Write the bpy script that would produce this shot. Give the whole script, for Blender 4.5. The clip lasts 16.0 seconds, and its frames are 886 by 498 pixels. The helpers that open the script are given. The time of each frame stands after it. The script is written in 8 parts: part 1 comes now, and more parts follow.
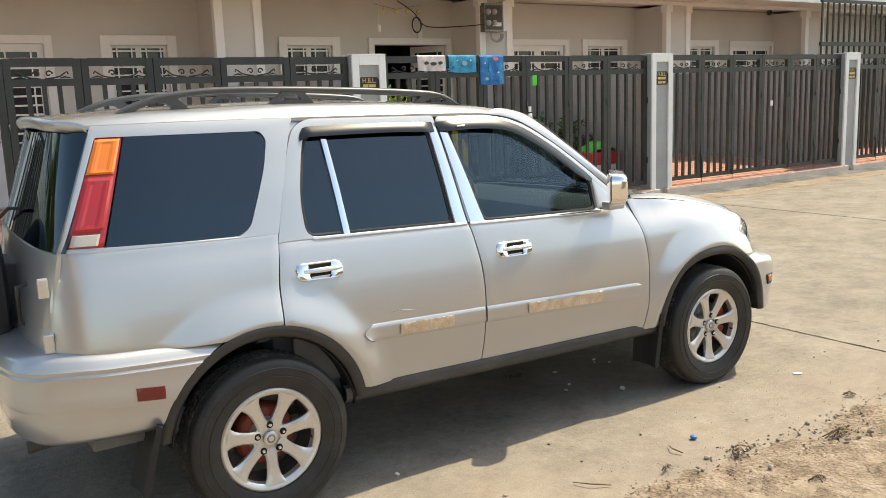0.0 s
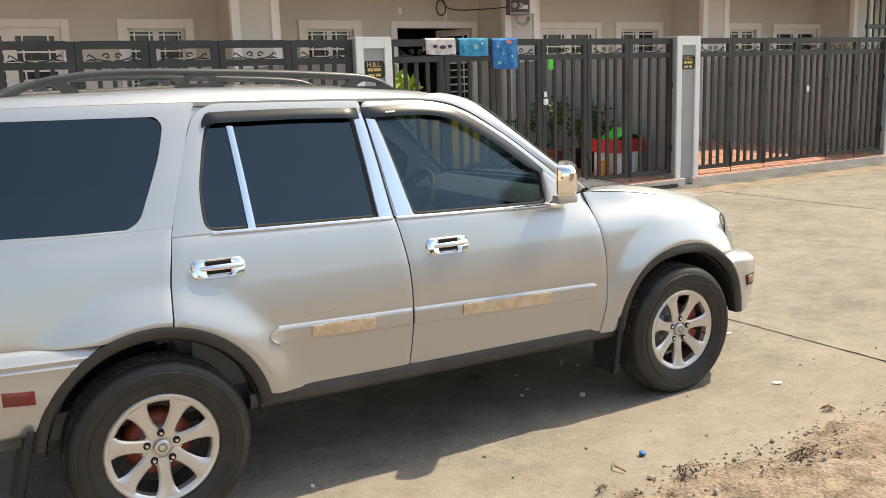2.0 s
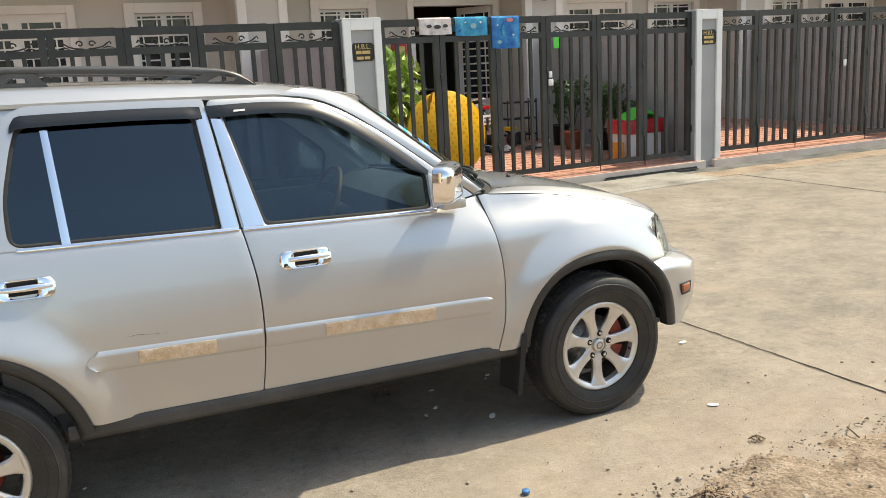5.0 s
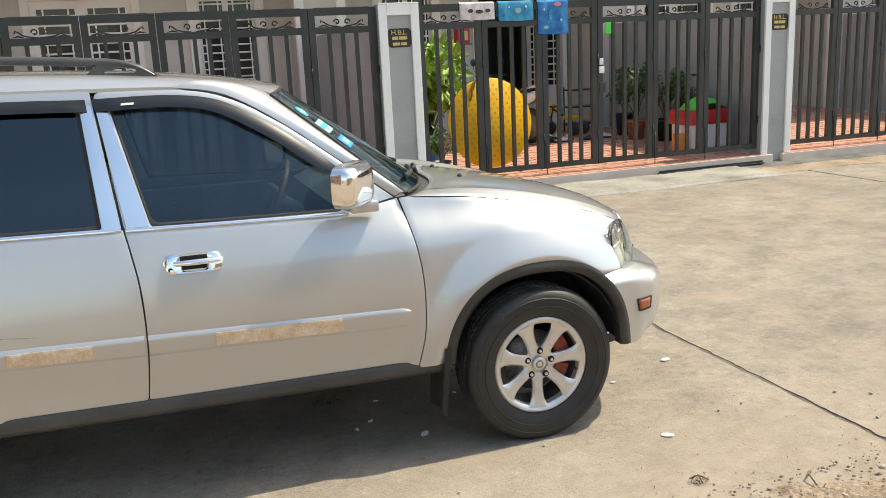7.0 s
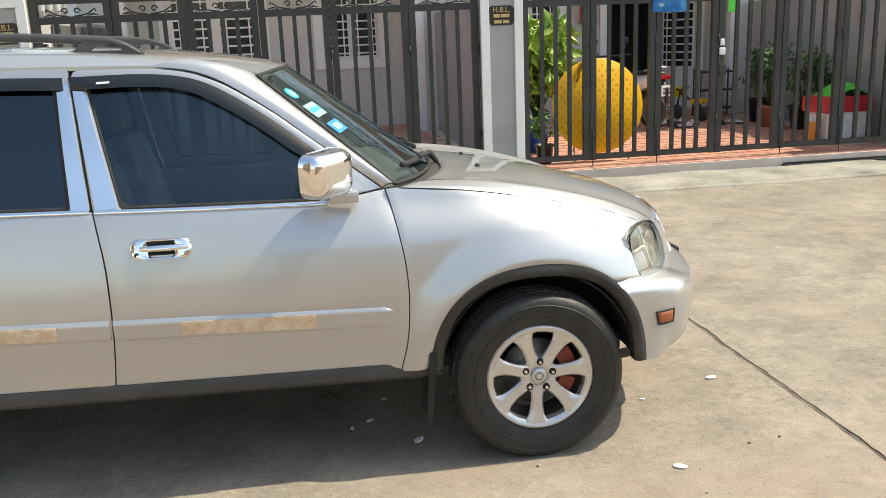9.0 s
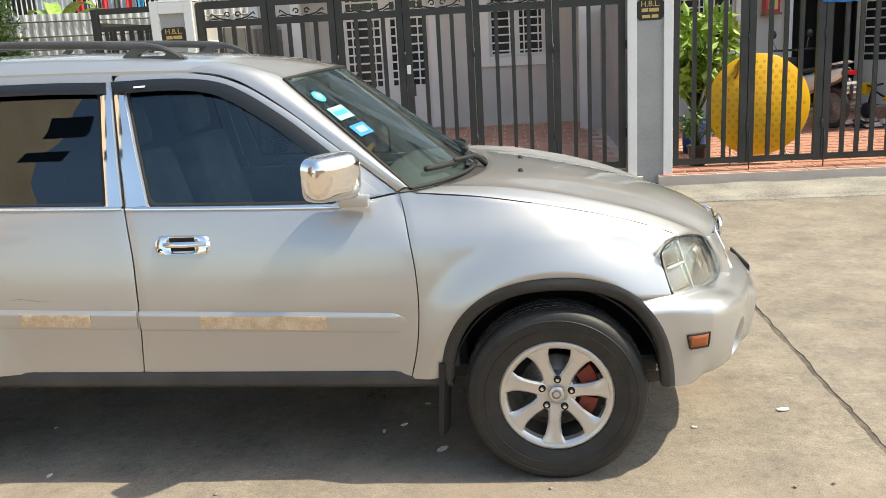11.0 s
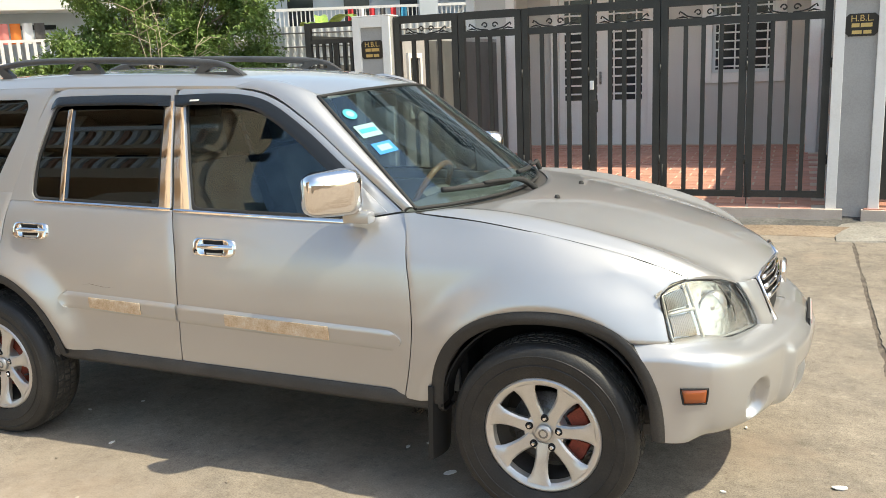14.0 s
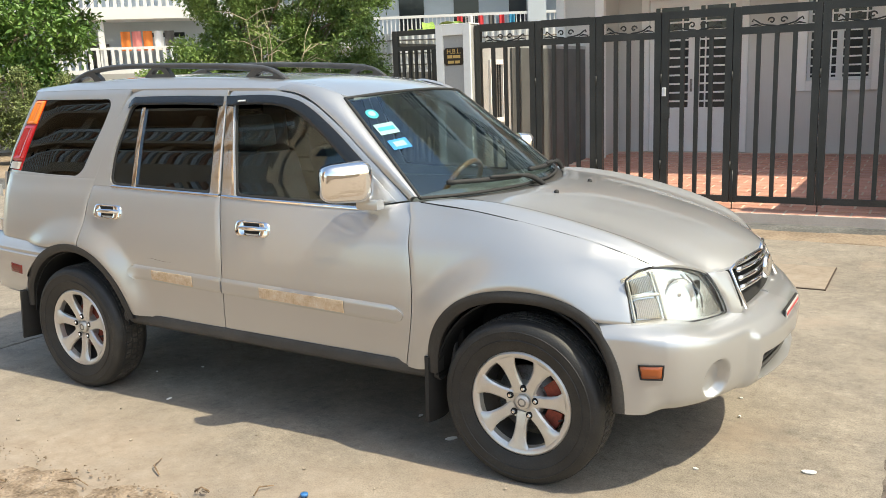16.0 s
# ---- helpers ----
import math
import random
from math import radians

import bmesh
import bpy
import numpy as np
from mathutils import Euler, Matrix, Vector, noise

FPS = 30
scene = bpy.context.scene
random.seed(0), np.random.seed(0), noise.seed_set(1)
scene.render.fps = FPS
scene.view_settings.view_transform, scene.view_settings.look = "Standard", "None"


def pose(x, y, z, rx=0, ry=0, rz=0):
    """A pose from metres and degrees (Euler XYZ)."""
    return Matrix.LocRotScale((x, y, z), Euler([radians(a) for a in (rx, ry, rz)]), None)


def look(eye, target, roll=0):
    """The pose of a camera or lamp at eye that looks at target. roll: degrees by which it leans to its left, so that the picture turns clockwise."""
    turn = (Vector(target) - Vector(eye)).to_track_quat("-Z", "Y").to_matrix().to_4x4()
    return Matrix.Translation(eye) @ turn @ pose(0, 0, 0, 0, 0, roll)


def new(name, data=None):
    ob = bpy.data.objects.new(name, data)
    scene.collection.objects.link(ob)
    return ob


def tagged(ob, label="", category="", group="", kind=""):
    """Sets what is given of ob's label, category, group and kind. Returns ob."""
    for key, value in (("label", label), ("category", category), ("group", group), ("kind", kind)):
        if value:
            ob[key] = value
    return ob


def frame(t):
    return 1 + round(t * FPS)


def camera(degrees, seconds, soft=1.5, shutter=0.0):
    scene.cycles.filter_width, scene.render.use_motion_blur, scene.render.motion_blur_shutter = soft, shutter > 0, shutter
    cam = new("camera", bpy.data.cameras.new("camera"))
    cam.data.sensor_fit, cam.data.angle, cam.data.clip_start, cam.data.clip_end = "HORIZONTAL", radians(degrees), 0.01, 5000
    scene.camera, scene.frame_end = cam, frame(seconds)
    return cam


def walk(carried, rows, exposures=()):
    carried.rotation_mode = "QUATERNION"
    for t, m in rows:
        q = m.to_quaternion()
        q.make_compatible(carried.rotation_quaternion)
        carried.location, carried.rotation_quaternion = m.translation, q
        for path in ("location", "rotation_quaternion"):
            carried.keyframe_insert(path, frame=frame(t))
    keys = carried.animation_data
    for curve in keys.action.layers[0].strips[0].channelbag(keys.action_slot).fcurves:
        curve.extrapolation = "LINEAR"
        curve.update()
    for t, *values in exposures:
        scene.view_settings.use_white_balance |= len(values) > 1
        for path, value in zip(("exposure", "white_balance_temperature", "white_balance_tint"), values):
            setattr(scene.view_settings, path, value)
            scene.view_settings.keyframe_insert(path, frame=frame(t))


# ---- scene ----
cam = camera(54.4, 16.0, soft=0.5)
PATH = [
    (0, (0.016, 0.193, 1.643), (1.103, 1.836, 1.298), -2.1),
    (0.5, (0.211, 0.155, 1.642), (1.252, 1.828, 1.299), -2.3),
    (1, (0.356, 0.094, 1.641), (1.385, 1.771, 1.282), -2.1),
    (1.5, (0.459, 0.1, 1.628), (1.473, 1.782, 1.252), -2.1),
    (2, (0.635, 0.159, 1.619), (1.618, 1.86, 1.245), -2.0),
    (2.5, (0.772, 0.197, 1.641), (1.732, 1.911, 1.266), -2.3),
    (3, (0.857, 0.191, 1.642), (1.783, 1.921, 1.258), -2.9),
    (3.5, (1.073, 0.159, 1.648), (1.971, 1.901, 1.248), -2.9),
    (4, (1.263, 0.108, 1.664), (2.141, 1.855, 1.243), -2.8),
    (4.2, (1.312, 0.112, 1.661), (2.187, 1.859, 1.237), -2.9),
    (6.3, (2.101, 0.162, 1.647), (2.809, 1.984, 1.226), -2.6),
    (6.5, (2.196, 0.122, 1.654), (2.872, 1.955, 1.226), -2.6),
    (7, (2.356, 0.125, 1.642), (2.985, 1.971, 1.198), -2.8),
    (7.5, (2.56, 0.195, 1.621), (3.136, 2.057, 1.172), -2.4),
    (8, (2.717, 0.226, 1.626), (3.209, 2.105, 1.15), -2.7),
    (8.2, (2.753, 0.221, 1.631), (3.208, 2.109, 1.152), -2.8),
    (10.3, (3.543, 0.279, 1.61), (3.533, 2.223, 1.141), -2.2),
    (10.5, (3.589, 0.281, 1.616), (3.531, 2.225, 1.146), -2.6),
    (11, (3.71, 0.295, 1.616), (3.541, 2.233, 1.15), -3.2),
    (11.5, (3.958, 0.316, 1.622), (3.679, 2.241, 1.153), -3.2),
    (12, (4.154, 0.32, 1.64), (3.792, 2.225, 1.152), -3.3),
    (12.5, (4.264, 0.386, 1.626), (3.836, 2.281, 1.151), -3.2),
    (13, (4.387, 0.491, 1.624), (3.879, 2.369, 1.16), -2.7),
    (13.5, (4.458, 0.513, 1.622), (3.843, 2.363, 1.176), -2.6),
    (14, (4.619, 0.54, 1.611), (3.872, 2.348, 1.196), -2.4),
    (14.5, (4.83, 0.545, 1.61), (3.996, 2.319, 1.21), -2.1),
    (15, (4.913, 0.52, 1.605), (4.028, 2.271, 1.215), -2.1),
    (15.5, (5.023, 0.448, 1.597), (4.083, 2.172, 1.216), -2.1),
    (16, (5.186, 0.38, 1.59), (4.204, 2.077, 1.199), -2.1),
]
walk(cam, [(t, look(eye, target, roll)) for t, eye, target, roll in PATH], ((0, 1.02, 7800, 4), (4, 1.02, 7700, 4), (7, 1.05, 7500, 4), (16, 1.05, 7450, 4)))

# ---- world, sun, exposure ----
SUN_EL, SUN_AZ = 55.0, 0.0          # degrees above the street, degrees from +x towards +y
world = bpy.data.worlds.new("sky")
scene.world = world
world.use_nodes = True
wn, wl = world.node_tree.nodes, world.node_tree.links
sky = wn.new("ShaderNodeTexSky")
sky.sky_type, sky.sun_disc = "NISHITA", False
sky.sun_elevation, sky.sun_rotation = radians(SUN_EL), radians(90 - SUN_AZ)
sky.air_density, sky.dust_density = 1.0, 1.5
wl.new(sky.outputs[0], wn["Background"].inputs["Color"])
wn["Background"].inputs["Strength"].default_value = 0.15
sun_data = bpy.data.lights.new("sun", "SUN")
sun_data.energy, sun_data.angle, sun_data.color = 2.65, radians(0.53), (1.0, 0.94, 0.83)
sun = new("sun", sun_data)
sun_dir = Vector((math.cos(radians(SUN_EL)) * math.cos(radians(SUN_AZ)), math.cos(radians(SUN_EL)) * math.sin(radians(SUN_AZ)), math.sin(radians(SUN_EL))))
sun.matrix_world = look(sun_dir * 30, (0, 0, 0))


# ---- materials ----
def material(name, base, rough=0.6, metal=0.0, dark=None, light=None, scale=8.0, fine=120.0, bump=0.0, bump_scale=60.0,
             coat=0.0, spec=0.5, rough_var=0.0, stretch=(1, 1, 1), per_object=0.0):
    """A Principled surface with variation at two scales, in metres of the object's own space."""
    m = bpy.data.materials.new(name)
    m.use_nodes = True
    n, l = m.node_tree.nodes, m.node_tree.links
    bsdf = n["Principled BSDF"]
    bsdf.inputs["Roughness"].default_value, bsdf.inputs["Metallic"].default_value = rough, metal
    bsdf.inputs["Coat Weight"].default_value, bsdf.inputs["Specular IOR Level"].default_value = coat, spec
    bsdf.inputs["Coat Roughness"].default_value = 0.03
    bsdf.inputs["Base Color"].default_value = (*base, 1)
    m.diffuse_color = (*base, 1)
    if dark is None and bump == 0 and rough_var == 0:
        return m
    co = n.new("ShaderNodeTexCoord")
    mp = n.new("ShaderNodeMapping")
    mp.inputs["Scale"].default_value = stretch
    l.new(co.outputs["Object"], mp.inputs["Vector"])
    big = n.new("ShaderNodeTexNoise")
    big.inputs["Scale"].default_value, big.inputs["Detail"].default_value = scale, 6
    l.new(mp.outputs[0], big.inputs["Vector"])
    small = n.new("ShaderNodeTexNoise")
    small.inputs["Scale"].default_value, small.inputs["Detail"].default_value = fine, 4
    l.new(mp.outputs[0], small.inputs["Vector"])
    add = n.new("ShaderNodeMath")
    add.operation = "MULTIPLY_ADD"
    add.inputs[1].default_value = 0.4
    l.new(small.outputs["Fac"], add.inputs[0])
    half = n.new("ShaderNodeMath")
    half.operation = "MULTIPLY"
    half.inputs[1].default_value = 0.6
    l.new(big.outputs["Fac"], half.inputs[0])
    l.new(half.outputs[0], add.inputs[2])
    if dark is not None:
        ramp = n.new("ShaderNodeValToRGB")
        e = ramp.color_ramp.elements
        e[0].position, e[0].color = 0.34, (*dark, 1)
        e[1].position, e[1].color = 0.66, (*(light or base), 1)
        mid = e.new(0.5)
        mid.color = (*base, 1)
        l.new(add.outputs[0], ramp.inputs["Fac"])
        colour = ramp.outputs["Color"]
        if per_object:
            info = n.new("ShaderNodeObjectInfo")
            hsv = n.new("ShaderNodeHueSaturation")
            rng = n.new("ShaderNodeMapRange")
            rng.inputs["To Min"].default_value, rng.inputs["To Max"].default_value = 1 - per_object, 1 + per_object
            l.new(info.outputs["Random"], rng.inputs["Value"])
            l.new(rng.outputs[0], hsv.inputs["Value"])
            l.new(colour, hsv.inputs["Color"])
            colour = hsv.outputs["Color"]
        l.new(colour, bsdf.inputs["Base Color"])
    if rough_var:
        rr = n.new("ShaderNodeMapRange")
        rr.inputs["To Min"].default_value, rr.inputs["To Max"].default_value = max(0.02, rough - rough_var), min(1, rough + rough_var)
        l.new(add.outputs[0], rr.inputs["Value"])
        l.new(rr.outputs[0], bsdf.inputs["Roughness"])
    if bump:
        bt = n.new("ShaderNodeTexNoise")
        bt.inputs["Scale"].default_value, bt.inputs["Detail"].default_value = bump_scale, 5
        l.new(mp.outputs[0], bt.inputs["Vector"])
        b = n.new("ShaderNodeBump")
        b.inputs["Strength"].default_value, b.inputs["Distance"].default_value = 1.0, bump
        l.new(bt.outputs["Fac"], b.inputs["Height"])
        l.new(b.outputs[0], bsdf.inputs["Normal"])
    return m


def glass(name, tint, rough=0.0, ior=1.5):
    """A thin pane: tinted see-through with a mirror-like sheen by Fresnel."""
    m = bpy.data.materials.new(name)
    m.use_nodes = True
    n, l = m.node_tree.nodes, m.node_tree.links
    n.remove(n["Principled BSDF"])
    clear, shine, mix, lw = n.new("ShaderNodeBsdfTransparent"), n.new("ShaderNodeBsdfGlossy"), n.new("ShaderNodeMixShader"), n.new("ShaderNodeLayerWeight")
    clear.inputs["Color"].default_value = (*tint, 1)
    shine.inputs["Roughness"].default_value = rough
    shine.inputs["Color"].default_value = (0.74, 0.89, 1.0, 1)
    lw.inputs["Blend"].default_value = 0.5
    f0 = ((ior - 1) / (ior + 1)) ** 2
    power, scale = n.new("ShaderNodeMath"), n.new("ShaderNodeMath")
    power.operation, power.inputs[1].default_value = "POWER", 5.0
    scale.operation, scale.inputs[1].default_value, scale.inputs[2].default_value = "MULTIPLY_ADD", 1 - f0, f0
    l.new(lw.outputs["Facing"], power.inputs[0])
    l.new(power.outputs[0], scale.inputs[0])
    l.new(scale.outputs[0], mix.inputs["Fac"])
    l.new(clear.outputs[0], mix.inputs[1])
    l.new(shine.outputs[0], mix.inputs[2])
    l.new(mix.outputs[0], n["Material Output"].inputs["Surface"])
    m.diffuse_color = (*[min(1, c) for c in tint], 1)
    return m


M = {}
M["paint"] = material("silver_paint", (0.50, 0.504, 0.506), 0.35, 0.66, dark=(0.493, 0.496, 0.496), light=(0.507, 0.51, 0.51), scale=3, fine=900, coat=1.0)
M["marker_red"] = material("dark_red_marker", (0.16, 0.012, 0.012), 0.2, 0, coat=0.5)
M["chrome"] = material("chrome", (0.86, 0.86, 0.87), 0.06, 1.0, rough_var=0.02)
M["black_trim"] = material("black_trim", (0.05, 0.048, 0.046), 0.55, 0, dark=(0.038, 0.036, 0.034), light=(0.075, 0.07, 0.064), scale=6, fine=200)
M["rail_grey"] = material("rail_grey", (0.075, 0.075, 0.075), 0.36, 0.2, dark=(0.055, 0.055, 0.055), light=(0.10, 0.10, 0.098), scale=6, fine=150)
M["rubber_black"] = material("black_rubber", (0.02, 0.02, 0.02), 0.7)
M["gap"] = material("dark_recess", (0.012, 0.012, 0.012), 0.9)
M["visor"] = material("smoked_visor", (0.014, 0.016, 0.018), 0.22, 0, coat=0.0)
M["tyre"] = material("tyre_rubber", (0.019, 0.0188, 0.0185), 0.52, 0, dark=(0.013, 0.013, 0.013), light=(0.036, 0.034, 0.031), scale=9, fine=160, bump=0.0012, bump_scale=150)
M["alloy"] = material("alloy_silver", (0.66, 0.645, 0.62), 0.33, 0.7, dark=(0.6, 0.585, 0.56), light=(0.69, 0.675, 0.65), scale=20, fine=300)
M["brake"] = material("brake_red", (0.30, 0.055, 0.03), 0.6, 0.1, dark=(0.16, 0.035, 0.02), light=(0.36, 0.08, 0.05), scale=30, fine=150)
M["steel"] = material("grey_steel", (0.28, 0.27, 0.26), 0.45, 0.8, dark=(0.14, 0.12, 0.1), light=(0.34, 0.33, 0.32), scale=30)
M["gold"] = material("worn_gold_strip", (0.66, 0.52, 0.37), 0.42, 0.3, dark=(0.50, 0.36, 0.22), light=(0.74, 0.67, 0.57), scale=26, fine=160, bump=0.001, bump_scale=110)
M["amber"] = material("amber_plastic", (0.85, 0.22, 0.02), 0.18, 0, coat=0.6)
M["amber_dark"] = material("marker_amber", (0.30, 0.075, 0.02), 0.25, 0, coat=0.5)
M["red_lens"] = material("red_plastic", (0.42, 0.015, 0.02), 0.16, 0, coat=0.6)
M["clear_lens"] = material("pale_lens", (0.50, 0.46, 0.42), 0.2, 0, coat=0.6)
M["lamp_glass"] = glass("lamp_glass", (0.985, 0.985, 0.975))
M["reflector"] = material("lamp_reflector", (0.70, 0.695, 0.66), 0.16, 0.8, bump=0.0012, bump_scale=45)
M["lamp_frame"] = material("pale_lamp_frame", (0.52, 0.51, 0.46), 0.35, 0.1)
M["lamp_flute"] = material("grey_fluted_cell", (0.42, 0.43, 0.42), 0.3, 0.6)
M["lamp_amber"] = material("amber_fluted_cell", (0.50, 0.44, 0.37), 0.3, 0.5)
M["arch_black"] = material("arch_plastic", (0.030, 0.029, 0.028), 0.5, 0, dark=(0.022, 0.021, 0.02), light=(0.05, 0.047, 0.043), scale=6, fine=200)
M["tread"] = material("dusty_tread", (0.055, 0.051, 0.046), 0.85, 0, dark=(0.035, 0.033, 0.03), light=(0.13, 0.118, 0.10), scale=14, fine=120)
M["tint_dark"] = glass("dark_tinted_glass", (0.12, 0.14, 0.16), ior=1.8)
M["tint_front"] = glass("lightly_tinted_glass", (0.50, 0.56, 0.58), ior=1.62)
M["windscreen"] = glass("green_windscreen_glass", (0.80, 0.86, 0.84), ior=1.75)
M["seat"] = material("grey_seat_cloth", (0.24, 0.24, 0.25), 0.9, 0, dark=(0.16, 0.16, 0.17), light=(0.33, 0.33, 0.34), scale=10, fine=300)
M["dash"] = material("dash_plastic", (0.15, 0.15, 0.15), 0.7, 0, dark=(0.11, 0.11, 0.11), light=(0.2, 0.2, 0.19), scale=5, fine=300)
M["wood_rim"] = material("brown_wheel_rim", (0.22, 0.11, 0.05), 0.35, 0, coat=0.4)
M["cover"] = material("black_vinyl", (0.028, 0.027, 0.027), 0.42, 0, dark=(0.02, 0.02, 0.02), light=(0.04, 0.038, 0.036), scale=5, bump=0.01, bump_scale=7)
M["gate"] = material("gate_grey_paint", (0.036, 0.037, 0.034), 0.5, 0.1, dark=(0.027, 0.028, 0.026), light=(0.056, 0.055, 0.05), scale=3, fine=90, rough_var=0.1)
M["white_trim"] = material("white_painted_trim", (0.86, 0.845, 0.81), 0.6, 0, dark=(0.80, 0.78, 0.74), light=(0.88, 0.87, 0.84), scale=2.5, fine=60)
M["pillar_grey"] = material("pale_grey_plaster", (0.38, 0.375, 0.365), 0.8, 0, dark=(0.32, 0.315, 0.305), light=(0.42, 0.415, 0.405), scale=2.5, fine=80, bump=0.001)
M["house_wall"] = material("taupe_house_paint", (0.62, 0.605, 0.565), 0.85, 0, dark=(0.57, 0.555, 0.515), light=(0.65, 0.635, 0.595), scale=1.2, fine=70, bump=0.001)
M["upper_plaster"] = material("pale_grey_upper_plaster", (0.66, 0.665, 0.66), 0.85, 0, dark=(0.58, 0.585, 0.58), light=(0.70, 0.705, 0.70), scale=1.2, fine=70, bump=0.001)
M["sheet_grey"] = material("grey_green_sheet", (0.105, 0.11, 0.105), 0.55, 0.1, dark=(0.085, 0.09, 0.086), light=(0.125, 0.13, 0.124), scale=3, fine=80)
M["soffit"] = material("cream_soffit", (0.80, 0.75, 0.68), 0.85, 0, dark=(0.75, 0.70, 0.62), light=(0.83, 0.78, 0.71), scale=1.5)
M["tile"] = material("terracotta_tile", (0.62, 0.315, 0.235), 0.5, 0, dark=(0.52, 0.24, 0.17), light=(0.69, 0.39, 0.30), scale=4, fine=60, per_object=0.12, bump=0.001)
M["grout"] = material("sandy_grout", (0.70, 0.58, 0.48), 0.9, 0, dark=(0.60, 0.49, 0.40), light=(0.76, 0.66, 0.57), scale=3)
M["pane_dark"] = material("dark_window_pane", (0.03, 0.035, 0.04), 0.08)
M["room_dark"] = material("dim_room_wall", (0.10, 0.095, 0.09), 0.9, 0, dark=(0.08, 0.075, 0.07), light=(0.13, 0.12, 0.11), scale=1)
M["kerb"] = material("grey_kerb_concrete", (0.12, 0.117, 0.11), 0.9, 0, dark=(0.05, 0.048, 0.045), light=(0.21, 0.205, 0.19), scale=2.2, fine=50, bump=0.008, bump_scale=25)
M["ramp"] = material("pale_ramp_cement", (0.30, 0.28, 0.243), 0.9, 0, dark=(0.16, 0.148, 0.128), light=(0.40, 0.378, 0.33), scale=2.2, fine=50, bump=0.006, bump_scale=25)
M["plaque"] = material("black_plaque", (0.02, 0.017, 0.014), 0.3)
M["gilt"] = material("gilt_letters", (0.62, 0.45, 0.18), 0.4, 0.6)
M["white_plastic"] = material("white_plastic", (0.78, 0.78, 0.76), 0.35)
M["black_plastic"] = material("black_plastic", (0.025, 0.025, 0.027), 0.4)
M["red_plastic"] = material("red_crate", (0.55, 0.03, 0.04), 0.35)
M["green_plastic"] = material("green_cover", (0.08, 0.62, 0.06), 0.4)
M["orange_plastic"] = material("orange_jug", (0.85, 0.30, 0.04), 0.4)
M["blue_plastic"] = material("blue_plastic", (0.02, 0.10, 0.55), 0.35)
M["yellow_vinyl"] = material("yellow_vinyl", (0.86, 0.48, 0.012), 0.42, 0, dark=(0.80, 0.42, 0.01), light=(0.9, 0.53, 0.02), scale=5, fine=60)
M["yellow_mark"] = material("ochre_print", (0.30, 0.15, 0.01), 0.5)
M["terracotta"] = material("terracotta_pot", (0.42, 0.15, 0.08), 0.8, 0, dark=(0.3, 0.1, 0.06), light=(0.5, 0.2, 0.12), scale=9)
M["soil"] = material("dark_soil", (0.06, 0.04, 0.03), 0.95)
M["leaf"] = material("leaf_green", (0.10, 0.20, 0.035), 0.5, 0, dark=(0.05, 0.12, 0.02), light=(0.20, 0.30, 0.06), scale=4, fine=30)
M["leaf_fine"] = material("feathery_leaf", (0.15, 0.24, 0.055), 0.5, 0, dark=(0.06, 0.12, 0.025), light=(0.28, 0.36, 0.10), scale=3, fine=30)
M["branch_pale"] = material("pale_dry_branch", (0.50, 0.42, 0.30), 0.9, 0, dark=(0.36, 0.29, 0.2), light=(0.6, 0.52, 0.4), scale=12)
M["eave_red"] = material("russet_roof_tile", (0.50, 0.27, 0.17), 0.7, 0, dark=(0.36, 0.18, 0.11), light=(0.6, 0.36, 0.25), scale=5)
M["leaf_hedge"] = material("olive_needle_leaf", (0.17, 0.215, 0.07), 0.55, 0, dark=(0.07, 0.10, 0.03), light=(0.28, 0.31, 0.12), scale=5, fine=30)
M["leaf_lime"] = material("lime_leaf", (0.26, 0.40, 0.06), 0.5, 0, dark=(0.12, 0.24, 0.03), light=(0.42, 0.52, 0.12), scale=9, fine=30)
M["leaf_dark"] = material("dark_leaf", (0.045, 0.10, 0.025), 0.55, 0, dark=(0.025, 0.06, 0.015), light=(0.10, 0.18, 0.04), scale=2, fine=20)
M["bark"] = material("grey_bark", (0.22, 0.17, 0.12), 0.9, 0, dark=(0.12, 0.09, 0.06), light=(0.33, 0.27, 0.2), scale=12, bump=0.01, bump_scale=40)
M["far_white"] = material("far_white_paint", (0.74, 0.74, 0.72), 0.8, 0, dark=(0.66, 0.66, 0.64), light=(0.78, 0.78, 0.76), scale=0.6)
M["far_blue"] = material("pale_blue_wall", (0.50, 0.56, 0.60), 0.85, 0, dark=(0.44, 0.5, 0.54), light=(0.55, 0.6, 0.64), scale=0.6)
M["zinc"] = material("white_corrugated_sheet", (0.62, 0.63, 0.63), 0.45, 0.3, dark=(0.52, 0.53, 0.53), light=(0.68, 0.69, 0.69), scale=1.5, fine=40)
M["beige_wall"] = material("beige_facade", (0.60, 0.44, 0.30), 0.85, 0, dark=(0.50, 0.36, 0.24), light=(0.65, 0.49, 0.35), scale=1.2)
M["joint_dirt"] = material("joint_dirt", (0.12, 0.10, 0.082), 0.95, 0, dark=(0.05, 0.042, 0.035), light=(0.20, 0.17, 0.14), scale=9, fine=80)
M["plate_grey"] = material("plate_grey", (0.45, 0.45, 0.44), 0.4)
M["cap_blue"] = material("cap_blue", (0.04, 0.17, 0.42), 0.4)
M["verge_soil"] = material("brown_verge_soil", (0.275, 0.21, 0.152), 0.95, 0, dark=(0.12, 0.088, 0.062), light=(0.41, 0.33, 0.255), scale=9, fine=70, bump=0.02, bump_scale=45, spec=0.2)
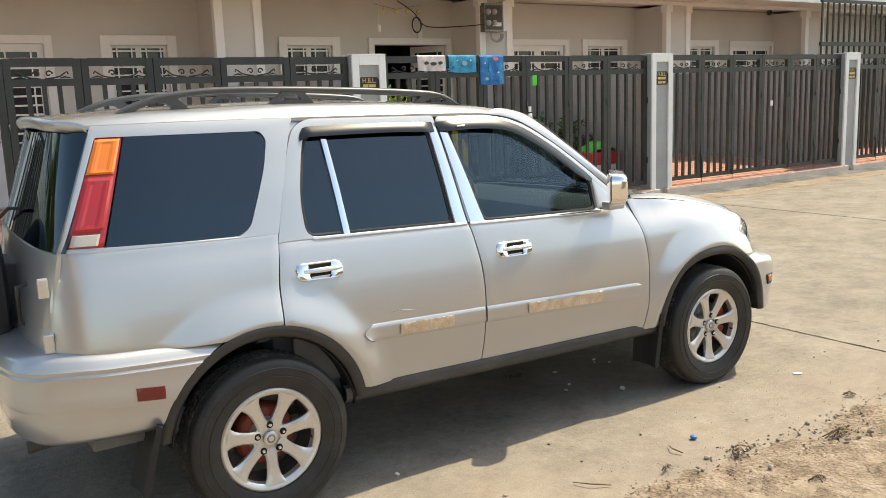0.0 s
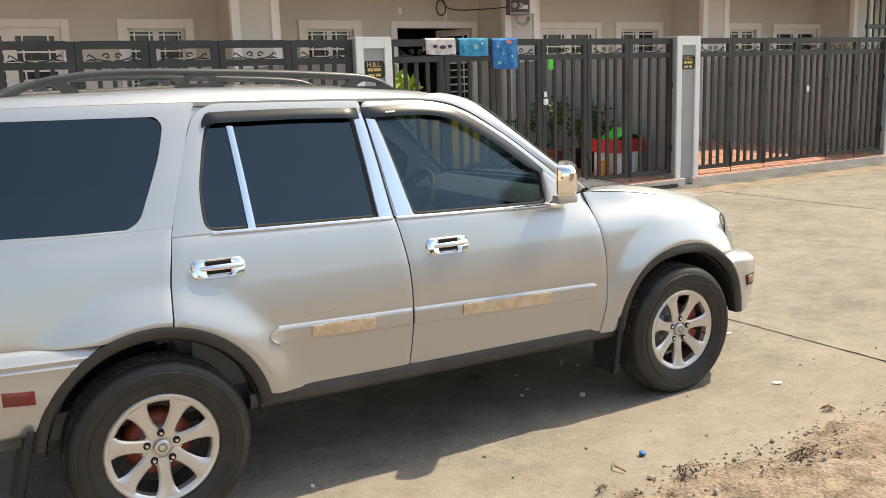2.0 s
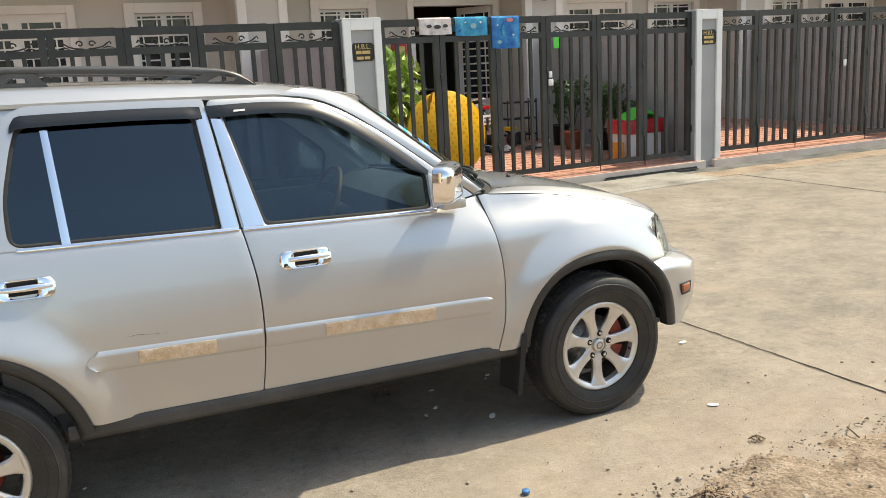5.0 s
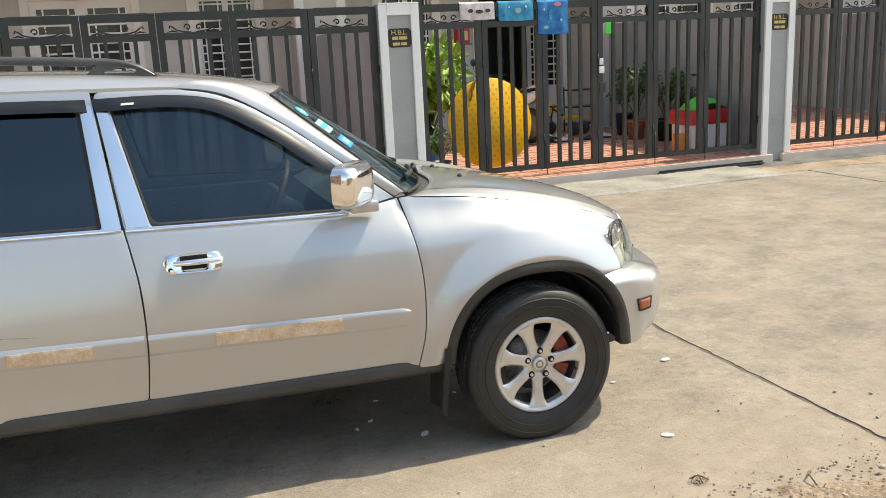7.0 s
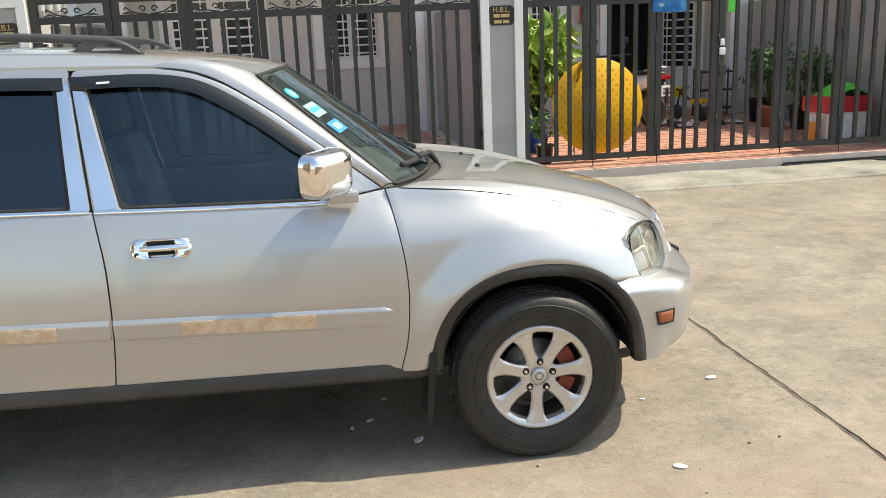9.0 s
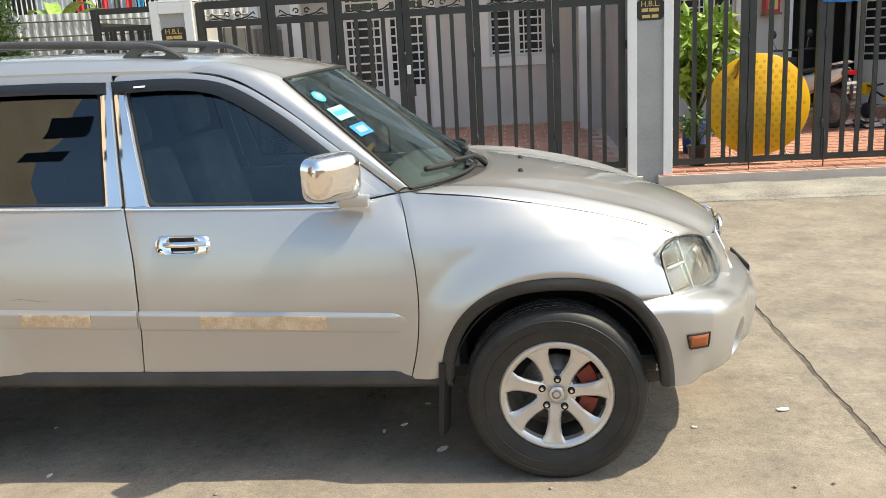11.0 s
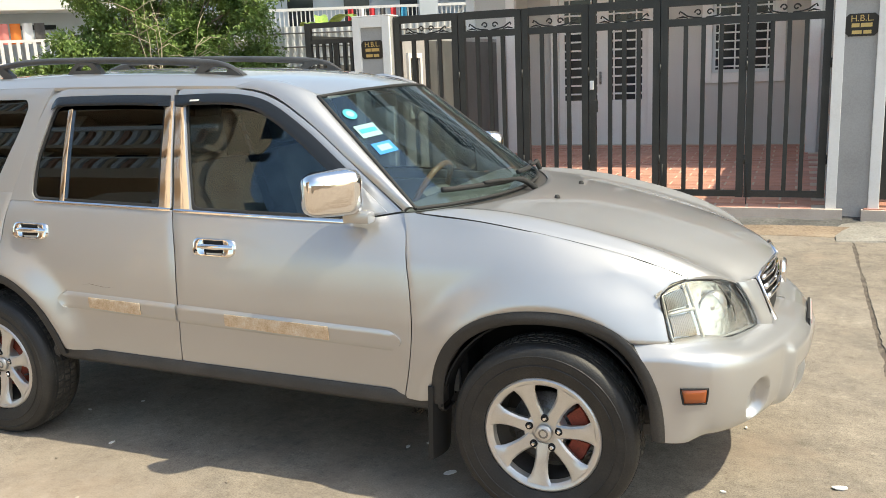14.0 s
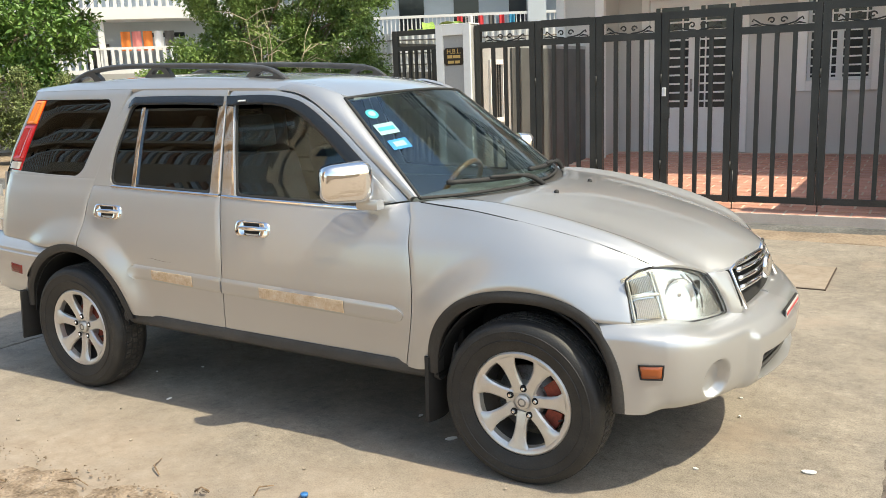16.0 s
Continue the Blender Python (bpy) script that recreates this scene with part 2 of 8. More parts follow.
M["roof_tile"] = material("mottled_roof_tile", (0.34, 0.26, 0.21), 0.7, 0, dark=(0.12, 0.09, 0.075), light=(0.62, 0.55, 0.48), scale=2.2, fine=5)
M["pebble"] = material("pale_pebble", (0.31, 0.26, 0.205), 0.9, 0, dark=(0.16, 0.13, 0.10), light=(0.46, 0.41, 0.35), scale=30, per_object=0.3)
M["twig"] = material("dry_twig", (0.20, 0.13, 0.08), 0.9, 0, dark=(0.1, 0.07, 0.04), light=(0.3, 0.22, 0.14), scale=30)
M["leaf_dry"] = material("dry_dark_leaf", (0.06, 0.045, 0.035), 0.9)
M["towel_blue"] = material("blue_towel", (0.03, 0.18, 0.45), 0.95, 0, dark=(0.015, 0.09, 0.3), light=(0.08, 0.34, 0.55), scale=9, fine=200, bump=0.003, bump_scale=200)
M["towel_teal"] = material("teal_towel", (0.04, 0.28, 0.46), 0.95, 0, dark=(0.02, 0.16, 0.36), light=(0.10, 0.46, 0.58), scale=9, fine=200, bump=0.003, bump_scale=200)
M["towel_white"] = material("greyish_pink_towel", (0.62, 0.55, 0.53), 0.95, 0, dark=(0.35, 0.31, 0.31), light=(0.74, 0.68, 0.65), scale=14, fine=160, bump=0.003, bump_scale=200)
M["pink"] = material("coral_print", (0.75, 0.25, 0.22), 0.9)
M["sticker_cyan"] = material("cyan_sticker", (0.03, 0.36, 0.42), 0.5)
M["sticker_pale"] = material("pale_sticker", (0.27, 0.45, 0.46), 0.5)
M["sticker_blue"] = material("blue_sticker", (0.02, 0.25, 0.62), 0.5)
M["cloth_red"] = material("red_cloth", (0.55, 0.04, 0.05), 0.9)
M["cloth_orange"] = material("orange_cloth", (0.75, 0.22, 0.05), 0.9)


def ground_material():
    """Dusty cast concrete: pale sand film, stains, fine grit; browner and darker where bare earth lies."""
    m = bpy.data.materials.new("dusty_concrete")
    m.use_nodes = True
    n, l = m.node_tree.nodes, m.node_tree.links
    bsdf = n["Principled BSDF"]
    bsdf.inputs["Roughness"].default_value = 0.88
    bsdf.inputs["Specular IOR Level"].default_value = 0.25
    geo = n.new("ShaderNodeTexCoord")

    def tex(scale, detail=6, rough=0.6):
        t = n.new("ShaderNodeTexNoise")
        t.inputs["Scale"].default_value, t.inputs["Detail"].default_value, t.inputs["Roughness"].default_value = scale, detail, rough
        l.new(geo.outputs["Object"], t.inputs["Vector"])
        return t

    def ramp(src, stops):
        r = n.new("ShaderNodeValToRGB")
        e = r.color_ramp.elements
        e[0].position, e[0].color = stops[0][0], (*stops[0][1], 1)
        e[1].position, e[1].color = stops[-1][0], (*stops[-1][1], 1)
        for p, c in stops[1:-1]:
            e.new(p).color = (*c, 1)
        l.new(src, r.inputs["Fac"])
        return r

    def mixc(fac, a, b, mode="MIX"):
        x = n.new("ShaderNodeMix")
        x.data_type, x.blend_type = "RGBA", mode
        if isinstance(fac, float):
            x.inputs["Factor"].default_value = fac
        else:
            l.new(fac, x.inputs["Factor"])
        l.new(a, x.inputs["A"])
        l.new(b, x.inputs["B"])
        return x.outputs["Result"]

    film = ramp(tex(0.9).outputs["Fac"], [(0.3, (0.265, 0.233, 0.193)), (0.5, (0.320, 0.282, 0.235)), (0.7, (0.362, 0.322, 0.272))])
    blotch = ramp(tex(3.5, 8, 0.7).outputs["Fac"], [(0.35, (0.70, 0.70, 0.71)), (0.6, (1.0, 0.99, 0.97)), (0.75, (1.14, 1.13, 1.11))])
    scuff = ramp(tex(22, 8, 0.75).outputs["Fac"], [(0.36, (0.74, 0.73, 0.72)), (0.46, (0.97, 0.97, 0.97)), (0.56, (1.0, 1.0, 1.0)), (0.66, (1.27, 1.27, 1.26))])
    grit = ramp(tex(140, 3, 0.7).outputs["Fac"], [(0.3, (0.64, 0.63, 0.62)), (0.52, (1, 1, 1)), (0.75, (1.20, 1.195, 1.185))])
    c = mixc(1.0, film.outputs[0], blotch.outputs[0], "MULTIPLY")
    c = mixc(1.0, c, scuff.outputs[0], "MULTIPLY")
    c = mixc(1.0, c, grit.outputs[0], "MULTIPLY")
    rust = ramp(tex(1.6, 5).outputs["Fac"], [(0.56, (0, 0, 0)), (0.72, (0.6, 0.6, 0.6))])
    warm = n.new("ShaderNodeRGB")
    warm.outputs[0].default_value = (0.36, 0.285, 0.222, 1)
    c = mixc(rust.outputs[0], c, warm.outputs[0])
    # sandy dust blown from the verge over the near edge of the lane
    xyz, away, drift = n.new("ShaderNodeSeparateXYZ"), n.new("ShaderNodeMath"), n.new("ShaderNodeMapRange")
    l.new(geo.outputs["Object"], xyz.inputs[0])
    away.operation, away.inputs[1].default_value = "MULTIPLY_ADD", 2.4
    l.new(tex(1.3, 6, 0.65).outputs["Fac"], away.inputs[0])
    l.new(xyz.outputs["Y"], away.inputs[2])
    drift.inputs["From Min"].default_value, drift.inputs["From Max"].default_value = 4.75, 3.55
    drift.inputs["To Max"].default_value = 0.75
    l.new(away.outputs[0], drift.inputs["Value"])
    sand = ramp(tex(9, 7, 0.7).outputs["Fac"], [(0.3, (0.25, 0.193, 0.142)), (0.5, (0.325, 0.262, 0.203)), (0.7, (0.385, 0.322, 0.262))])
    c = mixc(drift.outputs[0], c, sand.outputs[0])
    l.new(c, bsdf.inputs["Base Color"])
    b1 = n.new("ShaderNodeBump")
    b1.inputs["Distance"].default_value = 0.0035
    l.new(tex(60, 6, 0.7).outputs["Fac"], b1.inputs["Height"])
    l.new(b1.outputs[0], bsdf.inputs["Normal"])
    return m


M["concrete"] = ground_material()
M["earth"] = material("dry_sandy_earth", (0.31, 0.24, 0.175), 0.95, 0, dark=(0.19, 0.145, 0.105), light=(0.40, 0.325, 0.245), scale=2.5, fine=45, bump=0.02, bump_scale=18, spec=0.2)


# ---- mesh helpers ----
def mesh_of(name, verts, faces, smooth=False):
    me = bpy.data.meshes.new(name)
    me.from_pydata([tuple(v) for v in verts], [], faces)
    if smooth:
        me.polygons.foreach_set("use_smooth", [True] * len(me.polygons))
    me.update()
    return me


def part(name, data, mat, parent=None, label="", smooth=False, at=None):
    """ONE mesh object from a bmesh or mesh, under a thing or a part."""
    if isinstance(data, bmesh.types.BMesh):
        me = bpy.data.meshes.new(name)
        bmesh.ops.recalc_face_normals(data, faces=data.faces)
        data.to_mesh(me)
        data.free()
        if smooth:
            me.polygons.foreach_set("use_smooth", [True] * len(me.polygons))
    else:
        me = data
    if smooth:
        me.set_sharp_from_angle(angle=radians(38))
    if mat and not me.materials:
        me.materials.append(M[mat])
    ob = new(name, me)
    if parent is not None:
        ob.parent = parent
    if at is not None:
        ob.matrix_basis = at
    if label:
        tagged(ob, label)
    return ob


def thing(name, label, category, group="", kind="", at=None):
    ob = new(name)
    ob.empty_display_size = 0.1
    if at is not None:
        ob.matrix_basis = at
    return tagged(ob, label, category, group, kind)


def solo(name, data, mat, label, category, group="", kind="", smooth=False, at=None):
    return tagged(part(name, data, mat, None, "", smooth, at), label, category, group, kind)


def add_box(bm, x0, x1, y0, y1, z0, z1, bevel=0.0):
    r = bmesh.ops.create_cube(bm, size=1.0, matrix=Matrix.Translation(((x0 + x1) / 2, (y0 + y1) / 2, (z0 + z1) / 2)) @ Matrix.Diagonal((x1 - x0, y1 - y0, z1 - z0, 1)))
    if bevel:
        es = list({e for v in r["verts"] for e in v.link_edges})
        bmesh.ops.bevel(bm, geom=es, offset=bevel, segments=2, affect="EDGES", profile=0.6)
    return bm


def box(x0, x1, y0, y1, z0, z1, bevel=0.0):
    return add_box(bmesh.new(), x0, x1, y0, y1, z0, z1, bevel)


def tube_mesh(name, pts, radius, n=8, cap=True):
    """A round bar along points; radius may be a list."""
    pts = [Vector(p) for p in pts]
    rad = radius if isinstance(radius, (list, tuple)) else [radius] * len(pts)
    verts, faces, up = [], [], Vector((0.137, 0.291, 0.947))
    for i, p in enumerate(pts):
        d = (pts[min(i + 1, len(pts) - 1)] - pts[max(i - 1, 0)]).normalized()
        a = d.cross(up)
        if a.length < 0.05:
            a = d.cross(Vector((1, 0, 0)))
        a.normalize()
        b = d.cross(a)
        verts += [p + rad[i] * (math.cos(k * math.tau / n) * a + math.sin(k * math.tau / n) * b) for k in range(n)]
    for i in range(len(pts) - 1):
        for k in range(n):
            faces.append((i * n + k, i * n + (k + 1) % n, (i + 1) * n + (k + 1) % n, (i + 1) * n + k))
    if cap:
        faces += [tuple(range(n))[::-1], tuple((len(pts) - 1) * n + k for k in range(n))]
    return mesh_of(name, verts, faces, True)


def lathe_mesh(name, prof, n=32, axis="z", smooth=True):
    """Turns a profile of (radius, height) round an axis."""
    verts, faces = [], []
    for r, h in prof:
        for k in range(n):
            a = k * math.tau / n
            c, s = r * math.cos(a), r * math.sin(a)
            verts.append({"z": (c, s, h), "y": (c, h, s), "x": (h, c, s)}[axis])
    for i in range(len(prof) - 1):
        for k in range(n):
            faces.append((i * n + k, i * n + (k + 1) % n, (i + 1) * n + (k + 1) % n, (i + 1) * n + k))
    me = mesh_of(name, verts, faces, smooth)
    bm = bmesh.new()
    bm.from_mesh(me)
    bmesh.ops.remove_doubles(bm, verts=bm.verts, dist=1e-5)
    bmesh.ops.recalc_face_normals(bm, faces=bm.faces)
    bm.to_mesh(me)
    bm.free()
    if smooth:
        me.polygons.foreach_set("use_smooth", [True] * len(me.polygons))
    return me


def boxes_mesh(name, items):
    """Many plain boxes in one mesh, quickly."""
    verts, faces = [], []
    for x0, x1, y0, y1, z0, z1 in items:
        b = len(verts)
        verts += [(x0, y0, z0), (x1, y0, z0), (x1, y1, z0), (x0, y1, z0), (x0, y0, z1), (x1, y0, z1), (x1, y1, z1), (x0, y1, z1)]
        faces += [tuple(b + i for i in f) for f in ((3, 2, 1, 0), (4, 5, 6, 7), (0, 1, 5, 4), (1, 2, 6, 5), (2, 3, 7, 6), (3, 0, 4, 7))]
    return mesh_of(name, verts, faces)


def text_mesh(body, size, align="CENTER", depth=0.002):
    cu = bpy.data.curves.new("lettering", "FONT")
    cu.body, cu.size, cu.align_x, cu.align_y, cu.extrude = body, size, align, "CENTER", depth
    ob = bpy.data.objects.new("lettering", cu)
    scene.collection.objects.link(ob)
    me = bpy.data.meshes.new_from_object(ob.evaluated_get(bpy.context.evaluated_depsgraph_get()))
    bpy.data.objects.remove(ob)
    return me


def fbm(x, y, s=1.0, o=4):
    return noise.fractal(Vector((x * s, y * s, 0.3)), 1.0, 2.0, o)


# ---- ground ----
def edge_axis(values):
    return sorted(set(round(v, 4) for v in values))


def build_ground():
    """One sheet to the horizon: earth verge along the camera's side, fine near the walk."""
    xs = edge_axis([-400, -200, -100, -60, -40, -25, -15, -9] + list(np.arange(-6, 12.01, 0.07)) + [13, 15, 18, 25, 40, 60, 100, 200, 400])
    ys = edge_axis([-400, -200, -100, -60, -40, -25, -15, -9, -6, -3, -1] + list(np.arange(0.0, 2.9, 0.06)) + [3.5, 9, 20, 40, 60, 100, 200, 400])
    verts, faces = [], []
    for y in ys:
        for x in xs:
            e = 2.62 + 0.10 * fbm(x, 3.1, 0.9, 3) + 0.05 * fbm(x, 9.7, 4.0, 2)
            k = min(1, max(0, (e - y) / 0.45))
            h = -0.03 + 0.045 * k + (k > 0) * k * (0.018 * fbm(x, y, 2.2) + 0.012 * fbm(x, y, 9.0, 3))
            verts.append((x, y, h if -9 < x < 16 and y > -3 else (-0.03 if y > 2.6 else 0.01)))
    nx = len(xs)
    for j in range(len(ys) - 1):
        for i in range(nx - 1):
            a = j * nx + i
            faces.append((a, a + 1, a + nx + 1, a + nx))
    tagged(part("ground", mesh_of("ground", verts, faces, True), "earth"), "bare sandy earth verge with grit and dry litter", "ground", "", "structure")


def build_street():
    """Cast slabs with open joints, each a thick piece of its own."""
    street = thing("road", "dusty pale concrete lane cast in large slabs with dark joints", "road", "", "structure")
    cuts = [-60, -34.9, -29.9, -24.9, -19.9, -14.9, -9.9, -4.9, 0.1, 5.1, 10.1, 15.1, 20.1, 25.1, 30.1, 40, 60, 90]
    for i in range(len(cuts) - 1):
        x0, x1, g = cuts[i], cuts[i + 1], 0.013
        near = -6 < x0 < 12
        step = 0.10 if near else 1.0
        xs = list(np.linspace(x0 + g, x1 - g, max(3, int((x1 - x0) / step))))
        ys = list(np.linspace(2.2, 8.72, 240 if near else 6))
        verts, faces = [], []
        for y in ys:
            for ix, x in enumerate(xs):
                jag = (0.007 * fbm(y, i * 3.3 + (0 if ix else 5), 3.0, 3) + 0.010 * fbm(y, i * 5.1 + (0 if ix else 7), 16.0, 3) + 0.012 * max(0.0, y - 5.0) / 3.7) if ix in (0, len(xs) - 1) else 0
                verts.append((x + jag, y, 0.004 * fbm(x, y, 0.8, 3)))
        nx, ny = len(xs), len(ys)
        for j in range(ny - 1):
            for k in range(nx - 1):
                a = j * nx + k
                faces.append((a, a + 1, a + nx + 1, a + nx))
        ring = [k for k in range(nx)] + [j * nx + nx - 1 for j in range(1, ny)] + [(ny - 1) * nx + k for k in range(nx - 2, -1, -1)] + [j * nx for j in range(ny - 2, 0, -1)]
        base = len(verts)
        verts += [(verts[r][0], verts[r][1], -0.12) for r in ring]
        for k in range(len(ring)):
            k2 = (k + 1) % len(ring)
            faces.append((ring[k], base + k, base + k2, ring[k2]))
        part("slab", mesh_of("slab", verts, faces), "concrete", street)
    joint = boxes_mesh("joint_fill", [(c - 0.05, c + 0.06, 2.2, 8.7, -0.1, -0.005) for c in cuts[1:-1]])
    part("joint_fill", joint, "joint_dirt", street, "dark dirt in the joints")


build_ground()
build_street()

# ---- fence line: pillars, gates, kerb ----
PILLARS = [-4.78, 0.21, 5.135, 10.19, 15.23, 20.26, 25.29, 30.32]
FENCE_Y = 9.5


def sweep(name, xs, prof, mat, rough, label, category):
    """A strip along x with a rough profile; ends drawn in."""
    bm = bmesh.new()
    rows = []
    taper = lambda x: min(1.0, 0.15 + min(x - xs[0], xs[-1] - x) / 0.35)
    for q, x in enumerate(xs):
        rows.append([bm.verts.new((x + (0.05 * fbm(y, x, 3, 2) if 0 < q < len(xs) - 1 else 0), y + (0.03 * fbm(x, y, 1.3, 3) if k < len(prof) - 2 else 0), (z * taper(x) if z > 0 else z) + (rough * fbm(x, y, 2.0, 3) if 0 < k < len(prof) - 1 else 0))) for k, (y, z) in enumerate(prof)])
    for a, b in zip(rows, rows[1:]):
        for k in range(len(prof) - 1):
            bm.faces.new((a[k], b[k], b[k + 1], a[k + 1]))
    bm.faces.new(rows[0][::-1])
    bm.faces.new(rows[-1])
    for f in bm.faces:
        f.smooth = False
    return tagged(part(name, bm, mat), label, category, "", "structure")


def build_kerb():
    """The rough threshold under the gates, the sand before it and one pale ramp."""
    xs = list(np.arange(-16, 36, 0.12))
    sweep("kerb", xs, [(9.00, -0.06), (9.04, 0.004), (9.12, 0.016), (9.20, 0.026), (9.28, 0.034), (9.36, 0.046), (9.42, 0.066), (9.48, 0.094), (9.53, 0.116), (9.62, 0.125), (9.62, -0.06)], "kerb", 0.020, "rough dark cement threshold under the gates", "kerb")
    sweep("sand_strip", xs, [(8.66, -0.06), (8.70, 0.002), (8.80, 0.012), (8.90, 0.016), (9.04, 0.03), (9.06, -0.06)], "earth", 0.014, "strip of drifted sand along the threshold", "sand")
    ends = [4.98, 5.02, 5.08] + list(np.arange(5.18, 9.5, 0.09)) + [9.56, 9.64, 9.70]
    sweep("ramp", ends, [(8.50, -0.03), (8.52, 0.010), (8.60, 0.022), (8.62, 0.036), (8.74, 0.046), (8.92, 0.054), (9.10, 0.060), (9.20, 0.062), (9.22, -0.03)], "ramp", 0.014, "pale cement ramp before one gateway", "ramp")


def build_gutter():
    """Two old steel rails left lying in the gutter behind the ramp."""
    for k, (x0, x1, y, z) in enumerate(((8.35, 9.93, 9.285, 0.052), (8.05, 9.90, 9.400, 0.078))):
        rail = thing("steel_rail", "old dark steel rail lying in the gutter under the gate", "rail", "rails in the gutter", at=pose(x0, y, z, 0, 0, 0.6 - k))
        part("flange", box(0, x1 - x0, -0.030, 0.030, -0.012, 0.004, 0.002), "gate", rail)
        part("web", box(0.01, x1 - x0 - 0.01, -0.008, 0.008, 0.003, 0.030, 0.002), "gate", rail)


def build_pillar(x, lines):
    p = thing("gate_pillar", "grey plastered gate pillar with raised white borders and a small black plaque", "pillar", "gate pillars along the lane", "structure", pose(x, FENCE_Y, 0))
    part("shaft", box(-0.225, 0.225, -0.095, 0.12, -0.02, 2.17, 0.006), "pillar_grey", p)
    for x0, x1 in ((-0.228, -0.135), (0.135, 0.228)):
        part("border", box(x0, x1, -0.125, -0.094, 0.0, 2.175, 0.006), "white_trim", p, "white raised border")
    part("border", box(-0.135, 0.135, -0.125, -0.094, 2.06, 2.175, 0.006), "white_trim", p, "white raised border")
    part("cap", box(-0.228, 0.228, -0.128, 0.123, 2.176, 2.19, 0.004), "white_trim", p)
    pl = bmesh.new()
    w, h, c = 0.135, 0.10, 0.03
    ring = [(-w + c, -h), (w - c, -h), (w, -h + c), (w, h - c), (w - c, h), (-w + c, h), (-w, h - c), (-w, -h + c)]
    f = pl.faces.new([pl.verts.new((a, -0.096, 1.82 + b)) for a, b in ring])
    ext = bmesh.ops.extrude_face_region(pl, geom=[f])
    bmesh.ops.translate(pl, vec=(0, -0.008, 0), verts=[v for v in ext["geom"] if isinstance(v, bmesh.types.BMVert)])
    plaque = part("plaque", pl, "plaque", p, "black plaque with gilt lettering and thin gilt border")
    if lines:
        ob = part("lettering", text_mesh(lines, 0.078), "gilt", plaque)
        ob.matrix_basis = pose(0, -0.105, 1.876, 90)
    else:
        part("lettering", boxes_mesh("bars", [(-0.06, 0.06, -0.107, -0.104, 1.86, 1.90)]), "gilt", plaque)
    bars = [(-0.085, -0.02, -0.107, -0.104, 1.80, 1.835), (-0.01, 0.085, -0.107, -0.104, 1.80, 1.835), (-0.08, 0.0, -0.107, -0.104, 1.74, 1.772), (0.015, 0.08, -0.107, -0.104, 1.74, 1.772)]
    part("text_bar", boxes_mesh("text_bars", bars), "gilt", plaque)
    return p


def scroll_points(cx, cz, r, turns, start, sgn):
    pts = []
    for k in range(15):
        t = k / 14
        a = start + sgn * t * turns * math.tau
        rr = r * (1 - 0.72 * t)
        pts.append((cx + rr * math.cos(a), 0, cz + rr * math.sin(a)))
    return pts


def build_gate(x0, x1, folds=None):
    """Folding steel gate: six framed leaves, each with an upper scroll panel and slats below."""
    g = thing("folding_gate", "dark grey painted steel folding gate with slats and scroll panels", "gate", "gates along the lane", "", pose(x0, FENCE_Y, 0))
    L, n = x1 - x0, 6
    w = L / n
    for k in range(n):
        a, b = (folds[k], folds[k + 1]) if folds else (k * w, (k + 1) * w)
        post = 0.072
        leaf = part("leaf", boxes_mesh("leaf", [(a + 0.004, a + post, -0.03, 0.03, 0.22, 2.16), (b - post, b - 0.004, -0.03, 0.03, 0.22, 2.16)]), "gate", g)
        for z0, z1 in ((2.085, 2.165), (1.895, 1.965), (0.225, 0.285)):
            part("rail", boxes_mesh("rail", [(a + post, b - post, -0.027, 0.027, z0, z1)]), "gate", leaf)
        m = 3
        for j in range(1, m + 1):
            cx = a + post + (b - a - 2 * post) * j / (m + 1)
            part("slat", boxes_mesh("slat", [(cx - 0.020, cx + 0.020, -0.018, 0.018, 0.285, 1.895)]), "gate", leaf)
        cx, cz = (a + b) / 2, 1.98
        for s in (-1, 1):
            part("scroll", tube_mesh("scroll", scroll_points(cx + s * 0.055, cz + 0.035, 0.034, 0.95, math.pi / 2 - s * math.pi / 2, s), 0.008, 5), "gate", leaf)
            part("scroll", tube_mesh("scroll", [(cx + s * 0.02, 0, 1.966), (cx + s * 0.10, 0, 1.975), (cx + s * 0.16, 0, 1.99), (cx + s * 0.20, 0, 2.02), (cx + s * 0.225, 0, 2.035), (cx + s * 0.235, 0, 2.01)], 0.008, 5), "gate", leaf)
            part("scroll", tube_mesh("scroll", [(cx + s * 0.15, 0, 1.97), (cx + s * 0.20, 0, 1.985), (cx + s * 0.26, 0, 1.972)], [0.004, 0.010, 0.003], 5), "gate", leaf)
        if k in (1, 2, 4, 5):
            part("drop_bolt", tube_mesh("drop_bolt", [(a + 0.03, -0.036, 0.55), (a + 0.03, -0.036, 0.155)], 0.006, 6), "gate", leaf)
        for z in (0.55, 1.45):
            part("hinge", tube_mesh("hinge", [(b, -0.034, z), (b, -0.034, z + 0.09)], 0.011, 6), "gate", leaf)
    part("lock_plate", box(3 * w - 0.03, 3 * w + 0.05, -0.04, -0.03, 1.08, 1.20, 0.003), "gate", g)
    return g


build_kerb()
build_gutter()
for px in PILLARS[1:]:
    build_pillar(px, "H.B.L.")
# where the leaves of the two nearest gates meet, in metres from the gate's start
FOLDS = {0.21: [0, 0.761, 1.471, 2.18, 2.90, 3.715, 4.455], 5.135: [0, 0.76, 1.511, 2.24, 3.01, 3.753, 4.585]}
for a, b in zip(PILLARS[1:], PILLARS[2:]):
    build_gate(a + 0.235, b - 0.235, FOLDS.get(a))

# ---- row houses behind the fence ----
WALL_Y, FIN_Y, SLAB_Y = 14.5, 13.5, 12.2


def yard_z(y):
    return 0.15 + 0.023 * (y - 9.6)


